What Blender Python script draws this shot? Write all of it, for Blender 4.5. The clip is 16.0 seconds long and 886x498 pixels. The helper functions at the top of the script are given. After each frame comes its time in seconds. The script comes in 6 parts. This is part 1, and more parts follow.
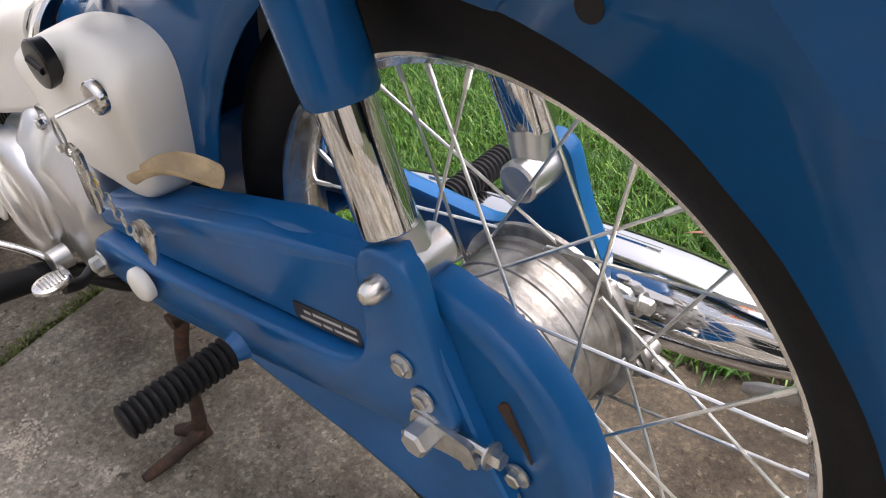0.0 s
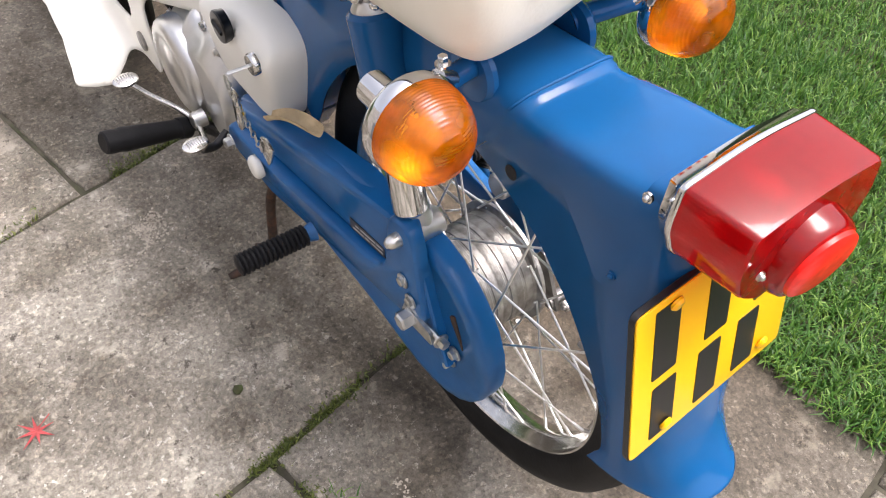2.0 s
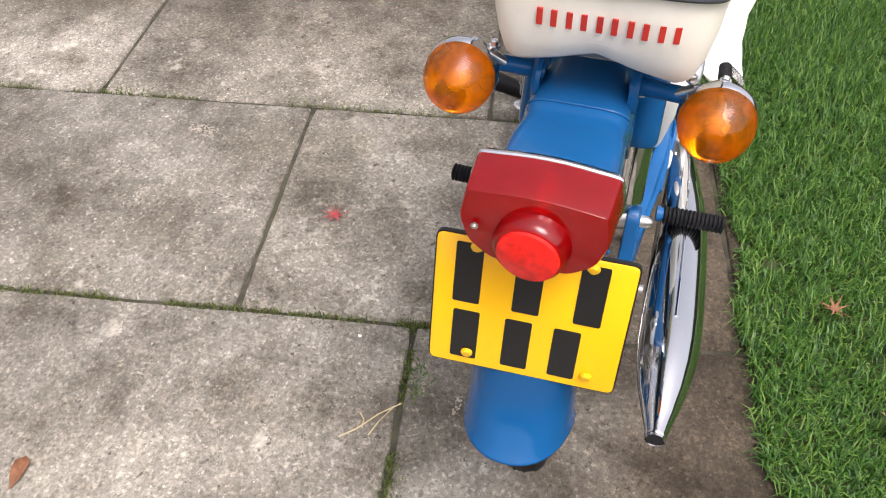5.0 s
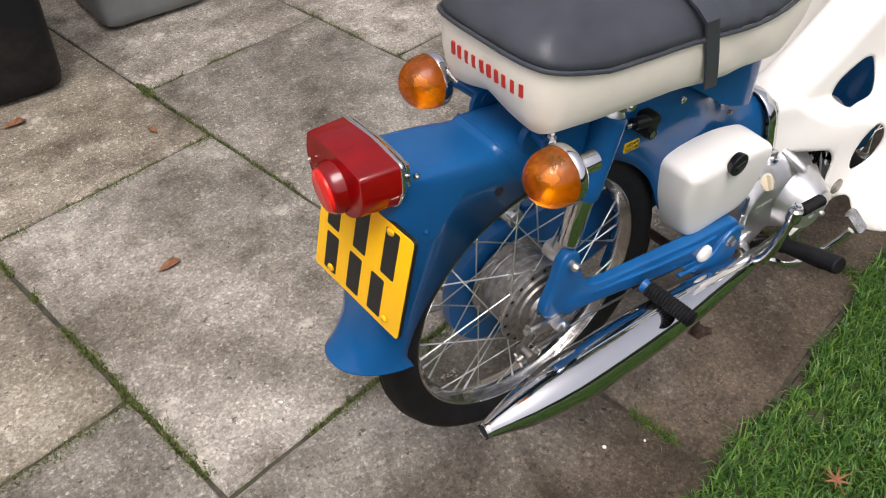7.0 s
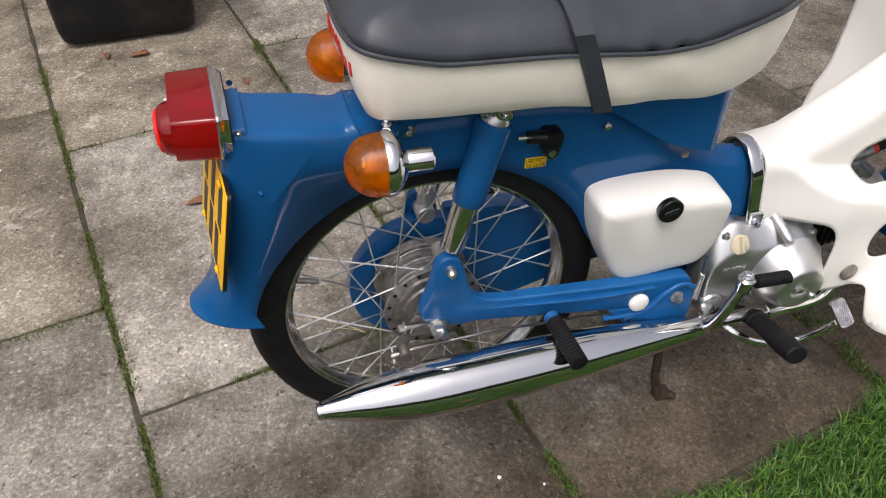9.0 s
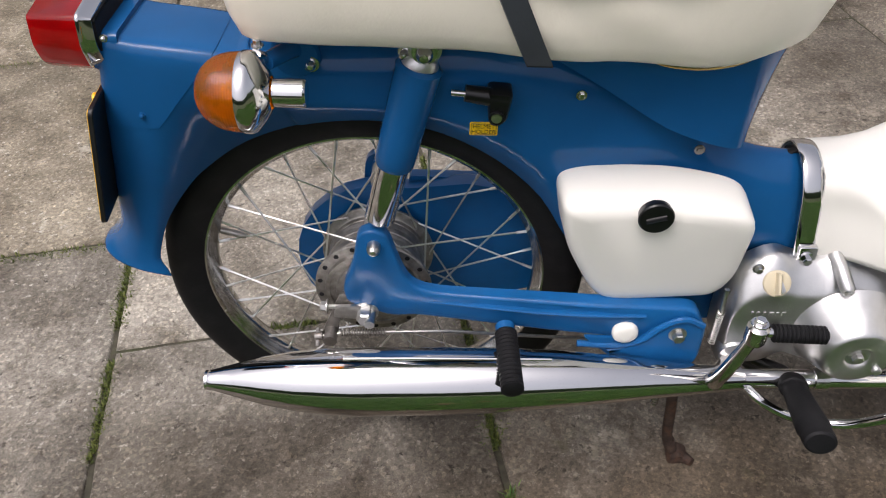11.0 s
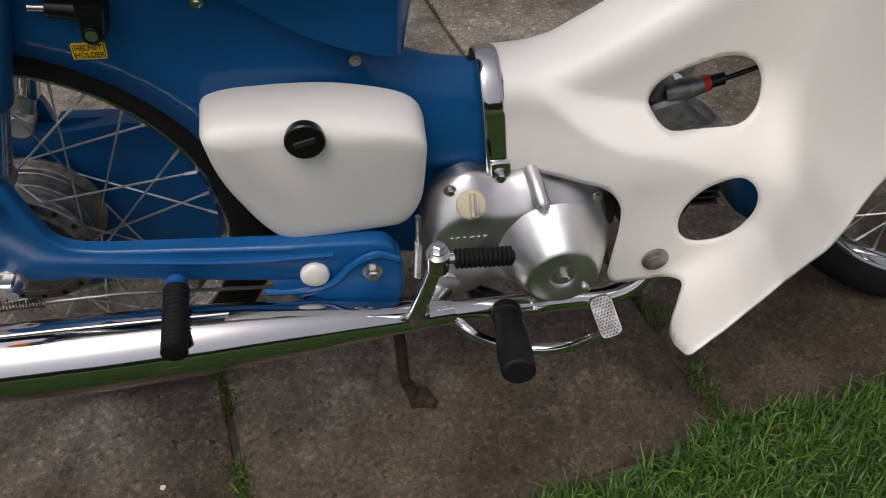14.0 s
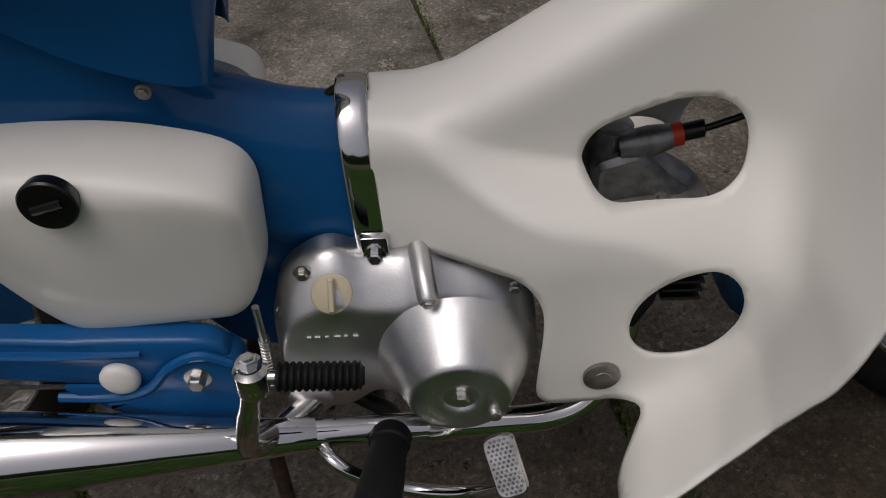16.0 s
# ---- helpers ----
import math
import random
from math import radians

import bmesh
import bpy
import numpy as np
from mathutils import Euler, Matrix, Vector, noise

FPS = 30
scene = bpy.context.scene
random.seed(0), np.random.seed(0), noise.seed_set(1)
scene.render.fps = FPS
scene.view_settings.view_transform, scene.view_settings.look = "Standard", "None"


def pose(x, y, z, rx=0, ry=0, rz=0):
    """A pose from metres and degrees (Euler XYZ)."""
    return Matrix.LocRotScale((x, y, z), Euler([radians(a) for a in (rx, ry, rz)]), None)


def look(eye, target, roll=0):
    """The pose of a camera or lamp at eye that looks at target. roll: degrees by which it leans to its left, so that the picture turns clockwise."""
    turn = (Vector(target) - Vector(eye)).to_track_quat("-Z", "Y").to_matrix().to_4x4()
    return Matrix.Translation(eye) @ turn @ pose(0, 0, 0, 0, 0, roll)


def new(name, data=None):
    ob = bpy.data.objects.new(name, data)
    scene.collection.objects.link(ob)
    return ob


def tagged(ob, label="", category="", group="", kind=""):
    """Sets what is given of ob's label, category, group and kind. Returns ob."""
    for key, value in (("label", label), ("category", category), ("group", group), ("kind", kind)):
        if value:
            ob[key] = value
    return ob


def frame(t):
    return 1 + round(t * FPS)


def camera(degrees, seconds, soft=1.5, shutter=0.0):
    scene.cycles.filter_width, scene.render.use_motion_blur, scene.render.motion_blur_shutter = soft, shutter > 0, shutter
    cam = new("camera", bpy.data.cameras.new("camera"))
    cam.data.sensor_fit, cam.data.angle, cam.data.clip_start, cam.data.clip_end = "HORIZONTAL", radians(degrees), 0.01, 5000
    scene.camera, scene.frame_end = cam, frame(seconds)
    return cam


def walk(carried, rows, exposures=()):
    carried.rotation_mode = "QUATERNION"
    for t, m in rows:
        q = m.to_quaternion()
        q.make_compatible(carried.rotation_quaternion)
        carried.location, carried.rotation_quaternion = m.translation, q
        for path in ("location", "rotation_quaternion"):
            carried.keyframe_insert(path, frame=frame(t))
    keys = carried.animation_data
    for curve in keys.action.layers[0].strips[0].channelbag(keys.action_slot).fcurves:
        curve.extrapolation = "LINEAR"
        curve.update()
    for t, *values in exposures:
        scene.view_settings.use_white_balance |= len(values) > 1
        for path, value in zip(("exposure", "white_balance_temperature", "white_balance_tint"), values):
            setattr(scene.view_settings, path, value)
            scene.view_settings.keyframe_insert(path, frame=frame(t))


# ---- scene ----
cam = camera(57.3, 16.0, soft=1.1)
PATH = [
    (0, (-0.245, 0.293, 0.693), (0.923, -0.797, -0.51), -7.7),
    (0.5, (-0.247, 0.328, 0.856), (0.755, -0.777, -0.476), -6.3),
    (1, (-0.262, 0.343, 0.966), (0.59, -0.742, -0.481), -2.9),
    (1.5, (-0.307, 0.342, 0.98), (0.577, -0.584, -0.557), -0.0),
    (2, (-0.399, 0.351, 1.007), (0.628, -0.412, -0.53), 1.1),
    (2.5, (-0.516, 0.352, 1.056), (0.567, -0.327, -0.483), 3.3),
    (3, (-0.597, 0.319, 1.081), (0.585, -0.128, -0.469), -0.8),
    (3.5, (-0.702, 0.227, 1.099), (0.576, 0.008, -0.424), -1.6),
    (4, (-0.732, 0.149, 1.1), (0.605, 0.129, -0.387), -3.8),
    (4.2, (-0.734, 0.11, 1.096), (0.613, 0.186, -0.38), -3.1),
    (6.3, (-0.658, -0.383, 1.147), (0.425, 0.552, -0.25), -2.7),
    (6.5, (-0.629, -0.437, 1.16), (0.373, 0.58, -0.24), -3.9),
    (7, (-0.596, -0.644, 1.202), (0.266, 0.55, -0.151), -0.6),
    (7.5, (-0.556, -0.791, 1.244), (0.117, 0.54, -0.087), -3.4),
    (8, (-0.455, -0.826, 1.225), (0.124, 0.517, -0.14), -0.8),
    (8.5, (-0.334, -0.831, 1.226), (0.165, 0.534, -0.148), -0.7),
    (8.7, (-0.282, -0.846, 1.207), (0.193, 0.544, -0.151), -0.3),
    (10.8, (0.145, -0.781, 1.008), (0.064, 0.745, -0.282), -3.8),
    (11, (0.148, -0.768, 1.008), (0.062, 0.736, -0.308), -3.3),
    (11.5, (0.191, -0.74, 0.998), (0.175, 0.754, -0.332), -3.0),
    (12, (0.23, -0.723, 0.977), (0.284, 0.747, -0.378), -2.1),
    (12.5, (0.281, -0.721, 0.949), (0.38, 0.738, -0.415), -1.7),
    (13, (0.327, -0.719, 0.939), (0.466, 0.735, -0.427), -1.5),
    (13.5, (0.348, -0.718, 0.922), (0.531, 0.7, -0.476), -0.5),
    (14, (0.372, -0.717, 0.915), (0.57, 0.695, -0.488), -1.0),
    (14.5, (0.411, -0.721, 0.91), (0.56, 0.712, -0.477), -2.4),
    (15, (0.463, -0.723, 0.924), (0.555, 0.756, -0.419), -3.1),
    (15.5, (0.532, -0.638, 0.869), (0.635, 0.856, -0.457), -3.5),
    (16, (0.573, -0.526, 0.781), (0.592, 0.962, -0.555), -3.6),
]
STOPS = [(0, 1.2), (0.5, 1.4), (2, 1.34), (2.5, 1.32), (3, 1.28), (3.5, 0.92), (4, 1.12), (6.5, 0.41), (7.5, 0.36), (8.5, 0.23), (11, 0.3), (12.5, -0.22), (13.5, -0.46), (15, -0.55), (16, -1.15)]
walk(cam, exposures=[(t, v, 6500, 17) for t, v in STOPS], rows=[(t, look(eye, target, roll)) for t, eye, target, roll in PATH])

# ---------------------------------------------------------------- light
world = bpy.data.worlds.new("sky")
scene.world = world
world.use_nodes = True
wn = world.node_tree.nodes
wl = world.node_tree.links
SUN_ELEV, SUN_AZ = 66.0, -128.0          # degrees; azimuth counted from +x towards +y
sky = wn.new("ShaderNodeTexSky")
sky.sky_type = "NISHITA"
sky.sun_disc = False
sky.sun_elevation = radians(SUN_ELEV)
sky.sun_rotation = radians(90 - SUN_AZ)
sky.air_density, sky.dust_density, sky.ozone_density = 1.0, 6.0, 1.0
hsv = wn.new("ShaderNodeHueSaturation")
hsv.inputs["Saturation"].default_value = 0.35
wl.new(sky.outputs[0], hsv.inputs["Color"])
wl.new(hsv.outputs[0], wn["Background"].inputs["Color"])
wn["Background"].inputs["Strength"].default_value = 0.15
sun = new("sun", bpy.data.lights.new("sun", "SUN"))
sun.data.energy, sun.data.angle, sun.data.color = 1.0, radians(30), (1.0, 0.97, 0.93)
sx, sy = math.cos(radians(SUN_AZ)), math.sin(radians(SUN_AZ))
sun.matrix_world = look((6 * sx, 6 * sy, 6 * math.tan(radians(SUN_ELEV))), (0, 0, 0))

# ---------------------------------------------------------------- materials


def material(name, color, rough=0.5, metal=0.0, coat=0.0, var=0.0, var_scale=20.0, bump=0.0, bump_scale=200.0,
             dark=None, dirt=0.0, dirt_scale=6.0, trans=0.0, ior=1.45, rough_var=0.0, spec=0.5):
    """Principled material with colour variation at two scales, a dirt layer and a fine relief."""
    m = bpy.data.materials.new(name)
    m.use_nodes = True
    nt = m.node_tree
    n, l = nt.nodes, nt.links
    p = n["Principled BSDF"]
    p.inputs["Roughness"].default_value = rough
    p.inputs["Metallic"].default_value = metal
    p.inputs["Coat Weight"].default_value = coat
    p.inputs["Coat Roughness"].default_value = 0.06
    p.inputs["Transmission Weight"].default_value = trans
    p.inputs["IOR"].default_value = ior
    p.inputs["Specular IOR Level"].default_value = spec
    co = n.new("ShaderNodeTexCoord")
    rgb = n.new("ShaderNodeRGB")
    rgb.outputs[0].default_value = (*color, 1)
    out = rgb.outputs[0]
    if var:
        t = n.new("ShaderNodeTexNoise")
        t.inputs["Scale"].default_value, t.inputs["Detail"].default_value = var_scale, 6
        l.new(co.outputs["Object"], t.inputs["Vector"])
        r = n.new("ShaderNodeMapRange")
        r.inputs["From Min"].default_value, r.inputs["From Max"].default_value = 0.3, 0.7
        r.inputs["To Min"].default_value, r.inputs["To Max"].default_value = 1 - var, 1 + var
        l.new(t.outputs["Fac"], r.inputs["Value"])
        mul = n.new("ShaderNodeVectorMath")
        mul.operation = "SCALE"
        l.new(out, mul.inputs[0]), l.new(r.outputs[0], mul.inputs["Scale"])
        out = mul.outputs[0]
        if rough_var:
            q = n.new("ShaderNodeMapRange")
            q.inputs["From Min"].default_value, q.inputs["From Max"].default_value = 0.3, 0.7
            q.inputs["To Min"].default_value, q.inputs["To Max"].default_value = rough - rough_var, rough + rough_var
            l.new(t.outputs["Fac"], q.inputs["Value"]), l.new(q.outputs[0], p.inputs["Roughness"])
    if dirt:
        t = n.new("ShaderNodeTexNoise")
        t.inputs["Scale"].default_value, t.inputs["Detail"].default_value, t.inputs["Roughness"].default_value = dirt_scale, 9, 0.65
        l.new(co.outputs["Object"], t.inputs["Vector"])
        r = n.new("ShaderNodeMapRange")
        r.inputs["From Min"].default_value, r.inputs["From Max"].default_value = 0.5, 0.72
        r.inputs["To Max"].default_value = dirt
        l.new(t.outputs["Fac"], r.inputs["Value"])
        mix = n.new("ShaderNodeMix")
        mix.data_type = "RGBA"
        l.new(r.outputs[0], mix.inputs["Factor"]), l.new(out, mix.inputs["A"])
        mix.inputs["B"].default_value = (*(dark or (0.1, 0.08, 0.06)), 1)
        out = mix.outputs["Result"]
    l.new(out, p.inputs["Base Color"])
    if bump:
        t = n.new("ShaderNodeTexNoise")
        t.inputs["Scale"].default_value, t.inputs["Detail"].default_value = bump_scale, 5
        l.new(co.outputs["Object"], t.inputs["Vector"])
        b = n.new("ShaderNodeBump")
        b.inputs["Strength"].default_value, b.inputs["Distance"].default_value = bump, 0.002
        l.new(t.outputs["Fac"], b.inputs["Height"]), l.new(b.outputs[0], p.inputs["Normal"])
    return m


def lens_material(name, color, glow, clear=(0.10, 0.45)):
    """Coloured moulded plastic: shiny outside, lets light through, ribs on its inside."""
    m = material(name, color, rough=0.08, coat=1.0)
    nt = m.node_tree
    n, l = nt.nodes, nt.links
    co = n.new("ShaderNodeTexCoord")
    w = n.new("ShaderNodeTexWave")
    w.bands_direction = "Z"
    w.inputs["Scale"].default_value, w.inputs["Distortion"].default_value = 130.0, 0.3
    l.new(co.outputs["Object"], w.inputs["Vector"])
    b = n.new("ShaderNodeBump")
    b.inputs["Strength"].default_value, b.inputs["Distance"].default_value = 0.10, 0.001
    l.new(w.outputs["Fac"], b.inputs["Height"])
    t = n.new("ShaderNodeBsdfTranslucent")
    t.inputs["Color"].default_value = (*color, 1)
    l.new(b.outputs[0], t.inputs["Normal"])
    g = n.new("ShaderNodeBsdfRefraction")
    g.inputs["Color"].default_value = (*[c ** 0.55 for c in color], 1)
    g.inputs["Roughness"].default_value, g.inputs["IOR"].default_value = 0.05, 1.3
    l.new(b.outputs[0], g.inputs["Normal"])
    a = n.new("ShaderNodeMixShader")
    band = n.new("ShaderNodeMapRange")
    inner = n.new("ShaderNodeTexNoise")
    inner.inputs["Scale"].default_value, inner.inputs["Detail"].default_value = 38.0, 2.0
    l.new(co.outputs["Object"], inner.inputs["Vector"])
    band.inputs["From Min"].default_value, band.inputs["From Max"].default_value = 0.38, 0.62
    band.inputs["To Min"].default_value, band.inputs["To Max"].default_value = clear
    l.new(inner.outputs["Fac"], band.inputs["Value"]), l.new(band.outputs[0], a.inputs[0])
    l.new(t.outputs[0], a.inputs[1]), l.new(g.outputs[0], a.inputs[2])
    x = n.new("ShaderNodeMixShader")
    x.inputs[0].default_value = glow
    l.new(n["Principled BSDF"].outputs[0], x.inputs[1]), l.new(a.outputs[0], x.inputs[2])
    # clear gloss over the coloured plastic
    edge = n.new("ShaderNodeLayerWeight")
    edge.inputs["Blend"].default_value = 0.5
    steep = n.new("ShaderNodeMath")
    steep.operation = "POWER"
    steep.inputs[1].default_value = 4.0
    l.new(edge.outputs["Facing"], steep.inputs[0])
    f = n.new("ShaderNodeMath")
    f.operation = "MULTIPLY_ADD"
    f.inputs[1].default_value, f.inputs[2].default_value = 0.5, 0.035
    l.new(steep.outputs[0], f.inputs[0])
    s = n.new("ShaderNodeBsdfGlossy")
    s.inputs["Roughness"].default_value = 0.03
    y = n.new("ShaderNodeMixShader")
    l.new(f.outputs[0], y.inputs[0]), l.new(x.outputs[0], y.inputs[1]), l.new(s.outputs[0], y.inputs[2])
    l.new(y.outputs[0], n["Material Output"].inputs["Surface"])
    return m


BLUE = material("blue_paint", (0.0066, 0.083, 0.236), rough=0.12, coat=0.05, spec=0.27, var=0.10, var_scale=9, bump=0.025, bump_scale=60, dirt=0.10, dirt_scale=14, dark=(0.03, 0.07, 0.14))
BLUE_DULL = material("blue_paint_worn", (0.006, 0.100, 0.29), rough=0.30, coat=0.12, spec=0.36, var=0.14, var_scale=14, bump=0.08, bump_scale=90, dirt=0.25, dirt_scale=22, dark=(0.03, 0.06, 0.11))
CHROME = material("chrome", (0.65, 0.65, 0.655), rough=0.07, metal=1.0, var=0.02, var_scale=30, rough_var=0.01)
CHROME_DULL = material("dull_chrome", (0.62, 0.61, 0.59), rough=0.20, metal=1.0, var=0.2, var_scale=60, rough_var=0.08, dirt=0.5, dirt_scale=40, dark=(0.16, 0.13, 0.10))
SPOKE = material("bright_spoke", (0.80, 0.80, 0.78), rough=0.32, metal=1.0, var=0.15, var_scale=60)
ZINC = material("zinc_plate", (0.62, 0.61, 0.58), rough=0.3, metal=1.0, var=0.15, var_scale=150, bump=0.1)
ALLOY = material("brushed_alloy", (0.64, 0.64, 0.635), rough=0.38, metal=1.0, var=0.08, var_scale=40, bump=0.08, bump_scale=500, rough_var=0.06)
ALLOY_DIRTY = material("weathered_alloy", (0.34, 0.325, 0.305), rough=0.5, metal=1.0, var=0.25, var_scale=50, bump=0.2, bump_scale=300, dirt=0.6, dirt_scale=35, dark=(0.10, 0.09, 0.08))
HUB = material("weathered_hub_alloy", (0.36, 0.345, 0.32), rough=0.42, metal=0.85, var=0.35, var_scale=70, bump=0.25, bump_scale=260, rough_var=0.10, dirt=0.55, dirt_scale=55, dark=(0.13, 0.105, 0.08))
WHITE = material("white_plastic", (0.82, 0.805, 0.745), rough=0.38, var=0.03, var_scale=5, bump=0.02, bump_scale=80, coat=0.15)
CREAM = material("cream_vinyl", (0.86, 0.81, 0.69), rough=0.45, var=0.05, var_scale=12, bump=0.12, bump_scale=400, dirt=0.16, dirt_scale=9, dark=(0.42, 0.35, 0.22))
VINYL = material("black_vinyl", (0.042, 0.047, 0.056), rough=0.38, var=0.15, var_scale=30, bump=0.2, bump_scale=600)
RUBBER = material("black_rubber", (0.007, 0.007, 0.008), spec=0.25, rough=0.6, var=0.3, var_scale=40, bump=0.15, bump_scale=300)
TYRE = material("tyre_rubber", (0.007, 0.007, 0.0075), spec=0.3, rough=0.62, var=0.3, var_scale=30, bump=0.15, bump_scale=200, dirt=0.25, dirt_scale=30, dark=(0.022, 0.021, 0.020))
RUST = material("rusty_steel", (0.045, 0.028, 0.02), rough=0.8, var=0.5, var_scale=60, bump=0.5, bump_scale=200, dirt=0.7, dirt_scale=50, dark=(0.12, 0.05, 0.025))
BLACK = material("black_plastic", (0.006, 0.006, 0.007), rough=0.3, var=0.2, var_scale=40)
BLACK_PAINT = material("black_paint", (0.008, 0.008, 0.009), rough=0.45, var=0.3, var_scale=30, bump=0.1)
AMBER = lens_material("amber_lens", (1.0, 0.34, 0.0), 0.90, (0.22, 0.84))
RED = lens_material("red_lens", (0.64, 0.006, 0.009), 0.80, (0.36, 0.50))
RED_GLOSS = material("red_reflector", (0.85, 0.018, 0.012), rough=0.25, coat=0.15, spec=0.3, var=0.2, var_scale=120)
YELLOW = material("yellow_plate", (0.90, 0.49, 0.004), rough=0.32, coat=0.3, var=0.03, var_scale=20)
LABEL_YELLOW = material("yellow_label", (0.85, 0.55, 0.01), rough=0.4, var=0.05)
INK = material("black_ink", (0.012, 0.012, 0.012), rough=0.4, var=0.1)
RED_PRINT = material("red_print", (0.55, 0.035, 0.02), rough=0.5, var=0.1, var_scale=60)
BEIGE_CAP = material("beige_plastic", (0.60, 0.53, 0.38), rough=0.45, var=0.06, var_scale=40)
GREEN_BADGE = material("green_badge", (0.11, 0.165, 0.035), rough=0.25, coat=0.8, var=0.1)
GOLD = material("gold_trim", (0.35, 0.25, 0.08), rough=0.35, metal=1.0, var=0.1)
LEATHER = material("tan_leather", (0.46, 0.36, 0.22), rough=0.65, var=0.25, var_scale=50, bump=0.3, bump_scale=250, dirt=0.5, dirt_scale=40, dark=(0.16, 0.10, 0.05))
# near-black colour that stands in for the shade inside holes
DARK_HOLE = material("hole_shade", (0.01, 0.01, 0.012), rough=0.8, var=0.2)
STICKER = material("dark_sticker", (0.03, 0.03, 0.033), rough=0.35, var=0.3, var_scale=120)
GREY_PRINT = material("grey_print", (0.42, 0.42, 0.40), rough=0.5, var=0.1)
BIN_BLACK = material("black_bin_plastic", (0.008, 0.009, 0.010), spec=0.3, rough=0.5, var=0.2, var_scale=10, bump=0.1, bump_scale=200, dirt=0.2)
BIN_GREY = material("grey_bin_plastic", (0.20, 0.21, 0.21), rough=0.5, var=0.1, var_scale=10, bump=0.1, bump_scale=200, dirt=0.3)
ORANGE_MARK = material("red_orange_seal", (0.55, 0.04, 0.015), rough=0.4, var=0.1)


def concrete(name, tint, batch=(1.0, 1.0, 1.0)):
    """Weathered exposed-aggregate paving concrete: stains, lichen, pits and grit; each slab has its own tone."""
    m = bpy.data.materials.new(name)
    m.use_nodes = True
    n, l = m.node_tree.nodes, m.node_tree.links
    p = n["Principled BSDF"]
    co = n.new("ShaderNodeTexCoord")
    geo = n.new("ShaderNodeNewGeometry")
    info = n.new("ShaderNodeObjectInfo")

    def tex(scale, detail=8, rough=0.6):
        t = n.new("ShaderNodeTexNoise")
        t.inputs["Scale"].default_value, t.inputs["Detail"].default_value, t.inputs["Roughness"].default_value = scale, detail, rough
        l.new(geo.outputs["Position"], t.inputs["Vector"])
        return t.outputs["Fac"]

    def ramp(fac, stops):
        r = n.new("ShaderNodeValToRGB")
        e = r.color_ramp.elements
        while len(e) < len(stops):
            e.new(0.5)
        for k, (at, c) in zip(e, stops):
            k.position, k.color = at, (*c, 1)
        l.new(fac, r.inputs[0])
        return r.outputs[0]

    def mix(a, b, fac, mode="MIX", clampfac=1.0):
        x = n.new("ShaderNodeMix")
        x.data_type, x.blend_type = "RGBA", mode
        if isinstance(fac, float):
            x.inputs["Factor"].default_value = fac
        else:
            l.new(fac, x.inputs["Factor"])
        l.new(a, x.inputs["A"])
        l.new(b, x.inputs["B"])
        return x.outputs["Result"]

    base = ramp(tex(3.5, 10, 0.62), [(0.30, (0.138, 0.126, 0.108)), (0.5, (0.224, 0.211, 0.187)), (0.72, (0.318, 0.303, 0.276))])
    tone = n.new("ShaderNodeMapRange")
    tone.inputs["To Min"].default_value, tone.inputs["To Max"].default_value = 0.86, 1.14
    l.new(info.outputs["Random"], tone.inputs["Value"])
    sc = n.new("ShaderNodeVectorMath")
    sc.operation = "SCALE"
    l.new(base, sc.inputs[0]), l.new(tone.outputs[0], sc.inputs["Scale"])
    # brown soil and shade put into one tint, an uneven band along the lawn
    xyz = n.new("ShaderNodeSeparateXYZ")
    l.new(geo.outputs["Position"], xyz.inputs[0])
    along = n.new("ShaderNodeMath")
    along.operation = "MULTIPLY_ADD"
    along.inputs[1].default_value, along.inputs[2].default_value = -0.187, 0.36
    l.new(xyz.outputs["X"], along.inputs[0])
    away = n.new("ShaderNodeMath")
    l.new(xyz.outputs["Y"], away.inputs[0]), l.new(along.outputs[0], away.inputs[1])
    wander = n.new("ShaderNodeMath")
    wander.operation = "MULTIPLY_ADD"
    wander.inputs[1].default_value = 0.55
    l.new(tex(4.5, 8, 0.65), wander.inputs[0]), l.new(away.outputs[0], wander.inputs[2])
    soil_shade = n.new("ShaderNodeMapRange")
    soil_shade.interpolation_type = "SMOOTHSTEP"
    soil_shade.inputs["From Min"].default_value, soil_shade.inputs["From Max"].default_value = 0.38, 0.92
    soil_shade.inputs["To Min"].default_value, soil_shade.inputs["To Max"].default_value = 1.0, 0.0
    l.new(wander.outputs[0], soil_shade.inputs["Value"])
    # the band is weaker towards the rear
    rear_fade = n.new("ShaderNodeMapRange")
    rear_fade.inputs["From Min"].default_value, rear_fade.inputs["From Max"].default_value, rear_fade.inputs["To Min"].default_value = -0.55, -0.10, 0.25
    l.new(xyz.outputs["X"], rear_fade.inputs["Value"])
    lawn_band = n.new("ShaderNodeMath")
    lawn_band.operation = "MULTIPLY"
    l.new(soil_shade.outputs[0], lawn_band.inputs[0]), l.new(rear_fade.outputs[0], lawn_band.inputs[1])
    # the same tint again on the slabs towards +x
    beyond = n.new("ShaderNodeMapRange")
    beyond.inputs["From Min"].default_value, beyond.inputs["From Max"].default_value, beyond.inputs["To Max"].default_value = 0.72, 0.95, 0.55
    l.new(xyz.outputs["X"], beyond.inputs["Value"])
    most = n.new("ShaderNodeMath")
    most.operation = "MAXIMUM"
    l.new(lawn_band.outputs[0], most.inputs[0]), l.new(beyond.outputs[0], most.inputs[1])
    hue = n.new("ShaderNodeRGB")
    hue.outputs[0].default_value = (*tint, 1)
    mixed = n.new("ShaderNodeRGB")
    mixed.outputs[0].default_value = (*batch, 1)
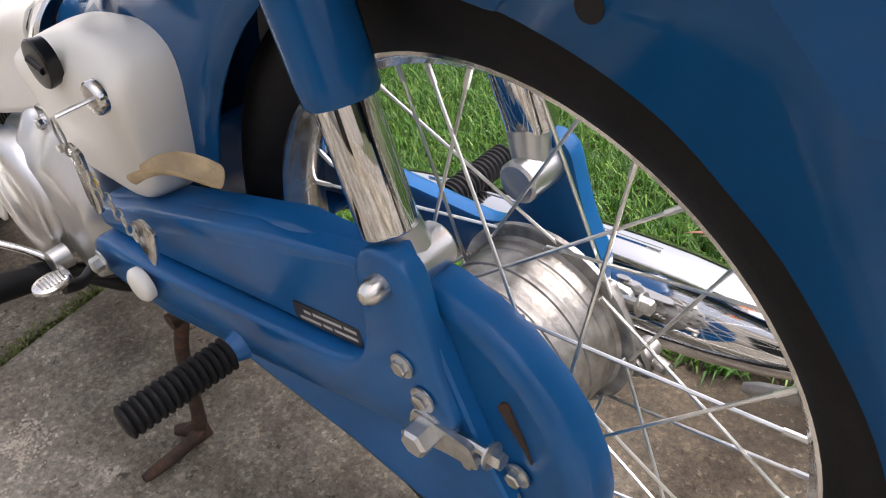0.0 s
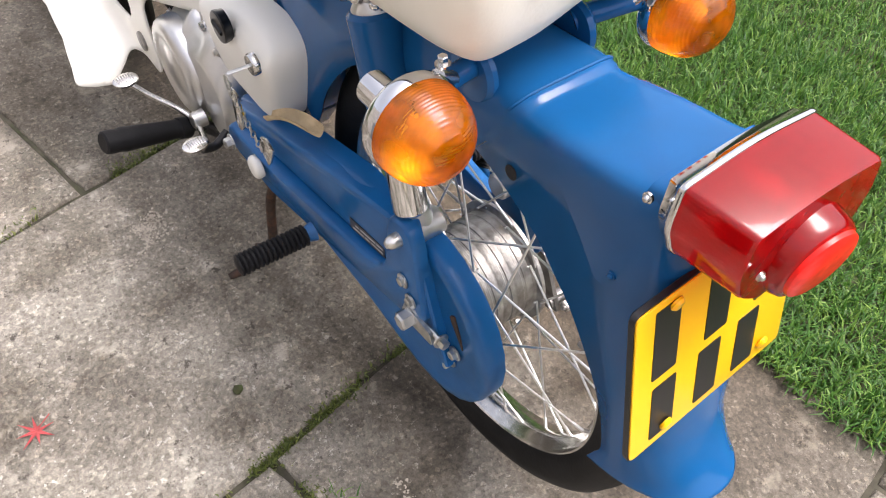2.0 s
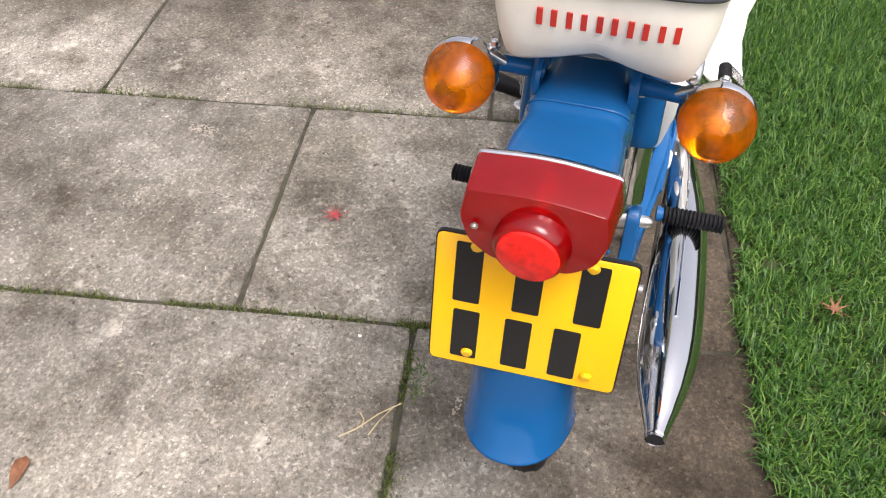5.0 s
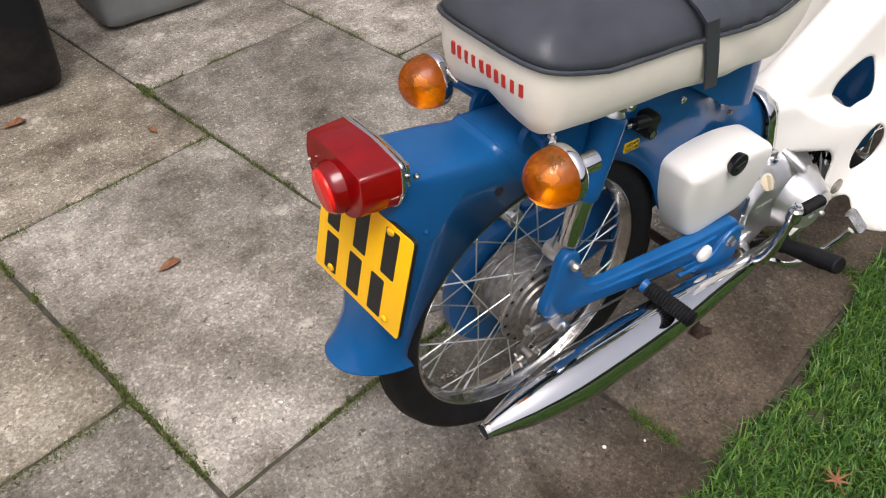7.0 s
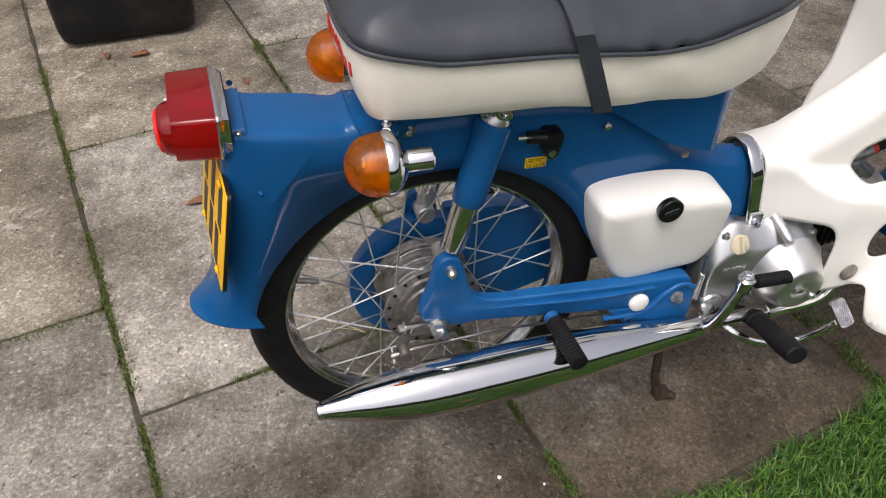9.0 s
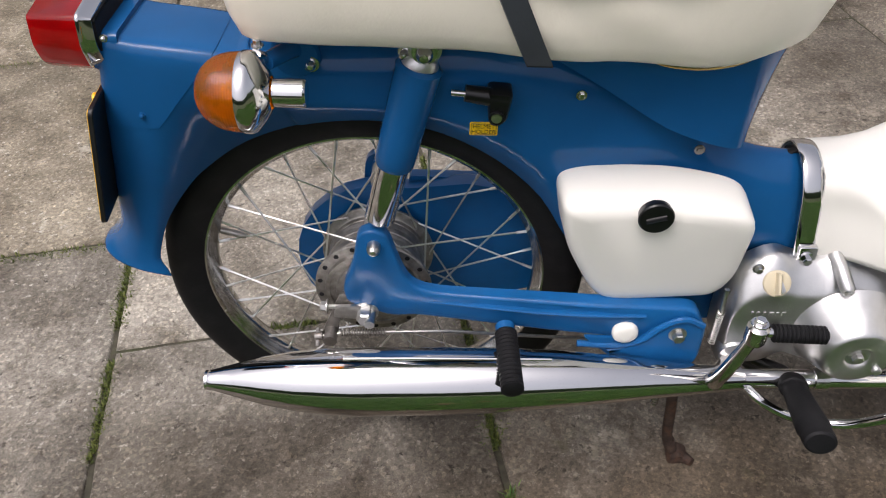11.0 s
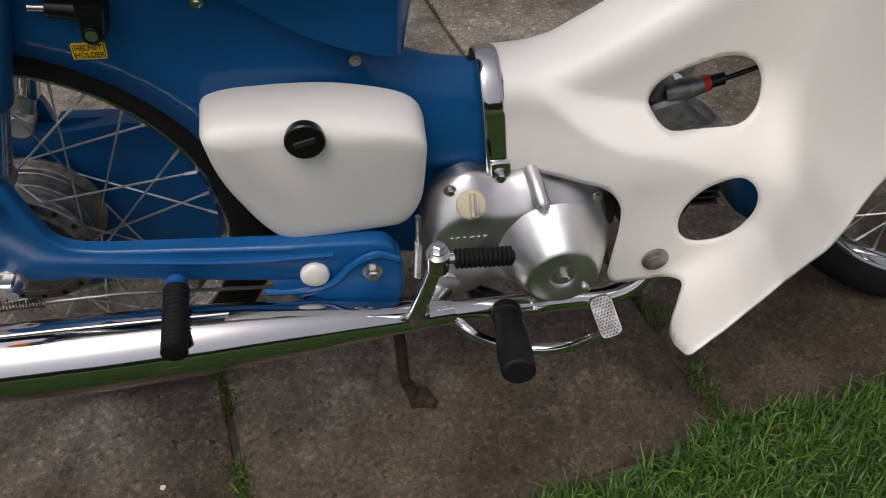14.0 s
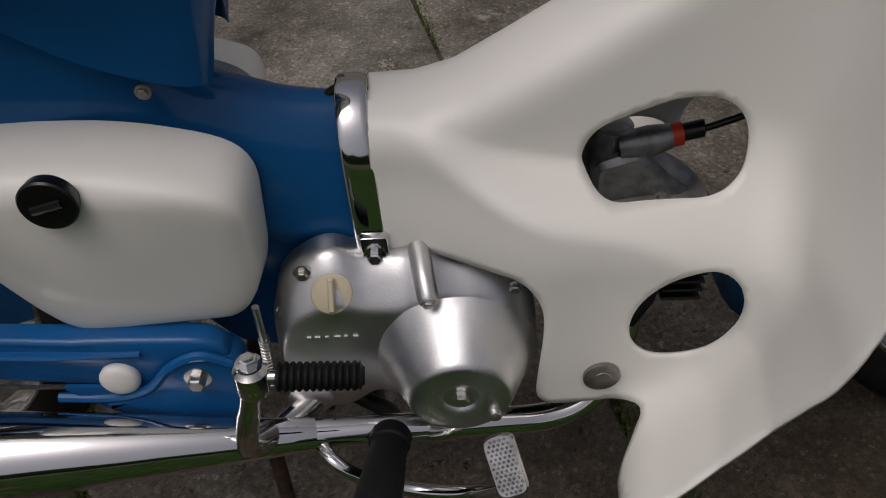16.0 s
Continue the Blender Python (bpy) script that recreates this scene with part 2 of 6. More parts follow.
    col = mix(sc.outputs[0], mixed.outputs[0], 1.0, "MULTIPLY")
    grit = ramp(tex(135, 6, 0.8), [(0.38, (0.34, 0.32, 0.29)), (0.48, (0.95, 0.95, 0.94)), (0.55, (1.08, 1.07, 1.05)), (0.63, (1.9, 1.84, 1.72))])
    col = mix(col, grit, 0.54, "MULTIPLY")
    fine = ramp(tex(420, 3, 0.7), [(0.38, (0.55, 0.53, 0.5)), (0.5, (1.0, 1.0, 1.0)), (0.63, (1.5, 1.47, 1.4))])
    col = mix(col, fine, 0.22, "MULTIPLY")
    v = n.new("ShaderNodeTexVoronoi")
    v.inputs["Scale"].default_value = 190
    l.new(geo.outputs["Position"], v.inputs["Vector"])
    stone = ramp(v.outputs["Color"], [(0.12, (0.42, 0.39, 0.35)), (0.40, (0.95, 0.94, 0.92)), (0.72, (1.05, 1.04, 1.02)), (0.85, (2.1, 2.02, 1.9))])
    col = mix(col, stone, 0.40, "MULTIPLY")
    fleck = ramp(tex(70, 8, 0.75), [(0.59, (0, 0, 0)), (0.62, (0.9, 0.9, 0.9))])
    chip = n.new("ShaderNodeRGB")
    chip.outputs[0].default_value = (0.50, 0.475, 0.43, 1)
    col = mix(col, chip.outputs[0], fleck)
    pale = ramp(tex(9, 10, 0.72), [(0.585, (0, 0, 0)), (0.64, (0.65, 0.65, 0.65))])
    light = n.new("ShaderNodeRGB")
    light.outputs[0].default_value = (0.46, 0.43, 0.37, 1)
    col = mix(col, light.outputs[0], pale)
    blot = ramp(tex(6.3, 10, 0.74), [(0.36, (0.47, 0.44, 0.39)), (0.50, (0.97, 0.96, 0.94)), (0.60, (1.24, 1.23, 1.20))])
    col = mix(col, blot, 0.9, "MULTIPLY")
    patch = ramp(tex(2.3, 7, 0.62), [(0.38, (0.70, 0.68, 0.63)), (0.49, (1.0, 0.995, 0.98)), (0.60, (1.17, 1.17, 1.16))])
    col = mix(col, patch, 0.85, "MULTIPLY")
    dark = ramp(tex(37, 8, 0.74), [(0.600, (0, 0, 0)), (0.640, (0.85, 0.85, 0.85))])
    soot = n.new("ShaderNodeRGB")
    soot.outputs[0].default_value = (0.06, 0.052, 0.042, 1)
    col = mix(col, soot.outputs[0], dark)
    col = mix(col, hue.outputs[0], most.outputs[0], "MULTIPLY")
    moss = ramp(tex(5.2, 8, 0.7), [(0.64, (0, 0, 0)), (0.80, (0.5, 0.5, 0.5))])
    green = n.new("ShaderNodeRGB")
    green.outputs[0].default_value = (0.10, 0.105, 0.04, 1)
    col = mix(col, green.outputs[0], moss)
    l.new(col, p.inputs["Base Color"])
    p.inputs["Roughness"].default_value = 0.88
    p.inputs["Specular IOR Level"].default_value = 0.3
    b1 = n.new("ShaderNodeBump")
    b1.inputs["Strength"].default_value, b1.inputs["Distance"].default_value = 0.7, 0.003
    l.new(tex(140, 6, 0.75), b1.inputs["Height"])
    b2 = n.new("ShaderNodeBump")
    b2.inputs["Strength"].default_value, b2.inputs["Distance"].default_value = 0.5, 0.006
    l.new(tex(22, 6, 0.65), b2.inputs["Height"]), l.new(b1.outputs[0], b2.inputs["Normal"])
    l.new(b2.outputs[0], p.inputs["Normal"])
    return m


def blade_material(name, a, b, c):
    """Leaves of grass: each island has its own green."""
    m = bpy.data.materials.new(name)
    m.use_nodes = True
    n, l = m.node_tree.nodes, m.node_tree.links
    p = n["Principled BSDF"]
    g = n.new("ShaderNodeNewGeometry")
    r = n.new("ShaderNodeValToRGB")
    e = r.color_ramp.elements
    e.new(0.5)
    for k, (at, col) in zip(e, ((0.0, a), (0.55, b), (1.0, c))):
        k.position, k.color = at, (*col, 1)
    l.new(g.outputs["Random Per Island"], r.inputs[0])
    l.new(r.outputs[0], p.inputs["Base Color"])
    p.inputs["Roughness"].default_value = 0.5
    p.inputs["Subsurface Weight"].default_value = 0.0
    t = n.new("ShaderNodeBsdfTranslucent")
    l.new(r.outputs[0], t.inputs["Color"])
    x = n.new("ShaderNodeMixShader")
    x.inputs[0].default_value = 0.3
    l.new(p.outputs[0], x.inputs[1]), l.new(t.outputs[0], x.inputs[2])
    l.new(x.outputs[0], n["Material Output"].inputs["Surface"])
    return m


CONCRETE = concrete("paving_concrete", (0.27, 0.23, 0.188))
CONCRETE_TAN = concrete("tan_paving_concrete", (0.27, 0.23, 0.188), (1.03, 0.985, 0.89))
GRASS = blade_material("grass_blades", (0.024, 0.082, 0.010), (0.064, 0.176, 0.020), (0.175, 0.29, 0.048))
MOSS = blade_material("moss_tufts", (0.045, 0.065, 0.012), (0.095, 0.125, 0.022), (0.17, 0.19, 0.045))
SOIL = material("soil", (0.05, 0.055, 0.022), rough=0.95, var=0.5, var_scale=25, bump=0.6, bump_scale=120, dirt=0.8, dirt_scale=9, dark=(0.045, 0.095, 0.018))
JOINT = material("joint_soil", (0.055, 0.05, 0.035), rough=0.95, var=0.5, var_scale=40, bump=0.6, bump_scale=150, dirt=0.7, dirt_scale=12, dark=(0.045, 0.06, 0.015))
HEDGE = material("added_hedge", (0.035, 0.06, 0.02), rough=0.7, var=0.5, var_scale=9, bump=0.8, bump_scale=14, dirt=0.6, dirt_scale=4, dark=(0.015, 0.025, 0.01))
WALL = material("added_wall", (0.46, 0.42, 0.37), rough=0.9, var=0.25, var_scale=3, bump=0.4, bump_scale=60, dirt=0.4, dirt_scale=2, dark=(0.26, 0.23, 0.20))
LIME = material("lime_smear", (0.36, 0.32, 0.26), rough=0.9, var=0.3, var_scale=45, bump=0.5, bump_scale=150, dirt=0.6, dirt_scale=60, dark=(0.22, 0.195, 0.165))
LEAF_BROWN = material("dry_leaf_brown", (0.21, 0.09, 0.042), rough=0.7, var=0.35, var_scale=90, bump=0.3, bump_scale=200)
LEAF_RED = material("dry_leaf_red", (0.34, 0.05, 0.05), rough=0.7, var=0.3, var_scale=90, bump=0.3)
LEAF_PINK = material("dry_leaf_pink", (0.26, 0.12, 0.09), rough=0.7, var=0.3, var_scale=90, bump=0.3)
STRAW = material("straw", (0.50, 0.42, 0.24), rough=0.8, var=0.2, var_scale=60)

# ---------------------------------------------------------------- mesh helpers


def link(name, me, mat, parent=None, label="", sharp=38):
    me.materials.append(mat)
    me.polygons.foreach_set("use_smooth", [True] * len(me.polygons))
    me.set_sharp_from_angle(angle=radians(sharp))
    ob = new(name, me)
    if parent is not None:
        ob.parent = parent
    return tagged(ob, label) if label else ob


def part(name, bm, mat, parent=None, label="", sharp=38):
    """Links a bmesh as one mesh object under a thing or a part."""
    bmesh.ops.recalc_face_normals(bm, faces=bm.faces)
    me = bpy.data.meshes.new(name)
    bm.to_mesh(me)
    bm.free()
    return link(name, me, mat, parent, label, sharp)


def ring(bm, pts):
    return [bm.verts.new(p) for p in pts]


def bridge(bm, a, b, closed=True):
    n = len(a)
    for i in range(n if closed else n - 1):
        j = (i + 1) % n
        bm.faces.new((a[i], a[j], b[j], b[i]))


def add_tube(bm, pts, radii, seg=12, caps=True, squash=1.0, up=None):
    """A round bar along a polyline; radii: one number or one for each point."""
    pts = [Vector(p) for p in pts]
    if not isinstance(radii, (list, tuple)):
        radii = [radii] * len(pts)
    side = None
    rings = []
    for i, p in enumerate(pts):
        d = (pts[min(i + 1, len(pts) - 1)] - pts[max(i - 1, 0)]).normalized()
        if side is None:
            ref = Vector(up) if up else (Vector((0, 0, 1)) if abs(d.z) < 0.9 else Vector((1, 0, 0)))
            side = d.cross(ref).normalized()
        side = (side - d * side.dot(d)).normalized()
        top = side.cross(d)
        rings.append(ring(bm, [p + radii[i] * (math.cos(2 * math.pi * k / seg) * side + squash * math.sin(2 * math.pi * k / seg) * top) for k in range(seg)]))
    for a, b in zip(rings, rings[1:]):
        bridge(bm, a, b)
    if caps:
        bm.faces.new(rings[0][::-1])
        bm.faces.new(rings[-1])
    return rings


def tube(pts, radii, seg=12, caps=True, squash=1.0, up=None):
    bm = bmesh.new()
    add_tube(bm, pts, radii, seg, caps, squash, up)
    return bm


def bend(pts, steps=8):
    """A smooth curve through the points (Catmull-Rom)."""
    p = [Vector(q) for q in pts]
    p = [2 * p[0] - p[1]] + p + [2 * p[-1] - p[-2]]
    out = []
    for i in range(1, len(p) - 2):
        for k in range(steps):
            t = k / steps
            a, b, c, d = p[i - 1], p[i], p[i + 1], p[i + 2]
            out.append(0.5 * ((2 * b) + (c - a) * t + (2 * a - 5 * b + 4 * c - d) * t * t + (3 * b - a - 3 * c + d) * t ** 3))
    return out + [p[-2]]


def add_lathe(bm, profile, origin, axis, seg=32, caps=True):
    """A turned piece: profile rows (along the axis, radius)."""
    o, d = Vector(origin), Vector(axis).normalized()
    s = d.cross(Vector((0, 0, 1)) if abs(d.z) < 0.9 else Vector((1, 0, 0))).normalized()
    t = s.cross(d)
    rings = [ring(bm, [o + d * a + r * (math.cos(2 * math.pi * k / seg) * s + math.sin(2 * math.pi * k / seg) * t) for k in range(seg)]) for a, r in profile]
    for a, b in zip(rings, rings[1:]):
        bridge(bm, a, b)
    if caps:
        bm.faces.new(rings[0][::-1])
        bm.faces.new(rings[-1])
    return rings


def lathe(profile, origin, axis, seg=32, caps=True):
    bm = bmesh.new()
    add_lathe(bm, profile, origin, axis, seg, caps)
    return bm


def round_poly(pts, radius, steps=5):
    """Rounds the corners of a closed 2D polygon. radius: one number or one for each corner."""
    n = len(pts)
    out = []
    for i in range(n):
        r = radius[i] if isinstance(radius, (list, tuple)) else radius
        p, a, b = Vector(pts[i]), Vector(pts[i - 1]), Vector(pts[(i + 1) % n])
        r1, r2 = min(r, (a - p).length * 0.45), min(r, (b - p).length * 0.45)
        u, v = p + (a - p).normalized() * r1, p + (b - p).normalized() * r2
        for k in range(steps + 1):
            t = k / steps
            out.append((1 - t) ** 2 * u + 2 * t * (1 - t) * p + t * t * v)
    return out


def inset_poly(pts, d):
    """Moves a closed polygon's points inwards by d."""
    n = len(pts)
    area = sum(pts[i - 1][0] * pts[i][1] - pts[i][0] * pts[i - 1][1] for i in range(n))
    s = 1 if area > 0 else -1
    out = []
    if d > 0.0062:
        c = sum((Vector(p) for p in pts), Vector((0, 0))) / n
        size = sum((Vector(p) - c).length for p in pts) / n
        near = inset_poly(pts, 0.006)
        return [c + (p - c) * (1 - (d - 0.006) / size) for p in near]
    for i in range(n):
        e = (Vector(pts[(i + 1) % n]) - Vector(pts[i - 1]))
        e = e.normalized() if e.length > 1e-9 else Vector((1, 0))
        out.append(Vector(pts[i]) + s * d * Vector((-e.y, e.x)))
    return out


def dense(poly, step):
    """Adds points along the sides of a closed polygon."""
    out = []
    for i in range(len(poly)):
        a, c = Vector(poly[i - 1]), Vector(poly[i])
        n = max(1, math.ceil((c - a).length / step))
        out += [a.lerp(c, k / n) for k in range(n)]
    return out


def slab_xz(poly, layers):
    """A pressed or moulded piece: polygon in x and z, layers of (y, inset)."""
    bm = bmesh.new()
    rings = []
    for y, d in layers:
        q = inset_poly(poly, d) if d else poly
        rings.append(ring(bm, [(p[0], y, p[1]) for p in q]))
    for a, b in zip(rings, rings[1:]):
        bridge(bm, a, b)
    bm.faces.new(rings[0][::-1])
    bm.faces.new(rings[-1])
    return bm


def slab_yz(poly, layers, lean=0.0):
    """As slab_xz, for a polygon in y and z with layers along x; lean: x per metre of z."""
    bm = bmesh.new()
    rings = []
    for x, d in layers:
        q = inset_poly(poly, d) if d else poly
        rings.append(ring(bm, [(x + lean * p[1], p[0], p[1]) for p in q]))
    for a, b in zip(rings, rings[1:]):
        bridge(bm, a, b)
    bm.faces.new(rings[0][::-1])
    bm.faces.new(rings[-1])
    return bm


def bolt(parent, at, axis, r=0.007, h=0.008, name="bolt", mat=None, dome=False):
    """A hexagon bolt with a washer, or a domed nut."""
    bm = bmesh.new()
    add_lathe(bm, [(0, r * 1.5), (0.0016, r * 1.5), (0.0017, r * 1.2)], at, axis, 16)
    o = Vector(at) + Vector(axis).normalized() * 0.0015
    if dome:
        add_lathe(bm, [(0, r), (h * 0.5, r), (h * 0.8, r * 0.85), (h * 1.05, r * 0.5), (h * 1.1, 0.0008)], o, axis, 12)
    else:
        add_lathe(bm, [(0, r), (h * 0.85, r), (h, r * 0.8)], o, axis, 6)
    return part(name, bm, mat or ZINC, parent, sharp=30)


def text_part(name, body, size, m, mat, parent, squeeze=1.0):
    """Raised lettering in the built-in font, laid flat in the pose m."""
    cu = bpy.data.curves.new(name, "FONT")
    cu.body, cu.size, cu.extrude, cu.align_x, cu.align_y = body, size, 0.0002, "CENTER", "CENTER"
    tmp = bpy.data.objects.new(name, cu)
    scene.collection.objects.link(tmp)
    dg = bpy.context.evaluated_depsgraph_get()
    me = bpy.data.meshes.new_from_object(tmp.evaluated_get(dg))
    bpy.data.objects.remove(tmp)
    me.transform(m @ Matrix.Diagonal((squeeze, 1, 1, 1)))
    ob = new(name, me)
    me.materials.clear()
    me.materials.append(mat)
    ob.parent = parent
    return ob


def thing(name, label, category, group=""):
    return tagged(new(name), label, category, group)

# ---------------------------------------------------------------- ground, paving and lawn
PHI = math.atan(0.187)
CU, SU = math.cos(PHI), math.sin(PHI)


def paved(u, v):
    """From the paving's own directions (u along the vehicle, v across) to the world."""
    return (u * CU - v * SU, u * SU + v * CU)


def lawn_edge(x):
    """The y at which the lawn's soil begins."""
    return -0.362 + 0.185 * x + 0.012 * math.sin(9 * x) + 0.008 * math.sin(23 * x + 1)


bm = bmesh.new()
bmesh.ops.create_grid(bm, x_segments=4, y_segments=4, size=400)
for v in bm.verts:
    v.co.z = -0.05
ground = tagged(part("ground", bm, SOIL), "dark soil with grass reaching to the horizon", "ground", kind="structure")

bm = bmesh.new()
bed = [paved(-2.6, -0.42), paved(3.2, -0.42), paved(3.2, 4.2), paved(-2.6, 4.2)]
lo = ring(bm, [(x, y, -0.06) for x, y in bed])
hi = ring(bm, [(x, y, -0.007) for x, y in bed])
bridge(bm, lo, hi)
bm.faces.new(hi)
pavement = tagged(part("pavement", bm, JOINT), "weathered grey concrete paving slabs with mossy joints", "paving", kind="structure")

# each row: its two lines along u, and the seams across
ROW_LINES = [-2.27, -1.66, -1.05, -0.440, 0.157, 0.768, 1.385, 1.995, 2.605]
SEAMS = [0.2, 0.10, 0.526, 0.224, 0.546, 0.14, 0.52, 0.1]
SEAM_STEP = [0.91, 0.91, 0.83, 0.903, 0.887, 0.92, 0.91, 0.91]


def slab(u0, u1, v0, v1, mat):
    """One cast slab with worn, slightly chipped edges."""
    g = 0.0036
    u0, u1, v0, v1 = u0 + g, u1 - g, v0 + g, v1 - g
    outline = []
    n = 14
    for a, b in (((u0, v0), (u1, v0)), ((u1, v0), (u1, v1)), ((u1, v1), (u0, v1)), ((u0, v1), (u0, v0))):
        for k in range(n):
            t = k / n
            w = 0.0035 if 0 < k else -0.004
            e = (random.random() - 0.35) * w
            c = Vector(((u0 + u1) / 2, (v0 + v1) / 2))
            q = Vector(a).lerp(Vector(b), t)
            outline.append(q + (c - q).normalized() * (e if k else random.uniform(0.001, 0.006)))
    tilt = [random.uniform(-0.0015, 0.0015) for _ in range(2)]

    def lift(q, z):
        x, y = paved(*q)
        return (x, y, z + tilt[0] * (q[0] - u0) + tilt[1] * (q[1] - v0))
    bm = bmesh.new()
    a = ring(bm, [lift(q, -0.05) for q in outline])
    b = ring(bm, [lift(q, -0.006) for q in outline])
    inner = inset_poly(outline, 0.004 if (u1 - u0) * (v1 - v0) > 0 else -0.004)
    c = ring(bm, [lift(q, -0.0005) for q in inner])
    bridge(bm, a, b), bridge(bm, b, c)
    bm.faces.new(c)
    return part("slab", bm, mat, pavement, sharp=60)


for i, (seam, step) in enumerate(zip(SEAMS, SEAM_STEP)):
    v = seam - step * math.ceil((seam + 0.40) / step)
    while v < 3.6:
        if v + step > -0.38:
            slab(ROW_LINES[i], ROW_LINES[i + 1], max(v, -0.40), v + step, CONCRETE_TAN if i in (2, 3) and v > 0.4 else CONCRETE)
        v += step


bm = bmesh.new()
rows = []
for k in range(61):
    x = -6 + 14 * k / 60 if k % 60 else (-6 if k == 0 else 8)
    rows.append(ring(bm, [(x, lawn_edge(x) - d, 0.002 - 0.004 * (d == 0) + 0.005 * noise.noise((x * 3, d * 3, 1))) for d in (0.0, 0.02, 0.3, 0.8, 1.6, 3.0, 6.0)]))
for a, b in zip(rows, rows[1:]):
    bridge(bm, a, b, False)
tagged(part("lawn_soil", bm, SOIL), "dark soil under the lawn with thin moss", "soil", kind="structure")


def blades(name, roots, length, width, mat, lean=0.5, parent=None):
    """Grass: each blade a bent, tapering strip of its own."""
    n = len(roots)
    r = np.random.RandomState(7)
    a = r.uniform(0, 2 * np.pi, n)
    ln = length * r.uniform(0.55, 1.35, n)
    tilt = lean * r.uniform(0.2, 1.5, n)
    d = np.stack([np.cos(a), np.sin(a), np.zeros(n)], 1)
    s = np.stack([-np.sin(a), np.cos(a), np.zeros(n)], 1) * (width * r.uniform(0.6, 1.3, n))[:, None] / 2
    up = np.array([[0, 0, 1.0]])
    mid = roots + ln[:, None] * 0.55 * (d * np.sin(tilt * 0.6)[:, None] + up * np.cos(tilt * 0.6)[:, None])
    tip = mid + ln[:, None] * 0.5 * (d * np.sin(tilt * 1.5)[:, None] + up * np.cos(tilt * 1.5)[:, None])
    verts = np.stack([roots - s, roots + s, mid + 0.8 * s, mid - 0.8 * s, tip], 1).reshape(-1, 3)
    k = np.arange(n)[:, None] * 5
    quads = (k + np.array([[0, 1, 2, 3]])).ravel()
    tris = (k + np.array([[3, 2, 4]])).ravel()
    me = bpy.data.meshes.new(name)
    me.vertices.add(len(verts))
    me.vertices.foreach_set("co", verts.ravel())
    loops = np.concatenate([quads, tris])
    me.loops.add(len(loops))
    me.loops.foreach_set("vertex_index", loops)
    me.polygons.add(2 * n)
    starts = np.concatenate([np.arange(n) * 4, 4 * n + np.arange(n) * 3])
    me.polygons.foreach_set("loop_start", starts)
    me.update(calc_edges=True)
    me.validate()
    me.materials.append(mat)
    ob = new(name, me)
    if parent is not None:
        ob.parent = parent
    return ob


def lawn_roots(n, x0, x1, depth0, depth1, seed):
    r = np.random.RandomState(seed)
    x = r.uniform(x0, x1, n)
    y = np.array([lawn_edge(q) for q in x]) - depth0 - (depth1 - depth0) * r.uniform(0, 1, n)
    keep = np.array([noise.noise((a * 4.5, b * 4.5, 3.0)) + 0.5 * noise.noise((a * 13, b * 13, 8.0)) > -0.78 for a, b in zip(x, y)])
    x, y = x[keep], y[keep]
    z = np.array([0.002 + 0.006 * noise.noise((a * 5, b * 5, 0.0)) for a, b in zip(x, y)])
    return np.stack([x, y, z], 1)


roots = np.concatenate([lawn_roots(82000, -0.9, 1.6, -0.012, 0.75, 1), lawn_roots(140000, -1.2, 2.4, 0.7, 2.2, 2), lawn_roots(24000, -2.5, 4.0, 2.1, 5.0, 3)])
lawn = tagged(blades("lawn", roots, 0.036, 0.0030, GRASS, 1.05), "short green lawn grass with darker mossy patches", "lawn", kind="stuff")


def joint_roots(lines, n, seed):
    r = np.random.RandomState(seed)
    out = []
    for (u0, v0, u1, v1, dense) in lines:
        m = int(n * dense * math.hypot(u1 - u0, v1 - v0))
        for _ in range(m):
            t = r.uniform()
            x, y = paved(u0 + (u1 - u0) * t + r.normal(0, 0.008), v0 + (v1 - v0) * t + r.normal(0, 0.008))
            if noise.noise((x * 9, y * 9, 5)) > -0.12:
                out.append((x, y, -0.006))
    return np.array(out)


moss_lines = [(-0.437, 1.115, 0.155, 1.115, 0.7), (-0.437, 1.34, -1.04, 1.34, 0.4), (0.155, -0.4, 0.155, 0.25, 1.0), (0.155, 0.3, 0.155, 1.5, 0.35), (-0.437, 0.0, -0.437, 1.6, 0.9), (0.776, -0.35, 0.776, 0.1, 1.3), (-0.43, 0.215, -0.1, 0.215, 1.0),
              (-0.437, 0.51, -0.9, 0.51, 0.6), (0.155, 1.40, 0.155, 1.48, 5.0), (0.16, 1.438, 0.5, 1.438, 0.5), (0.0, 0.215, 0.1, 0.215, 0.8), (0.776, 0.2, 0.776, 1.8, 0.3)]
moss = tagged(blades("moss", joint_roots(moss_lines, 4200, 5), 0.0105, 0.0028, MOSS, 0.9), "green moss growing in the paving joints", "moss", kind="stuff")
tuft_lines = [(0.776, -0.33, 0.79, -0.12, 1.0), (0.155, -0.36, 0.155, -0.15, 0.5), (-0.40, 0.218, -0.25, 0.215, 0.15), (0.0, 0.2, 0.06, 0.2, 0.8)]
tufts = tagged(blades("grass_tuft", joint_roots(tuft_lines, 1000, 9), 0.022, 0.0022, GRASS, 0.9), "small grass tufts growing out of the joints", "grass", kind="stuff")

# ---------------------------------------------------------------- the moped
bike = thing("moped", "blue step-through moped with white leg shield on its centre stand", "moped")
AX = 0.308                      # height of the rear axle
FX, FZ = 1.175, 0.331           # front axle


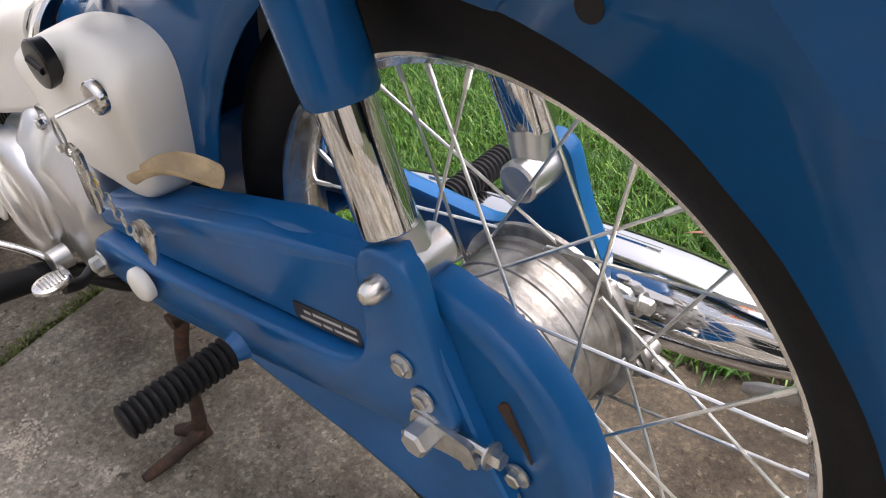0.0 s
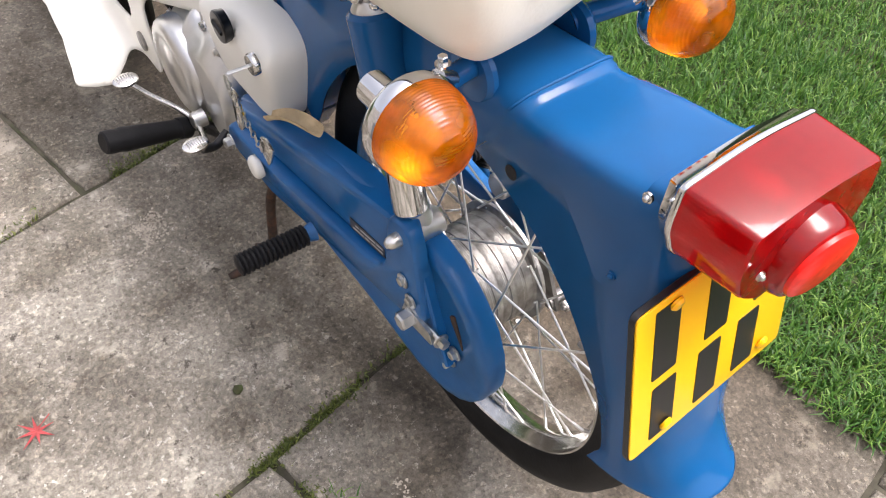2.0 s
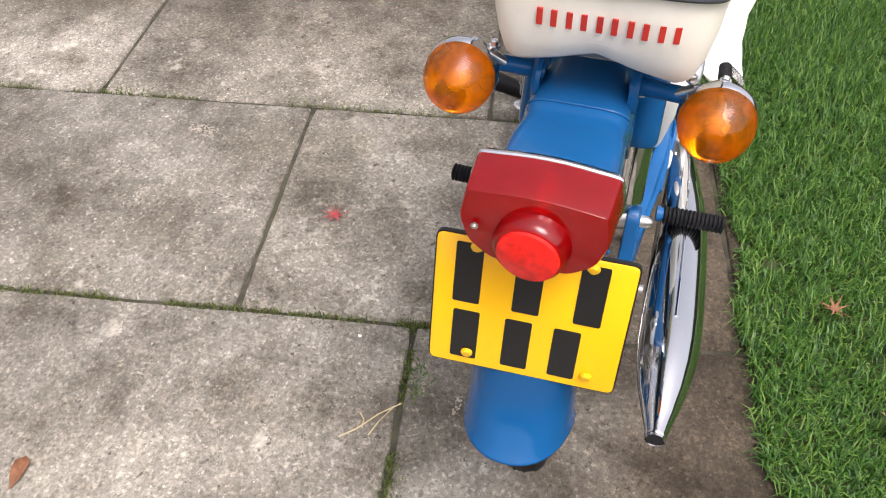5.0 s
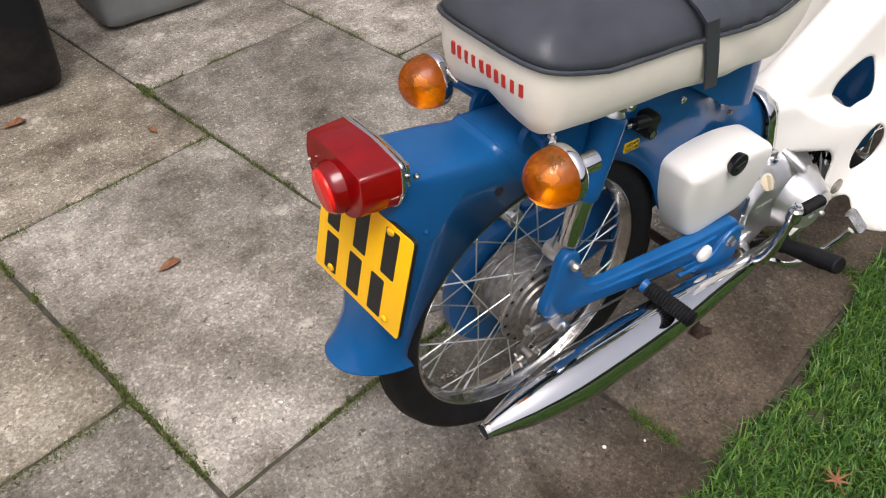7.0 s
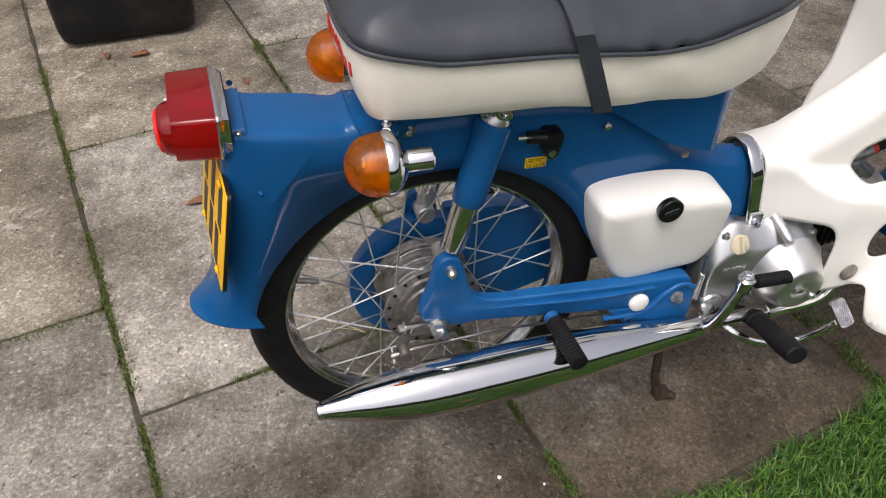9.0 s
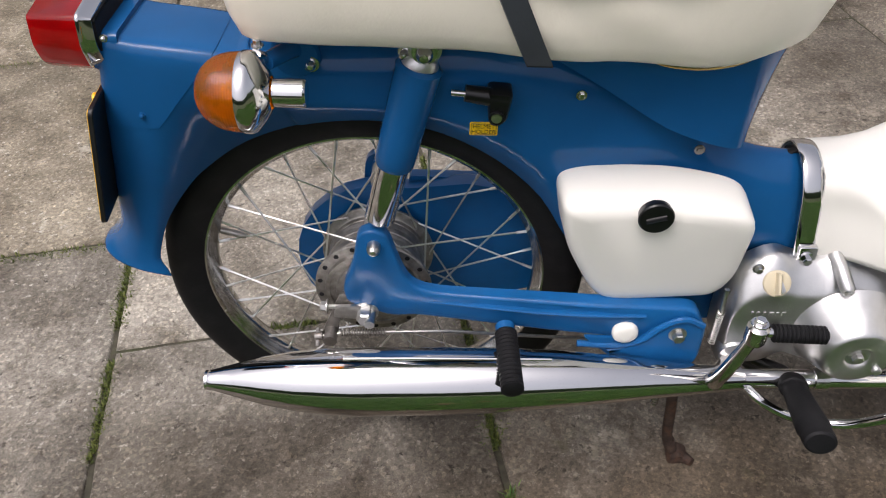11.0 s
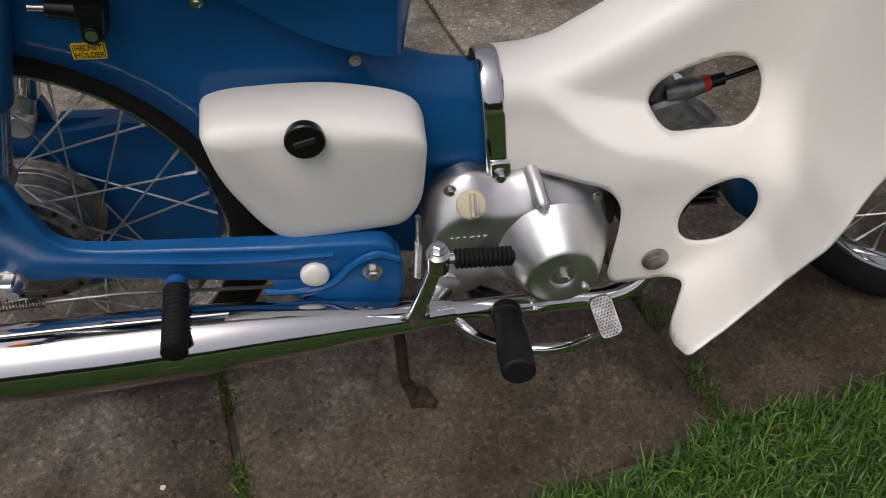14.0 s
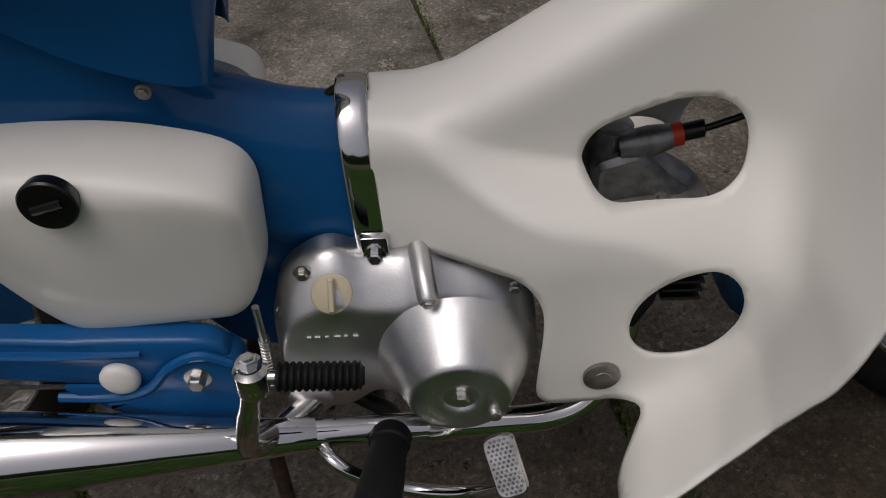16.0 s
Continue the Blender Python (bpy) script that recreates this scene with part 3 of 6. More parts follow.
def wheel(name, x, z, label, rear):
    rim = lathe([(-0.021, 0.221), (-0.0215, 0.217), (-0.018, 0.214), (-0.013, 0.2125), (-0.008, 0.207), (0, 0.2055), (0.008, 0.207), (0.013, 0.2125), (0.018, 0.214), (0.0215, 0.217), (0.021, 0.221), (0.016, 0.2195), (0.006, 0.212), (-0.006, 0.212), (-0.016, 0.2195), (-0.021, 0.221)],
                (x, 0, z), (0, 1, 0), 96, caps=False)
    w = part(name, rim, CHROME_DULL if rear else CHROME, bike, label)
    prof = [(0.018, 0.216), (0.024, 0.222), (0.0295, 0.235), (0.031, 0.247), (0.0285, 0.258), (0.022, 0.266), (0.019, 0.2672), (0.0185, 0.2655), (0.0125, 0.2695), (0.012, 0.268), (0.006, 0.2722), (0.0055, 0.2705), (0.0, 0.2715)]
    prof = [(-a, r) for a, r in prof] + [(a, r) for a, r in prof[-2::-1]]
    t = lathe(prof, (x, 0, z), (0, 1, 0), 96, caps=False)
    part("tyre", t, TYRE, w, "black ribbed rubber tyre")
    prof = [(-0.040, 0.030), (-0.040, 0.0640), (-0.0395, 0.0735), (-0.0385, 0.0750), (-0.0345, 0.0750), (-0.0335, 0.0735), (-0.0325, 0.0670), (-0.0300, 0.0645)]
    for y, deep in ((-0.022, 0.0009), (-0.010, 0.0005), (-0.002, 0.0012), (0.009, 0.0004), (0.019, 0.0008)):
        prof += [(y, 0.0640), (y + 0.0010, 0.0640 - deep), (y + 0.0034, 0.0640 - deep), (y + 0.0044, 0.0640)]
    prof += [(0.0290, 0.0645), (0.0310, 0.0670), (0.0320, 0.0735), (0.0330, 0.0750), (0.0365, 0.0750), (0.0375, 0.0735), (0.038, 0.06), (0.038, 0.02)]
    part("hub", lathe(prof, (x, 0, z), (0, 1, 0), 56), HUB, w, "weathered alloy drum hub with turned grooves", sharp=30)
    # dark discs painted on the flange in place of shaded spoke holes
    bm = bmesh.new()
    for k in range(18):
        for side in (1, -1):
            a = 2 * math.pi * (k + 0.5) / 18
            add_lathe(bm, [(0, 0.0034), (0.0006, 0.0032)], (x + 0.0690 * math.cos(a), side * (0.0376 if side > 0 else 0.0397), z + 0.0690 * math.sin(a)), (0, side, 0), 8)
    tagged(part("spoke_holes", bm, DARK_HOLE, w), kind="stuff")
    plate = lathe([(-0.040, 0.0625), (-0.0445, 0.0615), (-0.0450, 0.0565), (-0.0430, 0.0555), (-0.0435, 0.0480), (-0.0475, 0.0465), (-0.0490, 0.0300), (-0.0560, 0.0270), (-0.0620, 0.018), (-0.066, 0.013)], (x, 0, z), (0, 1, 0), 40)
    part("brake_plate", plate, HUB, w, "dull grey brake plate", sharp=30)
    bm = bmesh.new()
    add_tube(bm, [(x, -0.105, z), (x, 0.105, z)], 0.0065, 10)
    part("axle", bm, ZINC, w)
    # four kinds of spoke, each repeated round the wheel
    for kind, (side, sgn) in enumerate(((1, 1), (1, -1), (-1, 1), (-1, -1))):
        off = kind * 2 * math.pi / 36
        a0, a1 = off + sgn * 0.85, off
        p0 = Vector((0.0700 * math.cos(a0), side * (0.0355 if sgn > 0 else 0.030), 0.0700 * math.sin(a0)))
        p1 = Vector((0.2085 * math.cos(a1), side * 0.004, 0.2085 * math.sin(a1)))
        bm = bmesh.new()
        d = (p1 - p0).normalized()
        add_tube(bm, [p0 - Vector((0, side * 0.004, 0)), p0, p1 - d * 0.016], 0.0013, 6)
        add_tube(bm, [p1 - d * 0.016, p1 - d * 0.002, p1], [0.002, 0.002, 0.0028], 6)
        first = part("spoke", bm, SPOKE, w)
        first.location = (x, 0, z)
        for k in range(1, 9):
            o = bpy.data.objects.new("spoke", first.data)
            scene.collection.objects.link(o)
            o.parent = w
            o.location, o.rotation_euler = (x, 0, z), (0, 2 * math.pi * k / 9, 0)
    a = radians(-163)
    bm = tube([(x + 0.205 * math.cos(a), 0, z - 0.205 * math.sin(a)), (x + 0.18 * math.cos(a), 0, z - 0.18 * math.sin(a)), (x + 0.172 * math.cos(a), 0, z - 0.172 * math.sin(a))], [0.0045, 0.0045, 0.003], 10)
    part("valve", bm, ALLOY_DIRTY, w)
    return w


wheel("rear_wheel", 0, AX, "spoked rear wheel with dull chrome rim", True).matrix_local = Matrix.Translation((0.006, -0.005, AX)) @ Matrix.Scale(0.967, 4) @ Matrix.Translation((0, 0, -AX))
STEER = Matrix.Translation((FX, 0, 0)) @ Matrix.Rotation(radians(-12), 4, "Z") @ Matrix.Translation((-FX, 0, 0))
wheel("front_wheel", FX, FZ, "spoked front wheel with chrome rim", False).matrix_local = STEER

# pressed-steel frame with the rear mudguard: stations of edge (x, z), crown (x, z), half width, squareness
STATIONS = [
    ((-0.236, 0.338), (-0.330, 0.352), 0.060, 2.2), ((-0.240, 0.348), (-0.321, 0.360), 0.058, 2.2), ((-0.245, 0.362), (-0.306, 0.378), 0.056, 2.4),
    ((-0.237, 0.390), (-0.294, 0.405), 0.055, 2.6), ((-0.224, 0.420), (-0.287, 0.450), 0.055, 3.4), ((-0.205, 0.450), (-0.278, 0.500), 0.055, 4.4),
    ((-0.180, 0.482), (-0.268, 0.555), 0.055, 6.0), ((-0.158, 0.502), (-0.258, 0.606), 0.055, 8.0), ((-0.140, 0.516), (-0.250, 0.6425), 0.054, 10.0),
    ((-0.120, 0.529), (-0.215, 0.6395), 0.054, 10.0), ((-0.095, 0.541), (-0.165, 0.6345), 0.054, 8.5), ((-0.064, 0.551), (-0.119, 0.6300), 0.0530, 6.0),
    ((-0.056, 0.5530), (-0.105, 0.6350), 0.0555, 5.0), ((-0.02, 0.558), (-0.05, 0.6375), 0.0545, 3.8), ((0.03, 0.557), (0.03, 0.640), 0.052, 3.2), ((0.09, 0.543), (0.10, 0.644), 0.051, 3.2),
    ((0.15, 0.509), (0.18, 0.634), 0.050, 3.2), ((0.20, 0.460), (0.25, 0.617), 0.049, 3.0), ((0.235, 0.400), (0.32, 0.585), 0.047, 2.8),
    ((0.262, 0.375), (0.38, 0.523), 0.045, 2.6), ((0.33, 0.392), (0.42, 0.507), 0.043, 2.4), ((0.42, 0.388), (0.455, 0.497), 0.042, 2.2), ((0.512, 0.372), (0.500, 0.494), 0.043, 2.0)]


def hull(stations, m=12, closed=False):
    """Lofts the frame's half sections and mirrors them."""
    bm = bmesh.new()
    rows = []
    for (lx, lz), (ux, uz), w, p in stations:
        pts = []
        for k in range(m + 1):
            t = (k / m)
            ang = t * math.pi / 2
            s, c = math.sin(ang) ** (2 / p), math.cos(ang) ** (2 / p)
            pts.append((lx + (ux - lx) * s, w * c, lz + (uz - lz) * s))
        rows.append(ring(bm, [(x, y, z) for x, y, z in pts] + [(x, -y, z) for x, y, z in pts[-2::-1]]))
    for a, b in zip(rows, rows[1:]):
        bridge(bm, a, b, closed=closed)
    return bm


def refine(stations, steps=3):
    """Smoothly adds stations between the given ones."""
    flat = [(*a, *b, w, p) for a, b, w, p in stations]
    out = []
    for i in range(len(flat) - 1):
        q = [flat[max(i - 1, 0)], flat[i], flat[i + 1], flat[min(i + 2, len(flat) - 1)]]
        for k in range(steps):
            t = k / steps
            v = [0.5 * (2 * b + (c - a) * t + (2 * a - 5 * b + 4 * c - d) * t * t + (3 * b - a - 3 * c + d) * t ** 3) for a, b, c, d in zip(*q)]
            out.append(((v[0], v[1]), (v[2], v[3]), v[4], v[5]))
    return out + [stations[-1]]


bm = hull(refine(STATIONS))
for v in bm.verts:
    # the left edge of the wheel arch is cut a little higher
    if v.co.y > 0.01 and v.co.x < 0.2:
        away = Vector((v.co.x, 0, v.co.z - AX))
        if away.length < 0.30:
            v.co += away.normalized() * 0.014 * min(1.0, v.co.y / 0.05) ** 2 * max(0.0, min(1.0, (0.295 - away.length) / 0.04)) * min(1.0, (0.2 - v.co.x) / 0.12) * min(1.0, max(0.0, v.co.z - 0.36) / 0.16)
frame_body = part("frame_body", bm, BLUE, bike, "glossy blue pressed-steel frame and mudguard", sharp=50)
inward = -1 if max(frame_body.data.vertices, key=lambda v: v.co.y).normal.y > 0 else 1
sol = frame_body.modifiers.new("thickness", "SOLIDIFY")
sol.thickness, sol.offset = 0.0025, inward

# tail section that overlaps the mudguard behind the seat, cut along a slanting seam
bm = hull(refine(STATIONS))
bmesh.ops.bisect_plane(bm, geom=bm.verts[:] + bm.edges[:] + bm.faces[:], plane_co=(-0.206, 0, 0.545), plane_no=(0.089, 0, -0.074), clear_outer=True)
bmesh.ops.bisect_plane(bm, geom=bm.verts[:] + bm.edges[:] + bm.faces[:], plane_co=(-0.206, 0, 0.545), plane_no=(0, 0, -1), clear_outer=True)
bmesh.ops.recalc_face_normals(bm, faces=bm.faces)
bm.normal_update()
out = 1 if max(bm.verts, key=lambda v: v.co.y).normal.y > 0 else -1
shift = [(v, v.normal * out) for v in bm.verts]
rim = [e for e in bm.edges if e.is_boundary]
for v, d in shift:
    v.co += d * 0.0008
bmesh.ops.extrude_edge_only(bm, edges=rim)
proud = {v for v, d in shift}
for v in bm.verts:
    if v not in proud:
        v.co -= min(shift, key=lambda q: (q[0].co - v.co).length)[1] * 0.0020
tail = part("tail_cover", bm, BLUE, bike, "blue steel tail cover with an overlapping seam", sharp=50)

bead = []
for k in range(31):
    a = radians(40 + 100 * k / 30)
    u, v = math.sin(a) ** 0.4, math.copysign(abs(math.cos(a)) ** 0.4, math.cos(a))
    bead.append((-0.056 - 0.049 * u, 0.0557 * v, 0.553 + 0.0822 * u))
part("pressed_bead", tube(bead, [0.0004] + [0.0017] * 29 + [0.0004], 8), BLUE, frame_body)
for s in (1, -1):
    # solid dark disc, its colour stands in for the hole's shade
    bm = lathe([(-0.004, 0.0065), (0.0005, 0.0065)], (-0.109, s * 0.0540, 0.573), (0, s, 0), 16)
    part("mounting_hole", bm, DARK_HOLE, bike)
    bolt(bike, (-0.220, s * 0.0555, 0.561), (0, s, 0), 0.0025, 0.002, "rivet", BLUE, dome=True)
    bolt(bike, (0.230, s * 0.0475, 0.590), (0, s, 0), 0.0038, 0.003, "frame_screw", CHROME_DULL)
    bolt(bike, (0.364, s * 0.0435, 0.524), (0, s, 0), 0.0038, 0.003, "frame_screw", ALLOY_DIRTY)

# fuel tank between seat and frame
TANK = [((0.19, 0.636), (0.19, 0.672), 0.050, 4), ((0.25, 0.602), (0.25, 0.676), 0.0545, 4), ((0.32, 0.558), (0.31, 0.678), 0.056, 4), ((0.375, 0.537), (0.36, 0.680), 0.055, 4), ((0.403, 0.531), (0.398, 0.682), 0.050, 3.4), ((0.411, 0.533), (0.428, 0.684), 0.036, 3.0), ((0.413, 0.562), (0.452, 0.686), 0.02, 2.6), ((0.419, 0.60), (0.472, 0.688), 0.004, 2.0)]
tank = part("fuel_tank", hull(refine(TANK, 4)), BLUE, bike, "deep blue fuel tank cover with glossy sides", sharp=50)
for s in (1, -1):
    badge = [(0.335 + 0.065 * math.cos(a), 0.657 + 0.030 * math.sin(a)) for a in [2 * math.pi * k / 40 for k in range(40)]]
    part("badge", slab_xz(badge, [(s * 0.050, 0), (s * 0.0585, 0), (s * 0.0592, 0.002)]), GREEN_BADGE, tank, "green oval badge with a gold rim")
    bm = bmesh.new()
    add_tube(bm, [(x, s * 0.059, z) for x, z in badge + badge[:1]], 0.0011, 6)
    part("badge_rim", bm, GOLD, tank)
    for k in range(8):
        x = 0.292 + 0.0108 * k + (0.008 if k > 4 else 0.0)
        part("badge_bar", slab_xz([Vector(p) for p in ((x, 0.6375), (x + 0.008, 0.6375), (x + 0.008, 0.6485), (x, 0.6485))], [(s * 0.0585, 0), (s * 0.0598, 0)]), BLACK_PAINT, tank)

# seat
RIM = [(-0.117, 0.0), (-0.116, 0.05), (-0.109, 0.083), (-0.090, 0.100), (-0.042, 0.108), (0.06, 0.112), (0.18, 0.112), (0.28, 0.108), (0.37, 0.096), (0.435, 0.070), (0.472, 0.03), (0.477, 0.0)]


def outline_seat(grow, along=1.0):
    half = [(0.16 + (x - 0.16) * along, y) for x, y in RIM]
    full = half + [(x, -y) for x, y in half[-2:0:-1]]
    pts = [Vector((x, y, 0)) for x, y in full]
    fine = bend(pts + pts[:1], 5)[:-1]
    out = []
    for i, p in enumerate(fine):
        e = fine[(i + 1) % len(fine)] - fine[i - 1]
        nrm = Vector((-e.y, e.x, 0)).normalized()
        out.append(p - nrm * grow)
    return out


def seat_bottom(x, y):
    z = 0.667 + 0.05 * max(0.0, (x - 0.42) / 0.1) ** 1.2 - 0.010 * math.exp(-((x - 0.2) / 0.06) ** 2) - 0.020 * math.exp(-((x - 0.34) / 0.08) ** 2)
    z += 0.020 * max(0.0, 1 - abs(y) / 0.075) * (1 if x < -0.04 else 0)
    return z


def seat_rim(x, y):
    return 0.743 + 0.018 * max(0.0, (-0.02 - x) / 0.1) - 0.010 * math.exp(-((x - 0.24) / 0.09) ** 2) + 0.02 * max(0.0, (x - 0.3) / 0.15)


seat = None
bm = bmesh.new()
rows = []
for s, g in ((0.0, 0.030), (0.0, 0.017), (0.05, 0.012), (0.25, 0.006), (0.5, 0.002), (0.75, 0.0005), (1.0, 0.001)):
    ptsr = []
    for p in outline_seat(g, 0.99 + 0.01 * s):
        zb, zt = seat_bottom(p.x, p.y), seat_rim(p.x, p.y)
        wob = 0.0022 * noise.noise((p.x * 26, p.y * 26, s * 2.0)) + 0.011 * math.sin(p.x * 62 + s * 6) * math.exp(-((p.x - 0.27) / 0.10) ** 2) * s * (1 - s) * 2
        n_out = Vector((p.x - 0.16, p.y, 0)).normalized()
        q = p + n_out * wob
        ptsr.append((q.x, q.y, zb + (zt - zb) * s + (0.004 if (s == 0 and g > 0.02) else 0)))
    rows.append(ring(bm, ptsr))
for a, b in zip(rows, rows[1:]):
    bridge(bm, a, b)
bm.faces.new(rows[0][::-1])
seat = part("seat", bm, CREAM, bike, "cream vinyl seat sides with creases", sharp=70)
bm = bmesh.new()
rows = []
for g, h in ((0.002, -0.002), (-0.0015, 0.004), (0.001, 0.010), (0.006, 0.018), (0.014, 0.026), (0.028, 0.033), (0.05, 0.039), (0.075, 0.043), (0.10, 0.045)):
    ptsr = []
    for p in outline_seat(min(g, 0.016)):
        k = 1 - max(0.0, g - 0.016) * 6.2
        x, y = 0.16 + (p.x - 0.16) * (0.35 + 0.65 * k), p.y * k
        crease = 0.0045 * math.sin(x * 150 + y * 60 + 40 * g) * math.exp(-((x - 0.25) / 0.06) ** 2) * (1 if g < 0.05 else 0.3)
        ptsr.append((x, y, seat_rim(p.x, p.y) + h + crease))
    rows.append(ring(bm, ptsr))
for a, b in zip(rows, rows[1:]):
    bridge(bm, a, b)
bm.faces.new(rows[-1])
top = part("seat_top", bm, VINYL, seat, "black vinyl seat top with soft creases", sharp=70)
bm = bmesh.new()
pts = [(p.x, p.y, seat_rim(p.x, p.y) - 0.001) for p in outline_seat(-0.003)]
add_tube(bm, pts + pts[:1], 0.0028, 8, caps=False)
part("piping", bm, VINYL, seat)
# strap over the seat
bm = bmesh.new()
rows = []
path = []
for k in range(25):
    t = -1 + 2 * k / 24
    y = 0.124 * max(-1, min(1, t * 1.42))
    down = max(0.0, abs(t) - 0.70) / 0.30
    z = 0.791 - 0.028 * min(1, abs(y) / 0.116) ** 4 if down == 0 else 0.763 - 0.106 * down
    y = math.copysign(min(abs(y), 0.116) - 0.008 * down ** 2, y) if down else y
    x = 0.134 + 0.043 * down - 0.010 * (1 - abs(t))
    path.append((x, y, z))
for o in (0.0, 0.003):
    for e in (-0.0115, 0.0115):
        rows.append(ring(bm, [(x + e, y + math.copysign(o, y) * (abs(y) > 0.1), z + o * (abs(y) < 0.123)) for x, y, z in path]))
a, b, c, d = rows
bridge(bm, a, b, False), bridge(bm, c, d, False), bridge(bm, a, c, False), bridge(bm, b, d, False)
part("seat_strap", bm, VINYL, seat, "black vinyl strap across the seat")
seat.matrix_local = Matrix.Translation((0, -0.008, 0))
# red printed bars that follow the curved rear of the seat


def seat_rear(y, z):
    """The x of the seat's rear face."""
    zb, zt = seat_bottom(-0.12, y), seat_rim(-0.12, y)
    h = max(0.0, min(1.0, (z - zb) / (zt - zb)))
    inset = 0.006 - 0.016 * (h - 0.25) if h < 0.5 else 0.002 - 0.006 * min(0.25, h - 0.5)
    rear = sorted((abs(p.y), p.x) for p in outline_seat(inset, 0.99 + 0.01 * h) if p.x < -0.02)
    return float(np.interp(abs(y), [a for a, _ in rear], [b for _, b in rear]))


for k in range(10):
    y0 = -0.0685 + 0.027 * (k // 2) + 0.013 * (k % 2)
    bm = bmesh.new()
    rows = []
    for d in (0.004, -0.0020):
        rim = dense([(y0 - 0.0027, 0.716), (y0 + 0.0027, 0.716), (y0 + 0.0027, 0.732), (y0 - 0.0027, 0.732)], 0.005)
        rows.append(ring(bm, [(seat_rear(p.x, p.y) + d, p.x, p.y) for p in rim]))
    bridge(bm, rows[0], rows[1])
    bm.faces.new(rows[1])
    part("printed_mark", bm, RED_PRINT, seat)

# ---- shock absorbers, swing arm, chain case
def tuck(x):
    """How far the swing arm and the chain case draw in towards the rear axle."""
    t = max(0.0, min(1.0, (x - 0.02) / 0.25))
    return 0.79 + 0.21 * t * t * (3 - 2 * t)


def tucked(bm):
    for v in bm.verts:
        v.co.y *= tuck(v.co.x)
    return bm


for s in (1, -1):
    b0, b1 = Vector((0.0145, s * 0.065, 0.4135)), Vector((0.0725, s * 0.057, 0.648))
    d = (b1 - b0)

    def at(t):
        return b0 + d * t
    sh = part("shock_absorber", tube([at(0.41), at(0.425), at(0.47), at(0.84), at(0.895), at(0.91)], [0.0195, 0.0215, 0.0220, 0.0235, 0.0240, 0.0205], 28), BLUE, bike, "rear shock absorber with blue upper cover")
    part("lower_tube", tube([at(0.10), at(0.11), at(0.43)], [0.0160, 0.0172, 0.0172], 28), CHROME, sh, "chrome lower tube")
    part("top_eye", tube([at(0.90), at(0.915), at(0.95), at(0.975)], [0.0185, 0.0190, 0.0145, 0.012], 24), ALLOY, sh)
    bm = bmesh.new()
    add_lathe(bm, [(-0.012, 0.0145), (-0.011, 0.0165), (0.011, 0.0165), (0.012, 0.0145)], b1, (0, s, 0), 28)
    add_lathe(bm, [(0.012, 0.0115), (0.0145, 0.0115)], b1, (0, s, 0), 24)
    part("eye_ring", bm, ALLOY, sh)
    part("rubber_bush", lathe([(0.011, 0.0135), (0.0128, 0.0125)], b1, (0, s, 0), 24), RUBBER, sh)
    bolt(sh, b1 + Vector((0, s * 0.016, 0)), (0, s, 0), 0.0085, 0.013, "dome_nut", CHROME, dome=True)
    bolt(sh, b1 + Vector((-0.019, s * 0.004, -0.008)), (-0.4, s, 0), 0.0050, 0.007, "stud_nut", CHROME, dome=True)
    bm = bmesh.new()
    add_lathe(bm, [(-0.030, 0.0125), (-0.028, 0.0145), (0.004, 0.0145), (0.006, 0.0125)], b0, (0, s, 0), 20)
    add_tube(bm, [b0 - Vector((0, s * 0.012, 0)), at(0.11) - Vector((0, s * 0.004, 0))], [0.012, 0.0145], 16)
    part("lower_eye", bm, ALLOY, sh)
    bolt(sh, b0 + Vector((0, s * 0.016, 0)), (0, s, 0), 0.0078, 0.015, "dome_nut", ZINC, dome=True)
    # frame spigot behind the top eye
    part("shock_mount", tube([(b1.x, s * 0.040, b1.z), (b1.x, s * 0.060, b1.z)], 0.013, 16), BLUE, bike)

# right swing-arm leg: upright bracket and box arm
prof = round_poly([(-0.022, 0.322), (0.030, 0.300), (0.060, 0.304), (0.20, 0.302), (0.30, 0.296), (0.372, 0.278), (0.396, 0.288), (0.398, 0.326), (0.385, 0.344), (0.30, 0.347), (0.075, 0.343), (0.052, 0.356), (0.040, 0.390), (0.030, 0.428), (0.012, 0.436), (-0.004, 0.428), (-0.012, 0.380), (-0.026, 0.345)],
                  [0.008, 0.01, 0.01, 0.02, 0.03, 0.02, 0.02, 0.02, 0.02, 0.02, 0.03, 0.02, 0.02, 0.012, 0.012, 0.012, 0.02, 0.012], 4)
arm = part("swing_arm", tucked(slab_xz(prof, [(-0.084, 0.003), (-0.086, 0), (-0.1005, 0), (-0.1040, 0.0012), (-0.1055, 0.0038)])), BLUE_DULL, bike, "blue pressed-steel swing arm", sharp=45)
# raised bead along the arm
part("bead", tucked(tube([(0.075, -0.105, 0.330), (0.14, -0.1055, 0.331), (0.2, -0.1055, 0.332), (0.26, -0.1055, 0.3325), (0.33, -0.1055, 0.333)], [0.0035, 0.0045, 0.0045, 0.0045, 0.0035], 8, squash=0.6)), BLUE_DULL, arm)
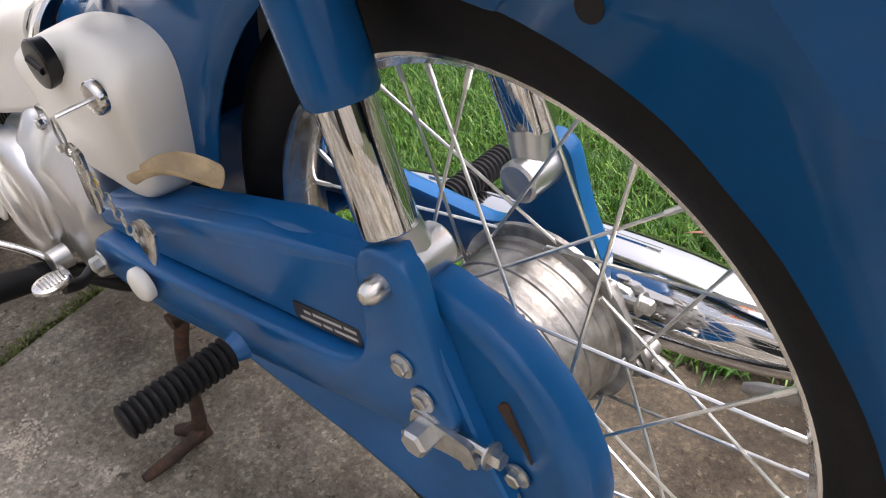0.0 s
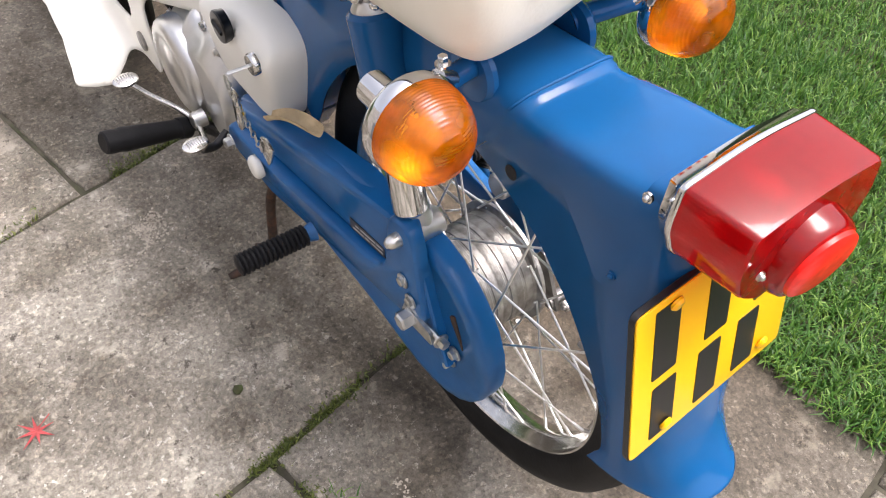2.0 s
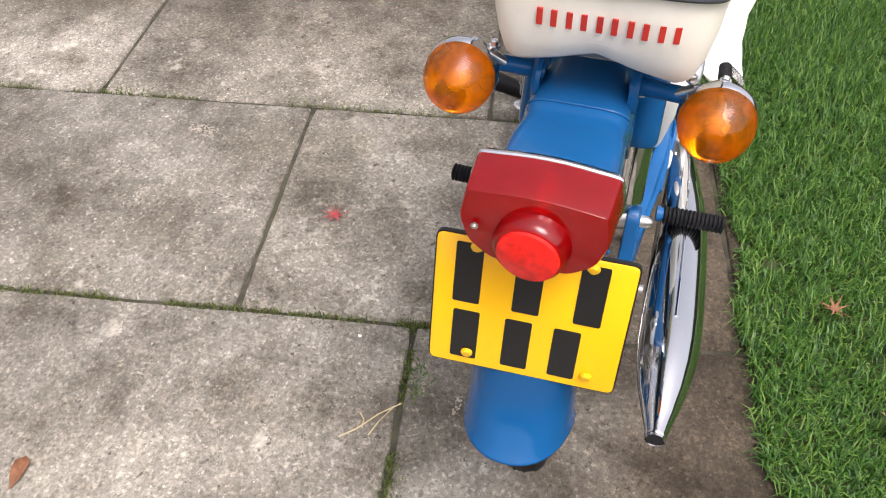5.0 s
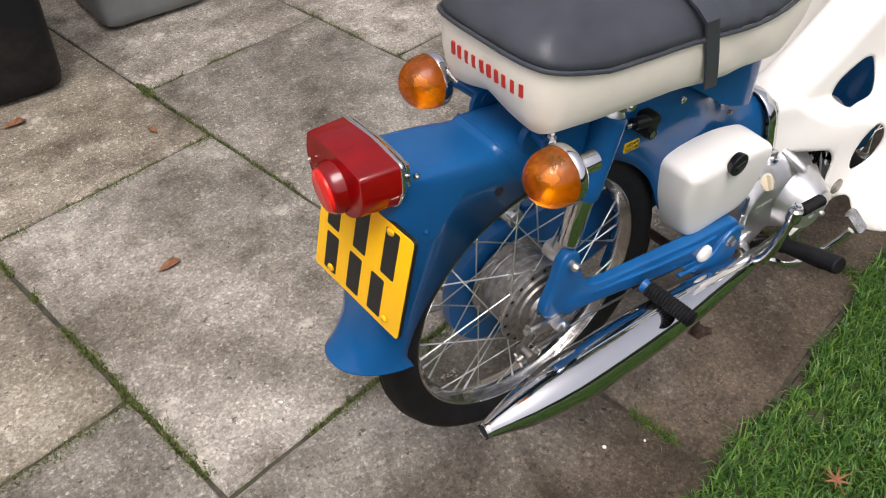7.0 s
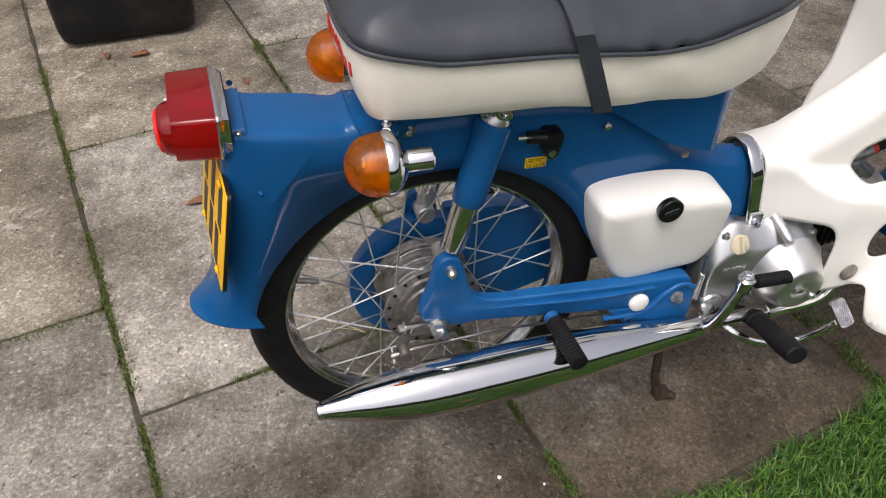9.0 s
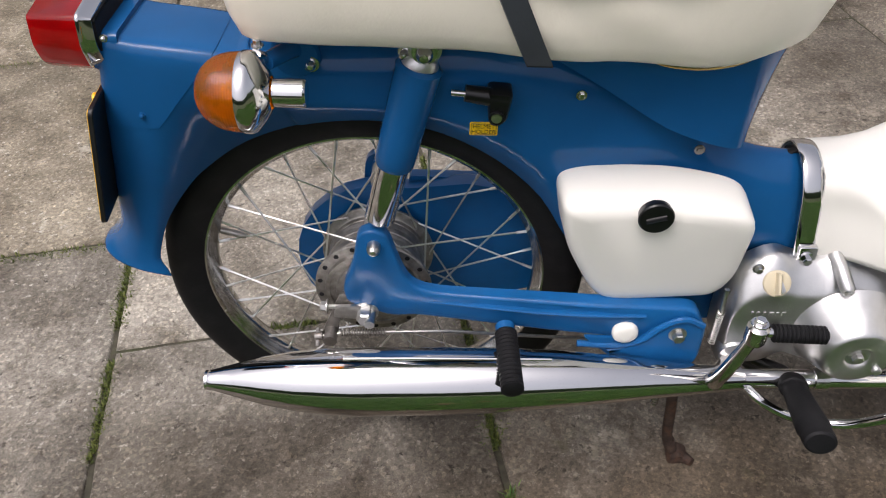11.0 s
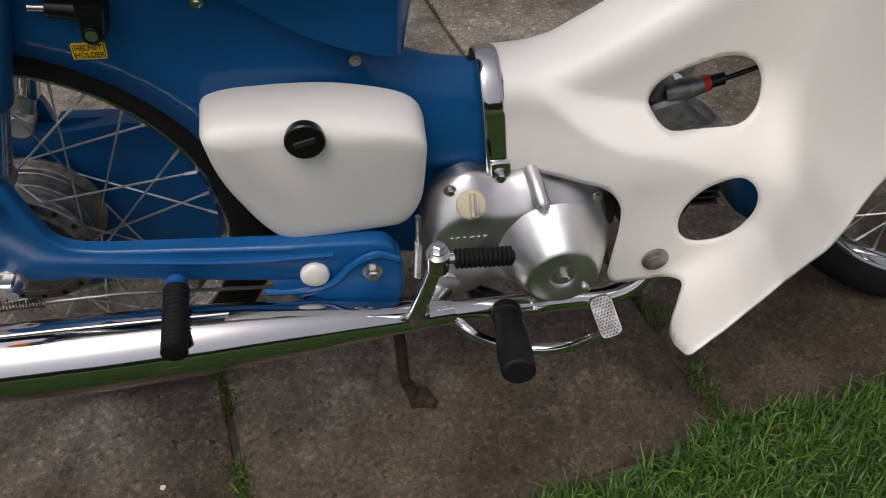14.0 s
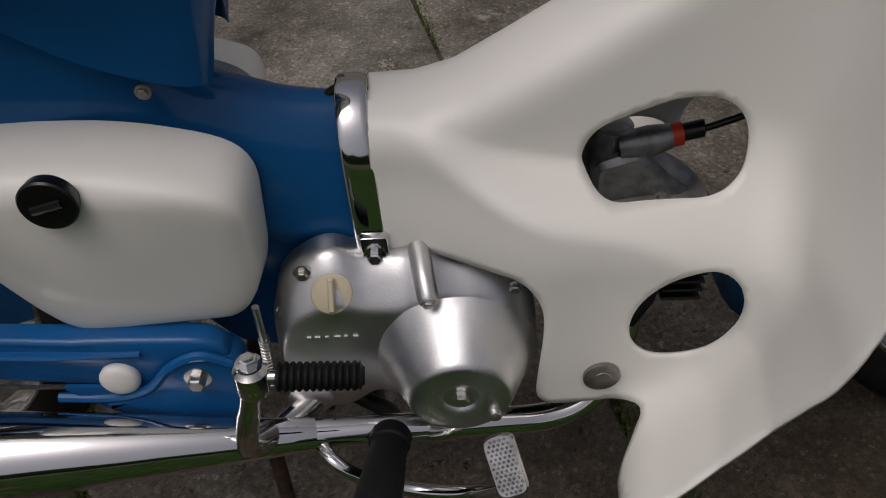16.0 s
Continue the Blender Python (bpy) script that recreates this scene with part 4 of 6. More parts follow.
# lower bracket at the pivot with its curled edge
prof = round_poly([(0.285, 0.276), (0.31, 0.262), (0.345, 0.252), (0.392, 0.240), (0.404, 0.262), (0.404, 0.322), (0.372, 0.334), (0.345, 0.318), (0.325, 0.292)], [0.01, 0.03, 0.03, 0.012, 0.01, 0.02, 0.025, 0.02, 0.02], 4)
part("pivot_bracket", slab_xz(prof, [(-0.080, 0), (-0.106, 0), (-0.1105, 0.003), (-0.1115, 0.006)]), BLUE_DULL, bike, "blue pivot bracket with a curled edge", sharp=45)
part("bracket_lip", tube(bend([(0.255, -0.106, 0.284), (0.30, -0.108, 0.284), (0.330, -0.110, 0.296), (0.350, -0.111, 0.320), (0.374, -0.111, 0.333), (0.398, -0.110, 0.322)], 6), 0.0042, 8), BLUE_DULL, bike)
# left side: full chain case
prof = []
for k in range(17):
    a = radians(75 + 210 * k / 16)
    prof.append((0.118 * math.cos(a) + 0.016, 0.288 + 0.118 * math.sin(a)))
prof += [(0.12, 0.205), (0.30, 0.255), (0.392, 0.282), (0.400, 0.300), (0.392, 0.352), (0.30, 0.376), (0.12, 0.408)]
prof = [(x, z) for x, z in prof]
case = part("chain_case", tucked(slab_xz([Vector(p) for p in prof], [(0.050, 0), (0.074, 0), (0.079, 0.002), (0.082, 0.007), (0.083, 0.018), (0.0815, 0.022)])), BLUE_DULL, bike, "blue steel chain case with a rounded rear end", sharp=40)
bm = bmesh.new()
ln = [Vector((0.03, 0.0825, 0.300)), Vector((0.10, 0.084, 0.300)), Vector((0.30, 0.084, 0.312)), Vector((0.39, 0.084, 0.318))]
add_tube(bm, ln, 0.0035, 8, squash=0.5)
part("seam_bead", tucked(bm), BLUE_DULL, case)
# outer arm over the chain case with a lower box
prof = round_poly([(-0.024, 0.318), (0.02, 0.290), (0.09, 0.286), (0.30, 0.282), (0.385, 0.286), (0.398, 0.305), (0.385, 0.328), (0.30, 0.330), (0.07, 0.328), (0.048, 0.346), (0.034, 0.43), (0.010, 0.437), (-0.008, 0.428), (-0.014, 0.36)],
                  [0.01, 0.02, 0.02, 0.02, 0.015, 0.015, 0.015, 0.02, 0.03, 0.02, 0.015, 0.015, 0.015, 0.02], 4)
left_arm = part("swing_arm", tucked(slab_xz(prof, [(0.086, 0), (0.1005, 0), (0.1040, 0.0012), (0.1055, 0.0038)])), BLUE_DULL, bike, "blue pressed-steel swing arm beside the chain case", sharp=45)
# upper panel of the chain case, with sticker
prof = round_poly([(0.055, 0.332), (0.30, 0.334), (0.388, 0.330), (0.385, 0.352), (0.30, 0.376), (0.15, 0.402), (0.046, 0.410)], 0.008, 3)
part("chain_case_panel", tucked(slab_xz(prof, [(0.070, 0), (0.088, 0), (0.091, 0.002), (0.092, 0.005)])), BLUE_DULL, case)
prof = round_poly([(0.062, 0.335), (0.123, 0.337), (0.123, 0.353), (0.062, 0.351)], 0.002, 2)
st = part("warning_sticker", tucked(slab_xz(prof, [(0.0915, 0), (0.0925, 0)])), STICKER, case, "dark worn sticker with pale print bars")
for x0, wide, row in ((0.0650, 0.021, 0), (0.0885, 0.008, 0), (0.0990, 0.019, 0), (0.0650, 0.011, 1), (0.0785, 0.026, 1), (0.1070, 0.006, 1)):
    bar = [(x0, 0.3392 + 0.0062 * row), (x0 + wide, 0.3396 + 0.0062 * row), (x0 + wide, 0.3420 + 0.0062 * row), (x0, 0.3416 + 0.0062 * row)]
    part("print_bar", tucked(slab_xz([Vector(p) for p in bar], [(0.0924, 0), (0.0930, 0)])), GREY_PRINT, st)
for s in (1, -1):
    # white plastic pivot caps, axle nuts and adjusters
    part("pivot_cap", lathe([(-0.002, 0.0150), (0.003, 0.0158), (0.006, 0.0150), (0.0085, 0.012), (0.0095, 0.006), (0.0097, 0.001)], (0.309, s * 0.1055, 0.307), (0, s, 0), 28), WHITE, bike, "round white plastic cap")
    bolt(bike, (0.370, s * 0.111, 0.309), (0, s, 0), 0.0072, 0.009, "pivot_nut", ZINC)
    bolt(bike, (0.0, s * 0.083, AX), (0, s, 0), 0.0105, 0.016, "axle_nut", ALLOY)
    prof = round_poly([(-0.040, 0.300), (-0.036, 0.316), (0.008, 0.322), (0.016, 0.308), (0.006, 0.296)], 0.005, 3)
    adj = part("chain_adjuster", slab_xz(prof, [(s * 0.082, 0), (s * 0.0865, 0)]), ZINC, bike, "zinc-plated chain adjuster")
    part("adjuster_bolt", tube([(-0.052, s * 0.080, 0.312), (-0.020, s * 0.080, 0.311)], 0.0032, 8), ZINC, adj)
    bolt(adj, (-0.046, s * 0.080, 0.312), (-1, 0, 0), 0.0060, 0.008, "adjuster_nut", ZINC)
bolt(bike, (0.010, 0.085, 0.357), (0, 1, 0), 0.0058, 0.004, "bolt", ZINC)
bolt(bike, (-0.002, 0.085, 0.336), (0, 1, 0), 0.0060, 0.004, "bolt", ZINC)
bolt(bike, (-0.052, 0.066, 0.285), (0, 1, 0), 0.0060, 0.006, "bolt", ZINC)
bolt(bike, (-0.045, 0.066, 0.262), (0, 1, 0), 0.0045, 0.009, "bolt", ZINC)
bolt(bike, (-0.012, 0.066, 0.270), (0, 1, 0), 0.0045, 0.004, "bolt", ZINC)
part("rust_patch", slab_xz(round_poly([(-0.050, 0.345), (-0.042, 0.338), (-0.058, 0.312), (-0.064, 0.300), (-0.060, 0.318)], 0.003, 2), [(0.0640, 0), (0.0662, 0)]), RUST, case, "rusty chipped paint")
# upright strut behind the left arm, with the case's edge
part("arm_strut", slab_xz(round_poly([(0.006, 0.437), (0.022, 0.43), (-0.020, 0.30), (-0.040, 0.262), (-0.052, 0.262), (-0.032, 0.31)], 0.006, 3), [(0.064, 0), (0.074, 0), (0.076, 0.002)]), BLUE_DULL, left_arm)

# rear brake rod with its spring, lever and wing nut
rod = part("brake_rod", tube([(-0.066, -0.082, 0.259), (-0.03, -0.082, 0.2675), (0.10, -0.080, 0.272), (0.36, -0.078, 0.258)], 0.0022, 8), ZINC, bike, "zinc brake rod with a coil spring")
coil = [(-0.034 + 0.056 * k / 150, -0.082 + 0.0042 * math.cos(k * 2 * math.pi / 9), 0.268 + 0.002 * k / 150 + 0.0042 * math.sin(k * 2 * math.pi / 9)) for k in range(151)]
part("coil_spring", tube(coil, 0.0010, 5), ALLOY_DIRTY, rod)
part("rod_pin", tube([(-0.046, -0.094, 0.264), (-0.046, -0.066, 0.264)], 0.0085, 14), ALLOY_DIRTY, rod)
part("brake_lever", slab_xz(round_poly([(-0.060, 0.255), (-0.044, 0.255), (-0.018, 0.325), (-0.030, 0.33)], 0.005, 3), [(-0.070, 0), (-0.075, 0)]), ALLOY_DIRTY, rod)
bm = bmesh.new()
add_lathe(bm, [(0, 0.006), (0.010, 0.005)], (-0.056, -0.082, 0.2615), (-1, 0, -0.2), 12)
add_tube(bm, [(-0.063, -0.091, 0.252), (-0.062, -0.082, 0.260), (-0.063, -0.073, 0.266)], [0.0026, 0.0034, 0.0026], 8)
part("wing_nut", bm, ALLOY_DIRTY, rod)

# ---- silencer and exhaust
sil = tube([(-0.184, -0.153, 0.258), (-0.182, -0.153, 0.258), (-0.178, -0.153, 0.258), (-0.150, -0.153, 0.2585), (-0.115, -0.153, 0.259), (-0.075, -0.153, 0.2595), (-0.04, -0.153, 0.260), (0.0, -0.153, 0.2605), (0.10, -0.151, 0.263), (0.18, -0.149, 0.265), (0.24, -0.146, 0.265), (0.29, -0.143, 0.263), (0.34, -0.139, 0.260), (0.39, -0.134, 0.255), (0.44, -0.127, 0.249), (0.455, -0.124, 0.246)],
           [0.0105, 0.0125, 0.0125, 0.0200, 0.0290, 0.0360, 0.0395, 0.0408, 0.0400, 0.0375, 0.0335, 0.0290, 0.0240, 0.0190, 0.0150, 0.0140], 40)
sil = part("silencer", sil, CHROME, bike, "polished chrome cigar-shaped silencer", sharp=60)
# dark plug in the pipe end, coloured like the shade inside
part("outlet", tube([(-0.1845, -0.153, 0.258), (-0.150, -0.153, 0.2585)], 0.0098, 20), DARK_HOLE, sil)
part("tail_pipe_lip", tube([(-0.186, -0.153, 0.258), (-0.182, -0.153, 0.258)], [0.0118, 0.0122], 24, caps=False), CHROME_DULL, sil)
part("seam", tube([(-0.02, -0.1535, 0.3005), (0.06, -0.1525, 0.3025), (0.14, -0.1505, 0.302), (0.22, -0.1480, 0.3005)], 0.0022, 8), CHROME, sil)
part("exhaust_pipe", tube(bend([(0.44, -0.126, 0.247), (0.52, -0.116, 0.238), (0.60, -0.106, 0.228), (0.655, -0.098, 0.222), (0.690, -0.088, 0.232), (0.712, -0.072, 0.258), (0.725, -0.05, 0.30), (0.728, -0.03, 0.34)], 6), 0.0125, 20), CHROME, bike, "chrome exhaust pipe bending up to the engine")
part("pipe_clamp", tube([(0.548, -0.113, 0.2345), (0.566, -0.1105, 0.232)], 0.0142, 20), CHROME_DULL, bike)
part("silencer_bracket", slab_xz(round_poly([(0.26, 0.298), (0.33, 0.295), (0.36, 0.262), (0.30, 0.262)], 0.006, 3), [(-0.104, 0), (-0.108, 0)]), BLUE_DULL, bike)

# ---- footrests
for s in (1, -1):
    # rear pegs
    base = Vector((0.167, s * 0.106, 0.310))
    end = Vector((0.172, s * 0.201, 0.3085))
    peg = part("pillion_footrest", tube([base, base.lerp(end, 0.15)], [0.012, 0.008], 14), BLUE_DULL, bike, "folding rear footrest with ribbed black rubber")
    d = (end - base)
    pts, rad = [], []
    for k in range(46):
        t = 0.10 + 0.9 * k / 45
        pts.append(base + d * t)
        rad.append(0.0118 + (0.0014 if k % 3 else -0.0006) if 0 < k < 45 else 0.009)
    part("rubber", tube(pts, rad, 20), RUBBER, peg, sharp=25)
    # front footrest bar and rubbers
    root, tip = Vector((0.521, s * 0.105, 0.236)), Vector((0.504, s * 0.243, 0.282))
    fr = part("footrest", tube(bend([(0.46, s * 0.06, 0.235), (0.50, s * 0.075, 0.222), (0.521, s * 0.10, 0.232), root.lerp(tip, 0.3)], 5), 0.0075, 12), BLACK_PAINT, bike, "front footrest with thick black rubber")
    d = tip - root
    pts, rad = [], []
    prof = [(0.12, 0.010), (0.13, 0.0155), (0.16, 0.0175), (0.24, 0.0175), (0.25, 0.0155)] + [(0.26 + 0.05 * k, 0.0150 + 0.0004 * k) for k in range(12)] + [(0.86, 0.0175), (0.93, 0.0185), (0.985, 0.0175), (1.0, 0.0145)]
    part("rubber", tube([root + d * t for t, _ in prof], [r for _, r in prof], 20, squash=0.85), RUBBER, fr, sharp=25)
part("footrest_bar", tube(bend([(0.520, -0.10, 0.228), (0.505, -0.05, 0.185), (0.50, 0.0, 0.178), (0.505, 0.05, 0.185), (0.520, 0.10, 0.228)], 6), 0.008, 12), BLACK_PAINT, bike)

# ---- centre stand
stand = part("centre_stand", tube([(0.385, -0.075, 0.205), (0.385, 0.075, 0.205)], 0.009, 12), RUST, bike, "rusty black centre stand, down on the paving")
for s in (1, -1):
    part("leg", tube(bend([(0.385, s * 0.060, 0.205), (0.403, s * 0.070, 0.15), (0.410, s * 0.078, 0.068), (0.420, s * 0.080, 0.044)], 6), [0.0075] * 19, 12), RUST, stand)
    part("foot", tube(bend([(0.414, s * 0.078, 0.056), (0.424, s * 0.081, 0.0315), (0.437, s * 0.086, 0.0285), (0.448, s * 0.098, 0.031)], 4), [0.0085, 0.0085, 0.0085, 0.0085, 0.009, 0.009, 0.009, 0.009, 0.009, 0.0085, 0.008, 0.007, 0.006], 10), RUST, stand)
for s in (1, -1):
    part("foot_plate", slab_xz(round_poly([(0.416, 0.019), (0.446, 0.021), (0.444, 0.033), (0.430, 0.041), (0.418, 0.034)], 0.003, 2), [(s * 0.070, 0.001), (s * 0.073, 0), (s * 0.090, 0), (s * 0.094, 0.002)]), RUST, stand, "rust-eaten stand foot")
part("stand_tang", tube(bend([(0.418, 0.080, 0.034), (0.416, 0.115, 0.030), (0.414, 0.158, 0.0315)], 5), [0.0075] * 8 + [0.007, 0.0065, 0.005], 10), RUST, stand)
coil = [(0.375 + 0.0045 * math.cos(k * 2 * math.pi / 8), -0.088 + 0.0045 * math.sin(k * 2 * math.pi / 8), 0.255 - 0.105 * k / 160) for k in range(161)]
part("stand_spring", tube(coil, 0.001, 5), CHROME_DULL, stand)

# ---- side covers
COVER = round_poly([(0.213, 0.494), (0.224, 0.428), (0.261, 0.351), (0.287, 0.334), (0.412, 0.346), (0.429, 0.380), (0.431, 0.466), (0.411, 0.488), (0.342, 0.503), (0.240, 0.503)],
                   [0.016, 0.03, 0.03, 0.02, 0.018, 0.02, 0.02, 0.03, 0.03, 0.02], 5)
LEFT_COVER = round_poly([(0.192, 0.520), (0.216, 0.448), (0.236, 0.404), (0.270, 0.386), (0.385, 0.396), (0.402, 0.424), (0.406, 0.498), (0.386, 0.520), (0.320, 0.536), (0.228, 0.540)],
                        [0.040, 0.03, 0.02, 0.02, 0.018, 0.02, 0.02, 0.03, 0.03, 0.05], 6)
for s in (1, -1):
    poly = COVER if s < 0 else [Vector((0.330 + (x - 0.300) * 0.92, 0.4425 + (z - 0.463) * 0.955)) for x, z in LEFT_COVER]
    deep = 0.0 if s < 0 else 0.012
    layers = [(s * 0.043, 0.0005), (s * 0.050, 0), (s * (0.094 - deep), 0.0025), (s * (0.1000 - deep), 0.0040), (s * (0.1035 - deep), 0.0062), (s * (0.1060 - deep), 0.0095), (s * (0.1078 - deep), 0.014), (s * (0.1092 - deep), 0.022), (s * (0.1102 - deep), 0.036)]
    bm = slab_xz(poly, layers)
    for v in bm.verts:
        if abs(v.co.y) > 0.06:
            v.co.y -= s * (0.016 * max(0.0, min(1.0, (0.478 - v.co.z) / 0.12)) + 0.010 * max(0.0, min(1.0, (v.co.z - 0.484) / 0.02)))
    cov = part("side_cover", bm, WHITE, bike, "white plastic side cover", sharp=65)
    kx, kz = (0.312, 0.487) if s < 0 else (0.326, 0.4965)
    part("knob", lathe([(-0.002, 0.0175), (0.002, 0.0180), (0.005, 0.0188), (0.0075, 0.0188), (0.009, 0.0176), (0.0094, 0.014), (0.009, 0.004)], (kx, s * (0.1095 - deep), kz), (0, s, 0), 36), BLACK, cov, "round black plastic knob")
    part("knob_grip", tube([(kx - 0.010, s * (0.1178 - deep), kz - 0.003), (kx + 0.010, s * (0.1178 - deep), kz + 0.003)], 0.0035, 8), BLACK, cov)
# ignition lock with keys on the left cover
lock = part("lock", lathe([(-0.002, 0.0125), (0.004, 0.0125), (0.006, 0.011), (0.0065, 0.003)], (0.236, 0.1095, 0.488), (0, 1, 0), 28), CHROME_DULL, bike, "round steel lock with keys hanging from it")
part("key_blade", tube([(0.236, 0.114, 0.488), (0.240, 0.140, 0.486)], 0.0028, 8, squash=0.5), ZINC, lock)
bm = bmesh.new()
add_tube(bm, [(0.2405 + 0.006 * math.cos(a), 0.142, 0.474 + 0.011 * math.sin(a)) for a in [2 * math.pi * k / 20 for k in range(21)]], 0.0011, 6)
part("key_ring", bm, ZINC, lock)
bm = bmesh.new()
for k in range(12):
    c = Vector((0.238 - 0.0012 * k, 0.1415 - 0.0012 * k, 0.462 - 0.0068 * k))
    e = Vector((1, 0, 0)) if k % 2 else Vector((0, 1, 0))
    add_tube(bm, [c + e * 0.0026 * math.cos(a) + Vector((0, 0, 0.0046 * math.sin(a))) for a in [2 * math.pi * j / 12 for j in range(13)]], 0.0009, 5)
part("key_chain", bm, ZINC, lock)
part("key_head", slab_xz(round_poly([(0.231, 0.460), (0.249, 0.464), (0.255, 0.414), (0.248, 0.404), (0.238, 0.410)], 0.004, 3), [(0.136, 0), (0.1385, 0), (0.139, 0.0008)]), CHROME_DULL, lock, "flat steel key")
part("spare_key", slab_xz(round_poly([(0.208, 0.390), (0.222, 0.398), (0.240, 0.392), (0.244, 0.368), (0.232, 0.352), (0.222, 0.364)], 0.004, 3), [(0.119, 0), (0.1215, 0), (0.122, 0.0008)]), CHROME_DULL, lock, "flat steel key")
part("key_tag", slab_xz(round_poly([(0.250, 0.436), (0.259, 0.434), (0.257, 0.414), (0.249, 0.416)], 0.002, 2), [(0.130, 0), (0.132, 0)]), LABEL_YELLOW, lock)
# curled leather fob under the left cover
bm = bmesh.new()
rows = []
for k in range(19):
    t = k / 18
    a = radians(150 - 165 * t)
    x = 0.246 - 0.050 * t
    z = 0.404 + 0.014 * math.sin(a * 0.9 + 0.25)
    wd = 0.0085 * (1 - 0.25 * abs(2 * t - 1) ** 3) * (1 if 0 < k < 18 else 0.75)
    for_row = []
    for j in range(9):
        q = -1 + j / 4
        for_row.append((x - 0.034 + 0.003 * q, 0.116 - 0.034 * t + wd * q, z + 0.021 + 0.008 * q * q - 0.003 * q))
    for_row += [(a, b, c - 0.0028) for a, b, c in for_row[::-1]]
    rows.append(ring(bm, for_row))
for a, b in zip(rows, rows[1:]):
    bridge(bm, a, b)
bm.faces.new(rows[0][::-1])
bm.faces.new(rows[-1])
part("leather_fob", bm, LEATHER, lock, "curled tan leather key fob")
lock.matrix_local = Matrix.Translation((0.027, -0.0125, -0.007))

# ---- indicators
for s in (1, -1):
    c = Vector((-0.084, 0.122, 0.637)) if s > 0 else Vector((-0.084, -0.129, 0.634))
    ind = part("indicator", lathe([(-0.006, 0.0362), (-0.003, 0.0376), (0.003, 0.0376), (0.007, 0.0356), (0.013, 0.0281), (0.019, 0.0194), (0.021, 0.0151)], c, (1, 0, 0), 36, caps=False), CHROME, bike, "round indicator with chrome body and amber lens")
    lens = [(0.002, 0.0340), (0.004, 0.0356)]
    for k in range(72):
        t = k / 71
        lens.append((0.005 + 0.0436 * t, 0.0356 * math.sqrt(max(0.0, 1 - t ** 2.4)) + 0.00022 * math.cos(k * math.pi / 2) * (t < 0.93) + 0.0004))
    part("lens", lathe(lens, c, (-1, 0, 0), 44, caps=False), AMBER, ind, "ribbed amber plastic lens", sharp=60)
    part("reflector", lathe([(0.0020, 0.0340), (-0.006, 0.0281), (-0.012, 0.0184), (-0.015, 0.0065), (-0.0152, 0.0011)], c, (-1, 0, 0), 28, caps=False), CHROME, ind)
    part("bulb", lathe([(0.003, 0.0065), (0.014, 0.0097), (0.022, 0.0076), (0.026, 0.0011)], c, (-1, 0, 0), 16), WHITE, ind)
    part("stub", tube([c + Vector((0.018, 0, 0)), c + Vector((0.020, 0, 0)), c + Vector((0.050, 0, 0)), c + Vector((0.052, 0, 0))], [0.0120, 0.0132, 0.0132, 0.0115], 24), CHROME, ind)
    bm = bmesh.new()
    add_tube(bm, [c + Vector((0.004, -s * 0.024, 0.024)), c + Vector((0.010, -s * 0.040, 0.012))], [0.0062, 0.0062], 12)
    part("clamp", bm, CHROME_DULL, ind)
    bolt(ind, c + Vector((0.006, -s * 0.030, 0.030)), (0, 0, 1), 0.0038, 0.006, "clamp_nut", CHROME_DULL)
    part("stalk", tube([c + Vector((0.010, -s * 0.034, 0.012)), (-0.060, s * 0.060, 0.640), (-0.055, s * 0.046, 0.636)], [0.0085, 0.0090, 0.0100], 16), BLUE, ind, "blue painted stalk")
    part("stalk_flange", lathe([(-0.004, 0.024), (0.001, 0.025), (0.005, 0.022), (0.006, 0.012)], (-0.055, s * 0.048, 0.630), (0, s, 0), 28), BLUE, ind)
    bolt(bike, (-0.040, s * 0.0520, 0.622), (0, s, 0), 0.0055, 0.007, "bolt", CHROME, dome=True)

# ---- tail lamp and number plate: both sit a little askew on the tail
def askew(bm, turn=0.012):
    for v in bm.verts:
        v.co.x -= turn * v.co.y
        v.co.z += 0.02 * v.co.y
    return bm


base = round_poly([(-0.034, 0.600), (0.034, 0.600), (0.056, 0.616), (0.0655, 0.642), (0.060, 0.673), (0.0, 0.679), (-0.060, 0.673), (-0.0655, 0.642), (-0.056, 0.616)], [0.01, 0.01, 0.008, 0.008, 0.006, 0.06, 0.006, 0.008, 0.008], 4)
lamp = part("tail_lamp", askew(slab_yz(base, [(-0.245, 0.0062), (-0.250, 0.0045), (-0.2545, 0.001), (-0.2555, 0), (-0.2580, 0), (-0.2590, 0.001)])), CHROME, bike, "large red tail lamp with chrome base", sharp=50)
part("gasket", askew(slab_yz([Vector(p) for p in inset_poly(base, 0.006)], [(-0.2465, 0.004), (-0.2435, 0.004)])), RUBBER, lamp)
bm = bmesh.new()
back = [(y, z) for y, z in inset_poly(base, 0.0014)]


def taper(y, z, k):
    """Outline of the lens as it narrows towards its rear face."""
    return (y * (1 - 0.06 * k), 0.640 + (z - 0.640) * (1 - 0.05 * k))


